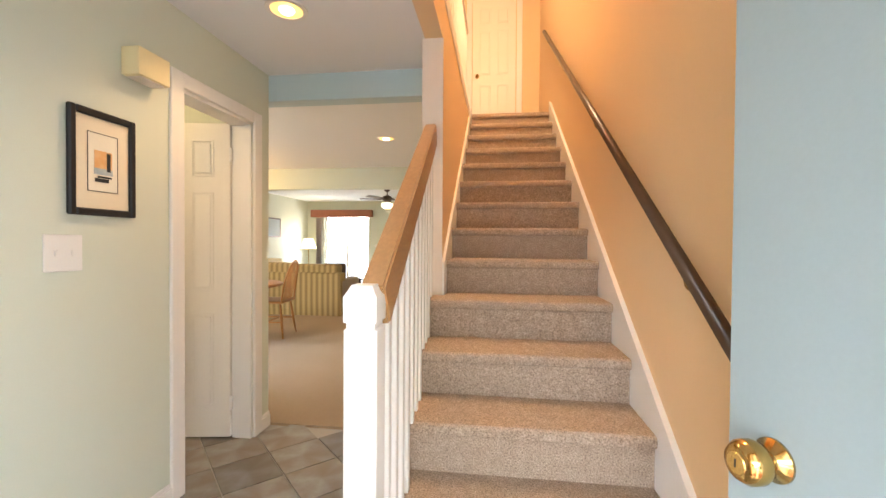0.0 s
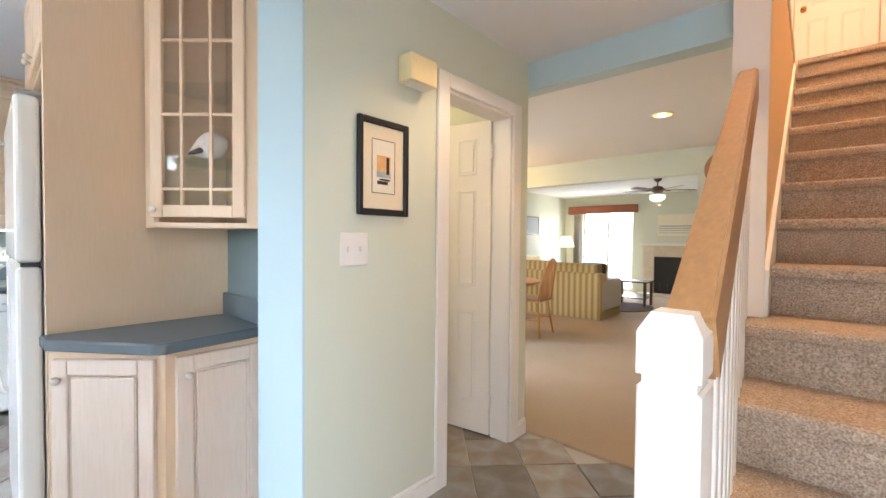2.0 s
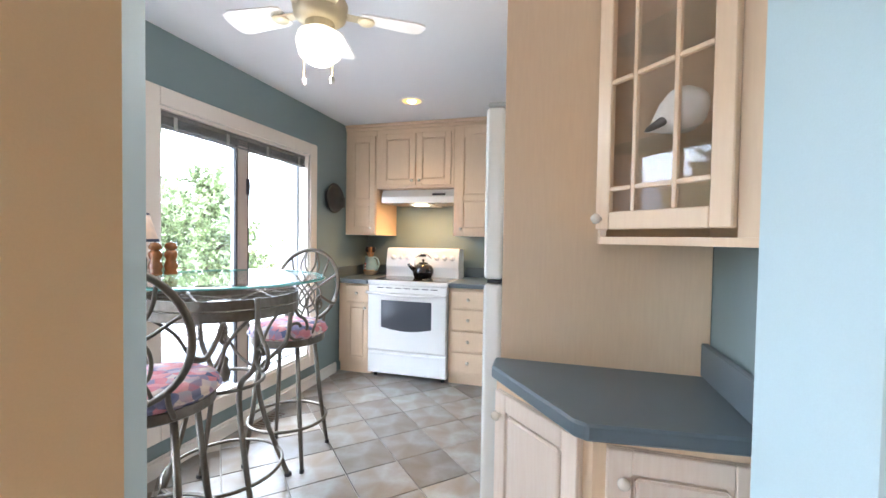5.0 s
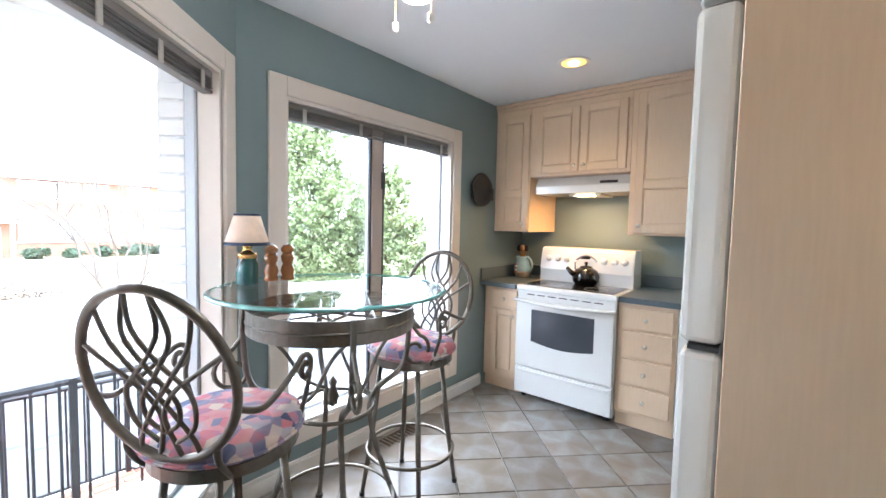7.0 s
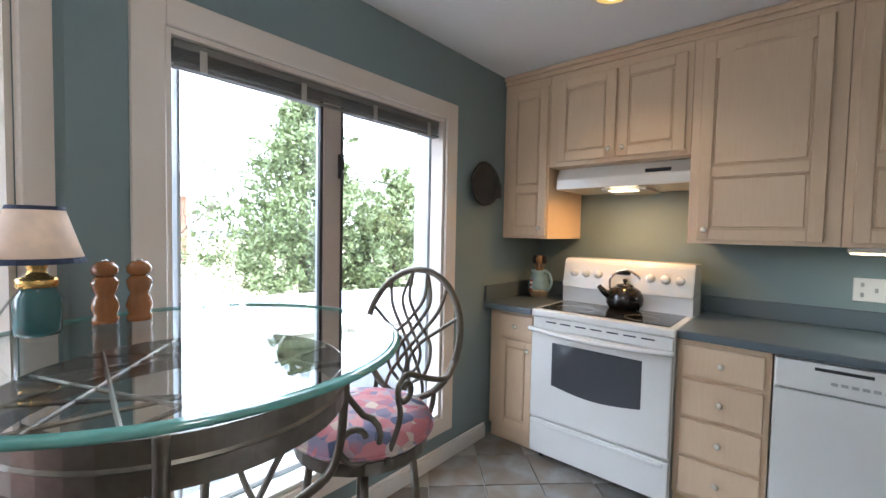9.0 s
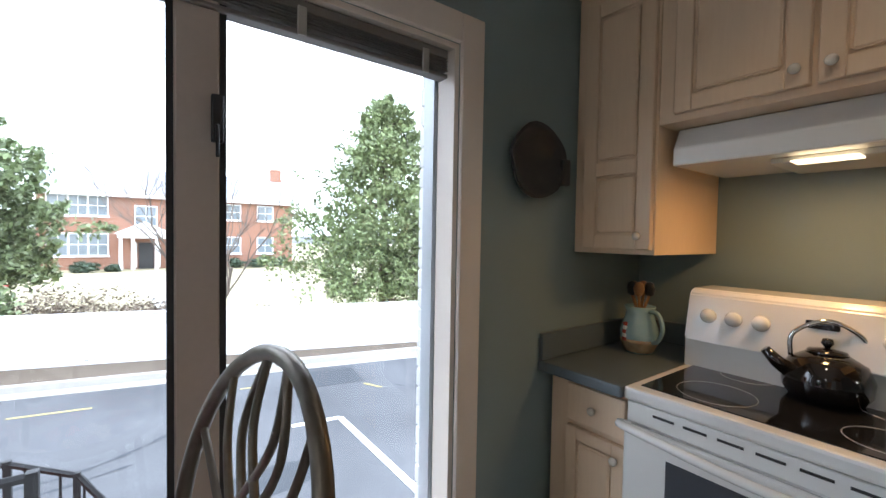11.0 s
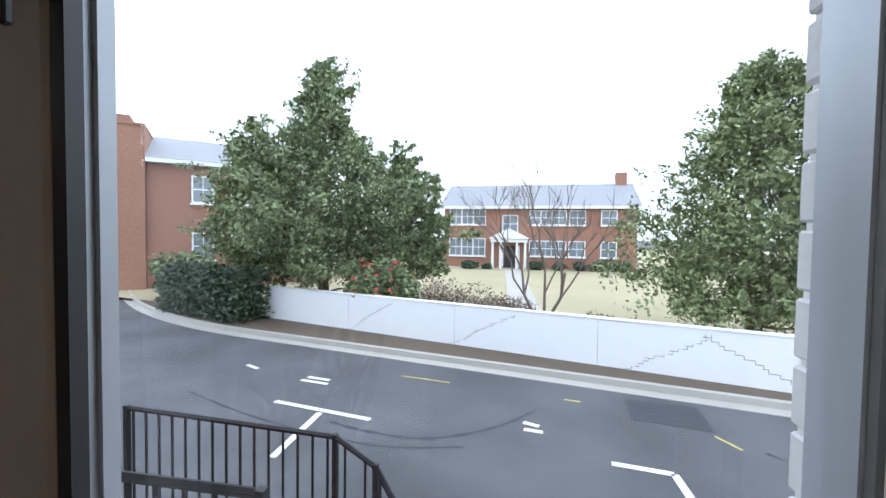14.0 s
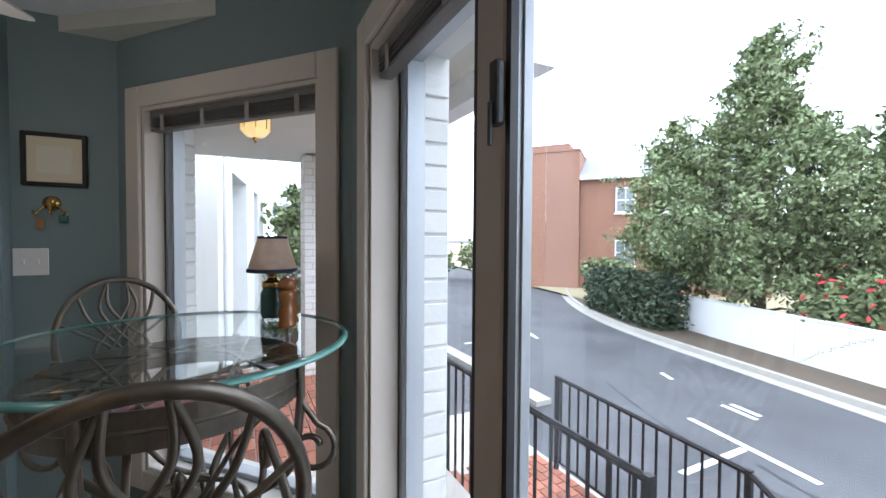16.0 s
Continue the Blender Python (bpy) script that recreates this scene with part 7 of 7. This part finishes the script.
gb = part("gable", box(9.625, -7.2, 0, 13.6, 0.4, 8.5), M["brickred"], h2, "tall brick gable end")
part("coping", box(9.6, -7.25, 8.5, 10.2, 0.46, 8.62), M["brickred"], gb)
part("coping", box(10.2, -7.25, 8.5, 13.65, 0.46, 8.95), M["brickred"], gb)
for u in (1.2, 4.6, 6.5):
    sash_window(h2, u, 4.7, 1.1, 1.5, 1)
    sash_window(h2, u, 1.6, 1.1, 1.5, 1)
h3 = thing("far_house", "distant brick house down the road among trees", "house", pose(38, -16, G, 0, 0, 70))
part("wall", box(0, -8, 0, 12, 0, 5.5), M["brickred"], h3)
part("roof", prism([(-0.4, -8.4), (12.4, -8.4), (12.4, 0.4), (-0.4, 0.4)], 5.51, 6.4), M["roof"], h3)
for i, (x, y) in enumerate(((24, -13.5), (28, -14.5), (32, -12), (22, -17.5), (20, -20))):
    bush(x, y, G, 2.4, 2.0, 1.9, 2200, 0.2, M["leaf"], "dark roadside evergreen shrub", 80 + i)


# ---- porch ----
PZ = -0.17
structure("floor_porch", prism([(-1.40, -0.26), (-2.55, -1.78), (-3.3, -1.83), (-3.3, -2.45), (1.35, -2.45), (1.35, -0.26)], -1.74, PZ - 0.012), M["mortar"], "brick porch floor in pale mortar", "porch")
structure("floor_landing", box(-3.0, -4.05, -1.74, 0.6, -2.451, -0.882), M["mortar"], "lower brick landing beside the porch", "landing")
structure("ceiling_porch", prism([(-1.40, -0.26), (-2.55, -1.80), (-2.55, -2.5), (1.5, -2.5), (1.5, -0.26)], 2.35, 2.47), M["porchceil"], "painted porch ceiling", "porch ceiling")
structure("wall_porch_beam", box(-2.55, -2.5, 2.2, 1.5, -2.36, 2.349), M["fence"], "white porch beam", "beam")
bm = box(0.46, YF - 0.30, -1.7, 3.0, YF - 0.155, 5.0)
structure("wall_neighbour", bm, M["whitebrick"], "white painted brick front by the porch", "wall")
nh = thing("neighbouring_house", "white painted brick house front with deep entrance recesses", "house", pose(2.6, -0.909, 0, 0, 0, -7.9))
part("pier", box(0, 0, -1.7, 1.24, 1.5, 5.4), M["whitebrick"], nh)
part("pier", box(3.08, 0, -1.7, 4.33, 1.5, 5.4), M["whitebrick"], nh)
part("pier", box(5.25, 0, -1.7, 6.73, 1.5, 5.4), M["whitebrick"], nh)
part("lintel", box(1.24, 0, 2.5, 3.08, 1.5, 5.4), M["whitebrick"], nh)
part("lintel", box(4.33, 0, 2.5, 5.25, 1.5, 5.4), M["whitebrick"], nh)
part("back_wall", box(1.24, 1.3, -1.7, 3.08, 1.5, 2.5), M["whitebrick"], nh)
part("back_wall", box(4.33, 1.3, -1.7, 5.25, 1.5, 2.5), M["whitebrick"], nh)
part("downpipe", tube([(0.42, -0.05, -1.7), (0.42, -0.05, 5.3)], 0.04, 8), M["fence"], nh)
nw_ = thing("window_3", "white-framed front window by the porch", "window", pose(0.62, YF - 0.305, 0.55), kind="structure")
part("window_frame", frame_ring(0.95, 1.5, 0.07, 0.03), M["fence"], nw_)
part("pane", box(0.07, -0.012, 0.07, 0.88, -0.006, 1.43), M["winglass"], nw_)
part("muntin", box(0.455, -0.02, 0.07, 0.495, -0.0125, 1.43), M["fence"], nw_)
col = thing("porch_column", "square white painted brick porch column", "column", pose(0.95, -2.0, PZ - 0.01))
part("core", box(-0.155, -0.155, 0, 0.155, 0.155, 2.51), M["mortar"], col)
for k in range(33):
    for sgn in (-1, 1):
        off = 0.0 if k % 2 else 0.078
        for a, e in ((-0.163, -0.163 + 0.155 + off), (-0.163 + 0.163 + off, 0.163)):
            if e - a > 0.02:
                part("brick", box(a, sgn * 0.159 - 0.006, 0.004 + k * 0.076, e, sgn * 0.159 + 0.006, 0.072 + k * 0.076, 0.002), M["whitebrick"], col)
                part("brick", box(sgn * 0.159 - 0.006, a, 0.004 + k * 0.076, sgn * 0.159 + 0.006, e, 0.072 + k * 0.076, 0.002), M["whitebrick"], col)
ln = thing("porch_lantern", "amber glass lantern lit under the porch ceiling", "lantern", pose(-0.95, -1.28, 2.35))
part("canopy", lathe([(0, -0.002), (0.06, -0.002), (0.05, -0.03), (0, -0.03)], 8), M["brass"], ln)
part("glass_body", lathe([(0.05, -0.03), (0.095, -0.05), (0.095, -0.22), (0.06, -0.26), (0, -0.27)], 8), M["lantern"], ln, "glowing amber glass")
part("finial", lathe([(0.02, -0.26), (0.012, -0.29), (0, -0.31)], 8), M["brass"], ln)
for i in range(8):
    a = math.pi / 4 * i
    part("rib", tube([(0.096 * math.cos(a), 0.096 * math.sin(a), -0.05), (0.096 * math.cos(a), 0.096 * math.sin(a), -0.22)], 0.004, 5), M["brass"], ln)


def railing(pts, z_base, height, label, gap=0.11):
    """Iron railing along plan points with their own base heights."""
    r = thing("iron_railing", label, "railing", pose(0, 0, 0))
    for (x0, y0, b0), (x1, y1, b1) in zip(pts, pts[1:]):
        n = max(2, int(math.hypot(x1 - x0, y1 - y0) / gap))
        part("top_rail", tube([(x0, y0, b0 + height), (x1, y1, b1 + height)], 0.020, 6), M["iron"], r)
        part("bottom_rail", tube([(x0, y0, b0 + 0.10), (x1, y1, b1 + 0.10)], 0.012, 6), M["iron"], r)
        for i in range(n):
            s = (i + 0.5) / n
            x, y, b0_ = x0 + (x1 - x0) * s, y0 + (y1 - y0) * s, b0 + (b1 - b0) * s
            part("picket", box(x - 0.007, y - 0.007, b0_ + 0.10, x + 0.007, y + 0.007, b0_ + height), M["iron"], r)
    for x, y, b0 in pts:
        part("post", box(x - 0.018, y - 0.018, b0, x + 0.018, y + 0.018, b0 + height + 0.02), M["iron"], r)
    return r


railing([(-2.98, -2.62, -0.87), (-2.1, -2.62, -0.87), (-1.2, -2.62, -0.87)], 0, 1.33, "black iron porch railing with plain pickets")
railing([(-0.95, -3.98, -0.88), (-2.66, -3.97, -0.94), (-2.98, -3.9, -1.08), (-3.12, -3.88, -1.3)], 0, 0.92, "black iron landing railing ramping down")
railing([(1.30, -2.40, PZ), (1.32, -1.7, PZ)], 0, 0.89, "black iron railing at the porch steps")
structure("floor_walk", box(2.0, -6.5, G - 0.02, 12, -6.15, G + 0.10), M["concrete"], "concrete walk beside the parking bays", "pavement")

# ---- pieces: floor tiles, porch pavers, white bricks ----
S = 0.305 / math.sqrt(2)
g = 0.0040
tb_ = bmesh.new()
hw = S - g * 1.2
prism([(-hw, 0), (0, -hw), (hw, 0), (0, hw)], -0.011, 0.0, tb_)
bmesh.ops.bevel(tb_, geom=[e for e in tb_.edges if all(v.co.z > -0.001 for v in e.verts)], offset=0.0015, segments=1, affect="EDGES")
tile_mesh = bpy.data.meshes.new("tile")
tb_.to_mesh(tile_mesh)
tb_.free()
tile_mesh.materials.append(M["tile"])


def on_floor(x, y):
    kitchen = XB + 0.5 < x < -1.5 and YW - 0.1 < y < YK + 0.1
    if kitchen and x > A.x:
        t = (x - A.x) / (B.x - A.x)
        kitchen = y > A.y + t * (B.y - A.y) - 0.15
    entry = -1.95 < x < 0.36 and YF - 0.1 < y < YH + 0.02
    bath = -2.9 < x <= -1.9 and 1.30 < y < YH
    fridge = -3.3 < x < -2.2 and y > 0.6 and y < 1.1
    return (kitchen or entry or bath) and not fridge and not (x > -0.3 and y > 0.9)


for i in range(-30, 40):
    for j in range(-30, 40):
        x, y = -4.160 + (i - j) * S, -1.011 + (i + j) * S
        if on_floor(x, y):
            o = new("tile", tile_mesh)
            o.parent = floor
            o.location = (x, y, 0)
            o.rotation_euler = (0, 0, (i * 7 + j * 3) % 4 * math.pi / 2)

pb = box(-0.098, -0.046, -0.03, 0.098, 0.046, 0.0, 0.003)
paver = bpy.data.meshes.new("brick")
pb.to_mesh(paver)
pb.free()
paver.materials.append(M["brickpaver"])
porch = bpy.data.objects["floor_porch"]
landing = bpy.data.objects["floor_landing"]
for par, x0, x1, y0, y1, z in ((porch, -1.25, 1.25, -2.40, -0.45, PZ), (landing, -2.9, -0.6, -4.0, -2.55, -0.87)):
    ny = int((y1 - y0) / 0.102)
    for j in range(ny):
        nx = int((x1 - x0) / 0.206)
        for i in range(nx):
            o = new("brick", paver)
            o.parent = par
            o.location = (x0 + 0.1 + i * 0.206 + (0.103 if j % 2 else 0), y0 + 0.05 + j * 0.102, z)

wb_ = box(-0.012, -0.062, -0.0335, 0.0, 0.062, 0.0335, 0.003)
wbrick = bpy.data.meshes.new("brick")
wb_.to_mesh(wbrick)
wb_.free()
wbrick.materials.append(M["whitebrick"])
outer = bpy.data.objects["wall_outer_south"]
for k in range(24):
    z = W1[2] + 0.037 + k * 0.076
    if z < W1[3] - 0.03:
        for x, turn in ((W1[0] - 0.035, 180), (W1[1] - 0.02, 0)):
            o = new("brick", wbrick)
            o.parent = outer
            o.matrix_local = pose(x, YW - 0.203, z, 0, 0, turn)
bay = bpy.data.objects["wall_outer_bay"]
mm = wall_matrix(A, B)
for k in range(24):
    z = W2[2] + 0.037 + k * 0.076
    if z < W2[3] - 0.03:
        for s, turn in ((W2[0] + 0.02, 180), (W2[1] - 0.02, 0)):
            o = new("brick", wbrick)
            o.parent = bay
            o.matrix_local = mm @ pose(s, -0.193, z, 0, 0, turn) @ Matrix.Diagonal((1, 0.9, 1, 1))
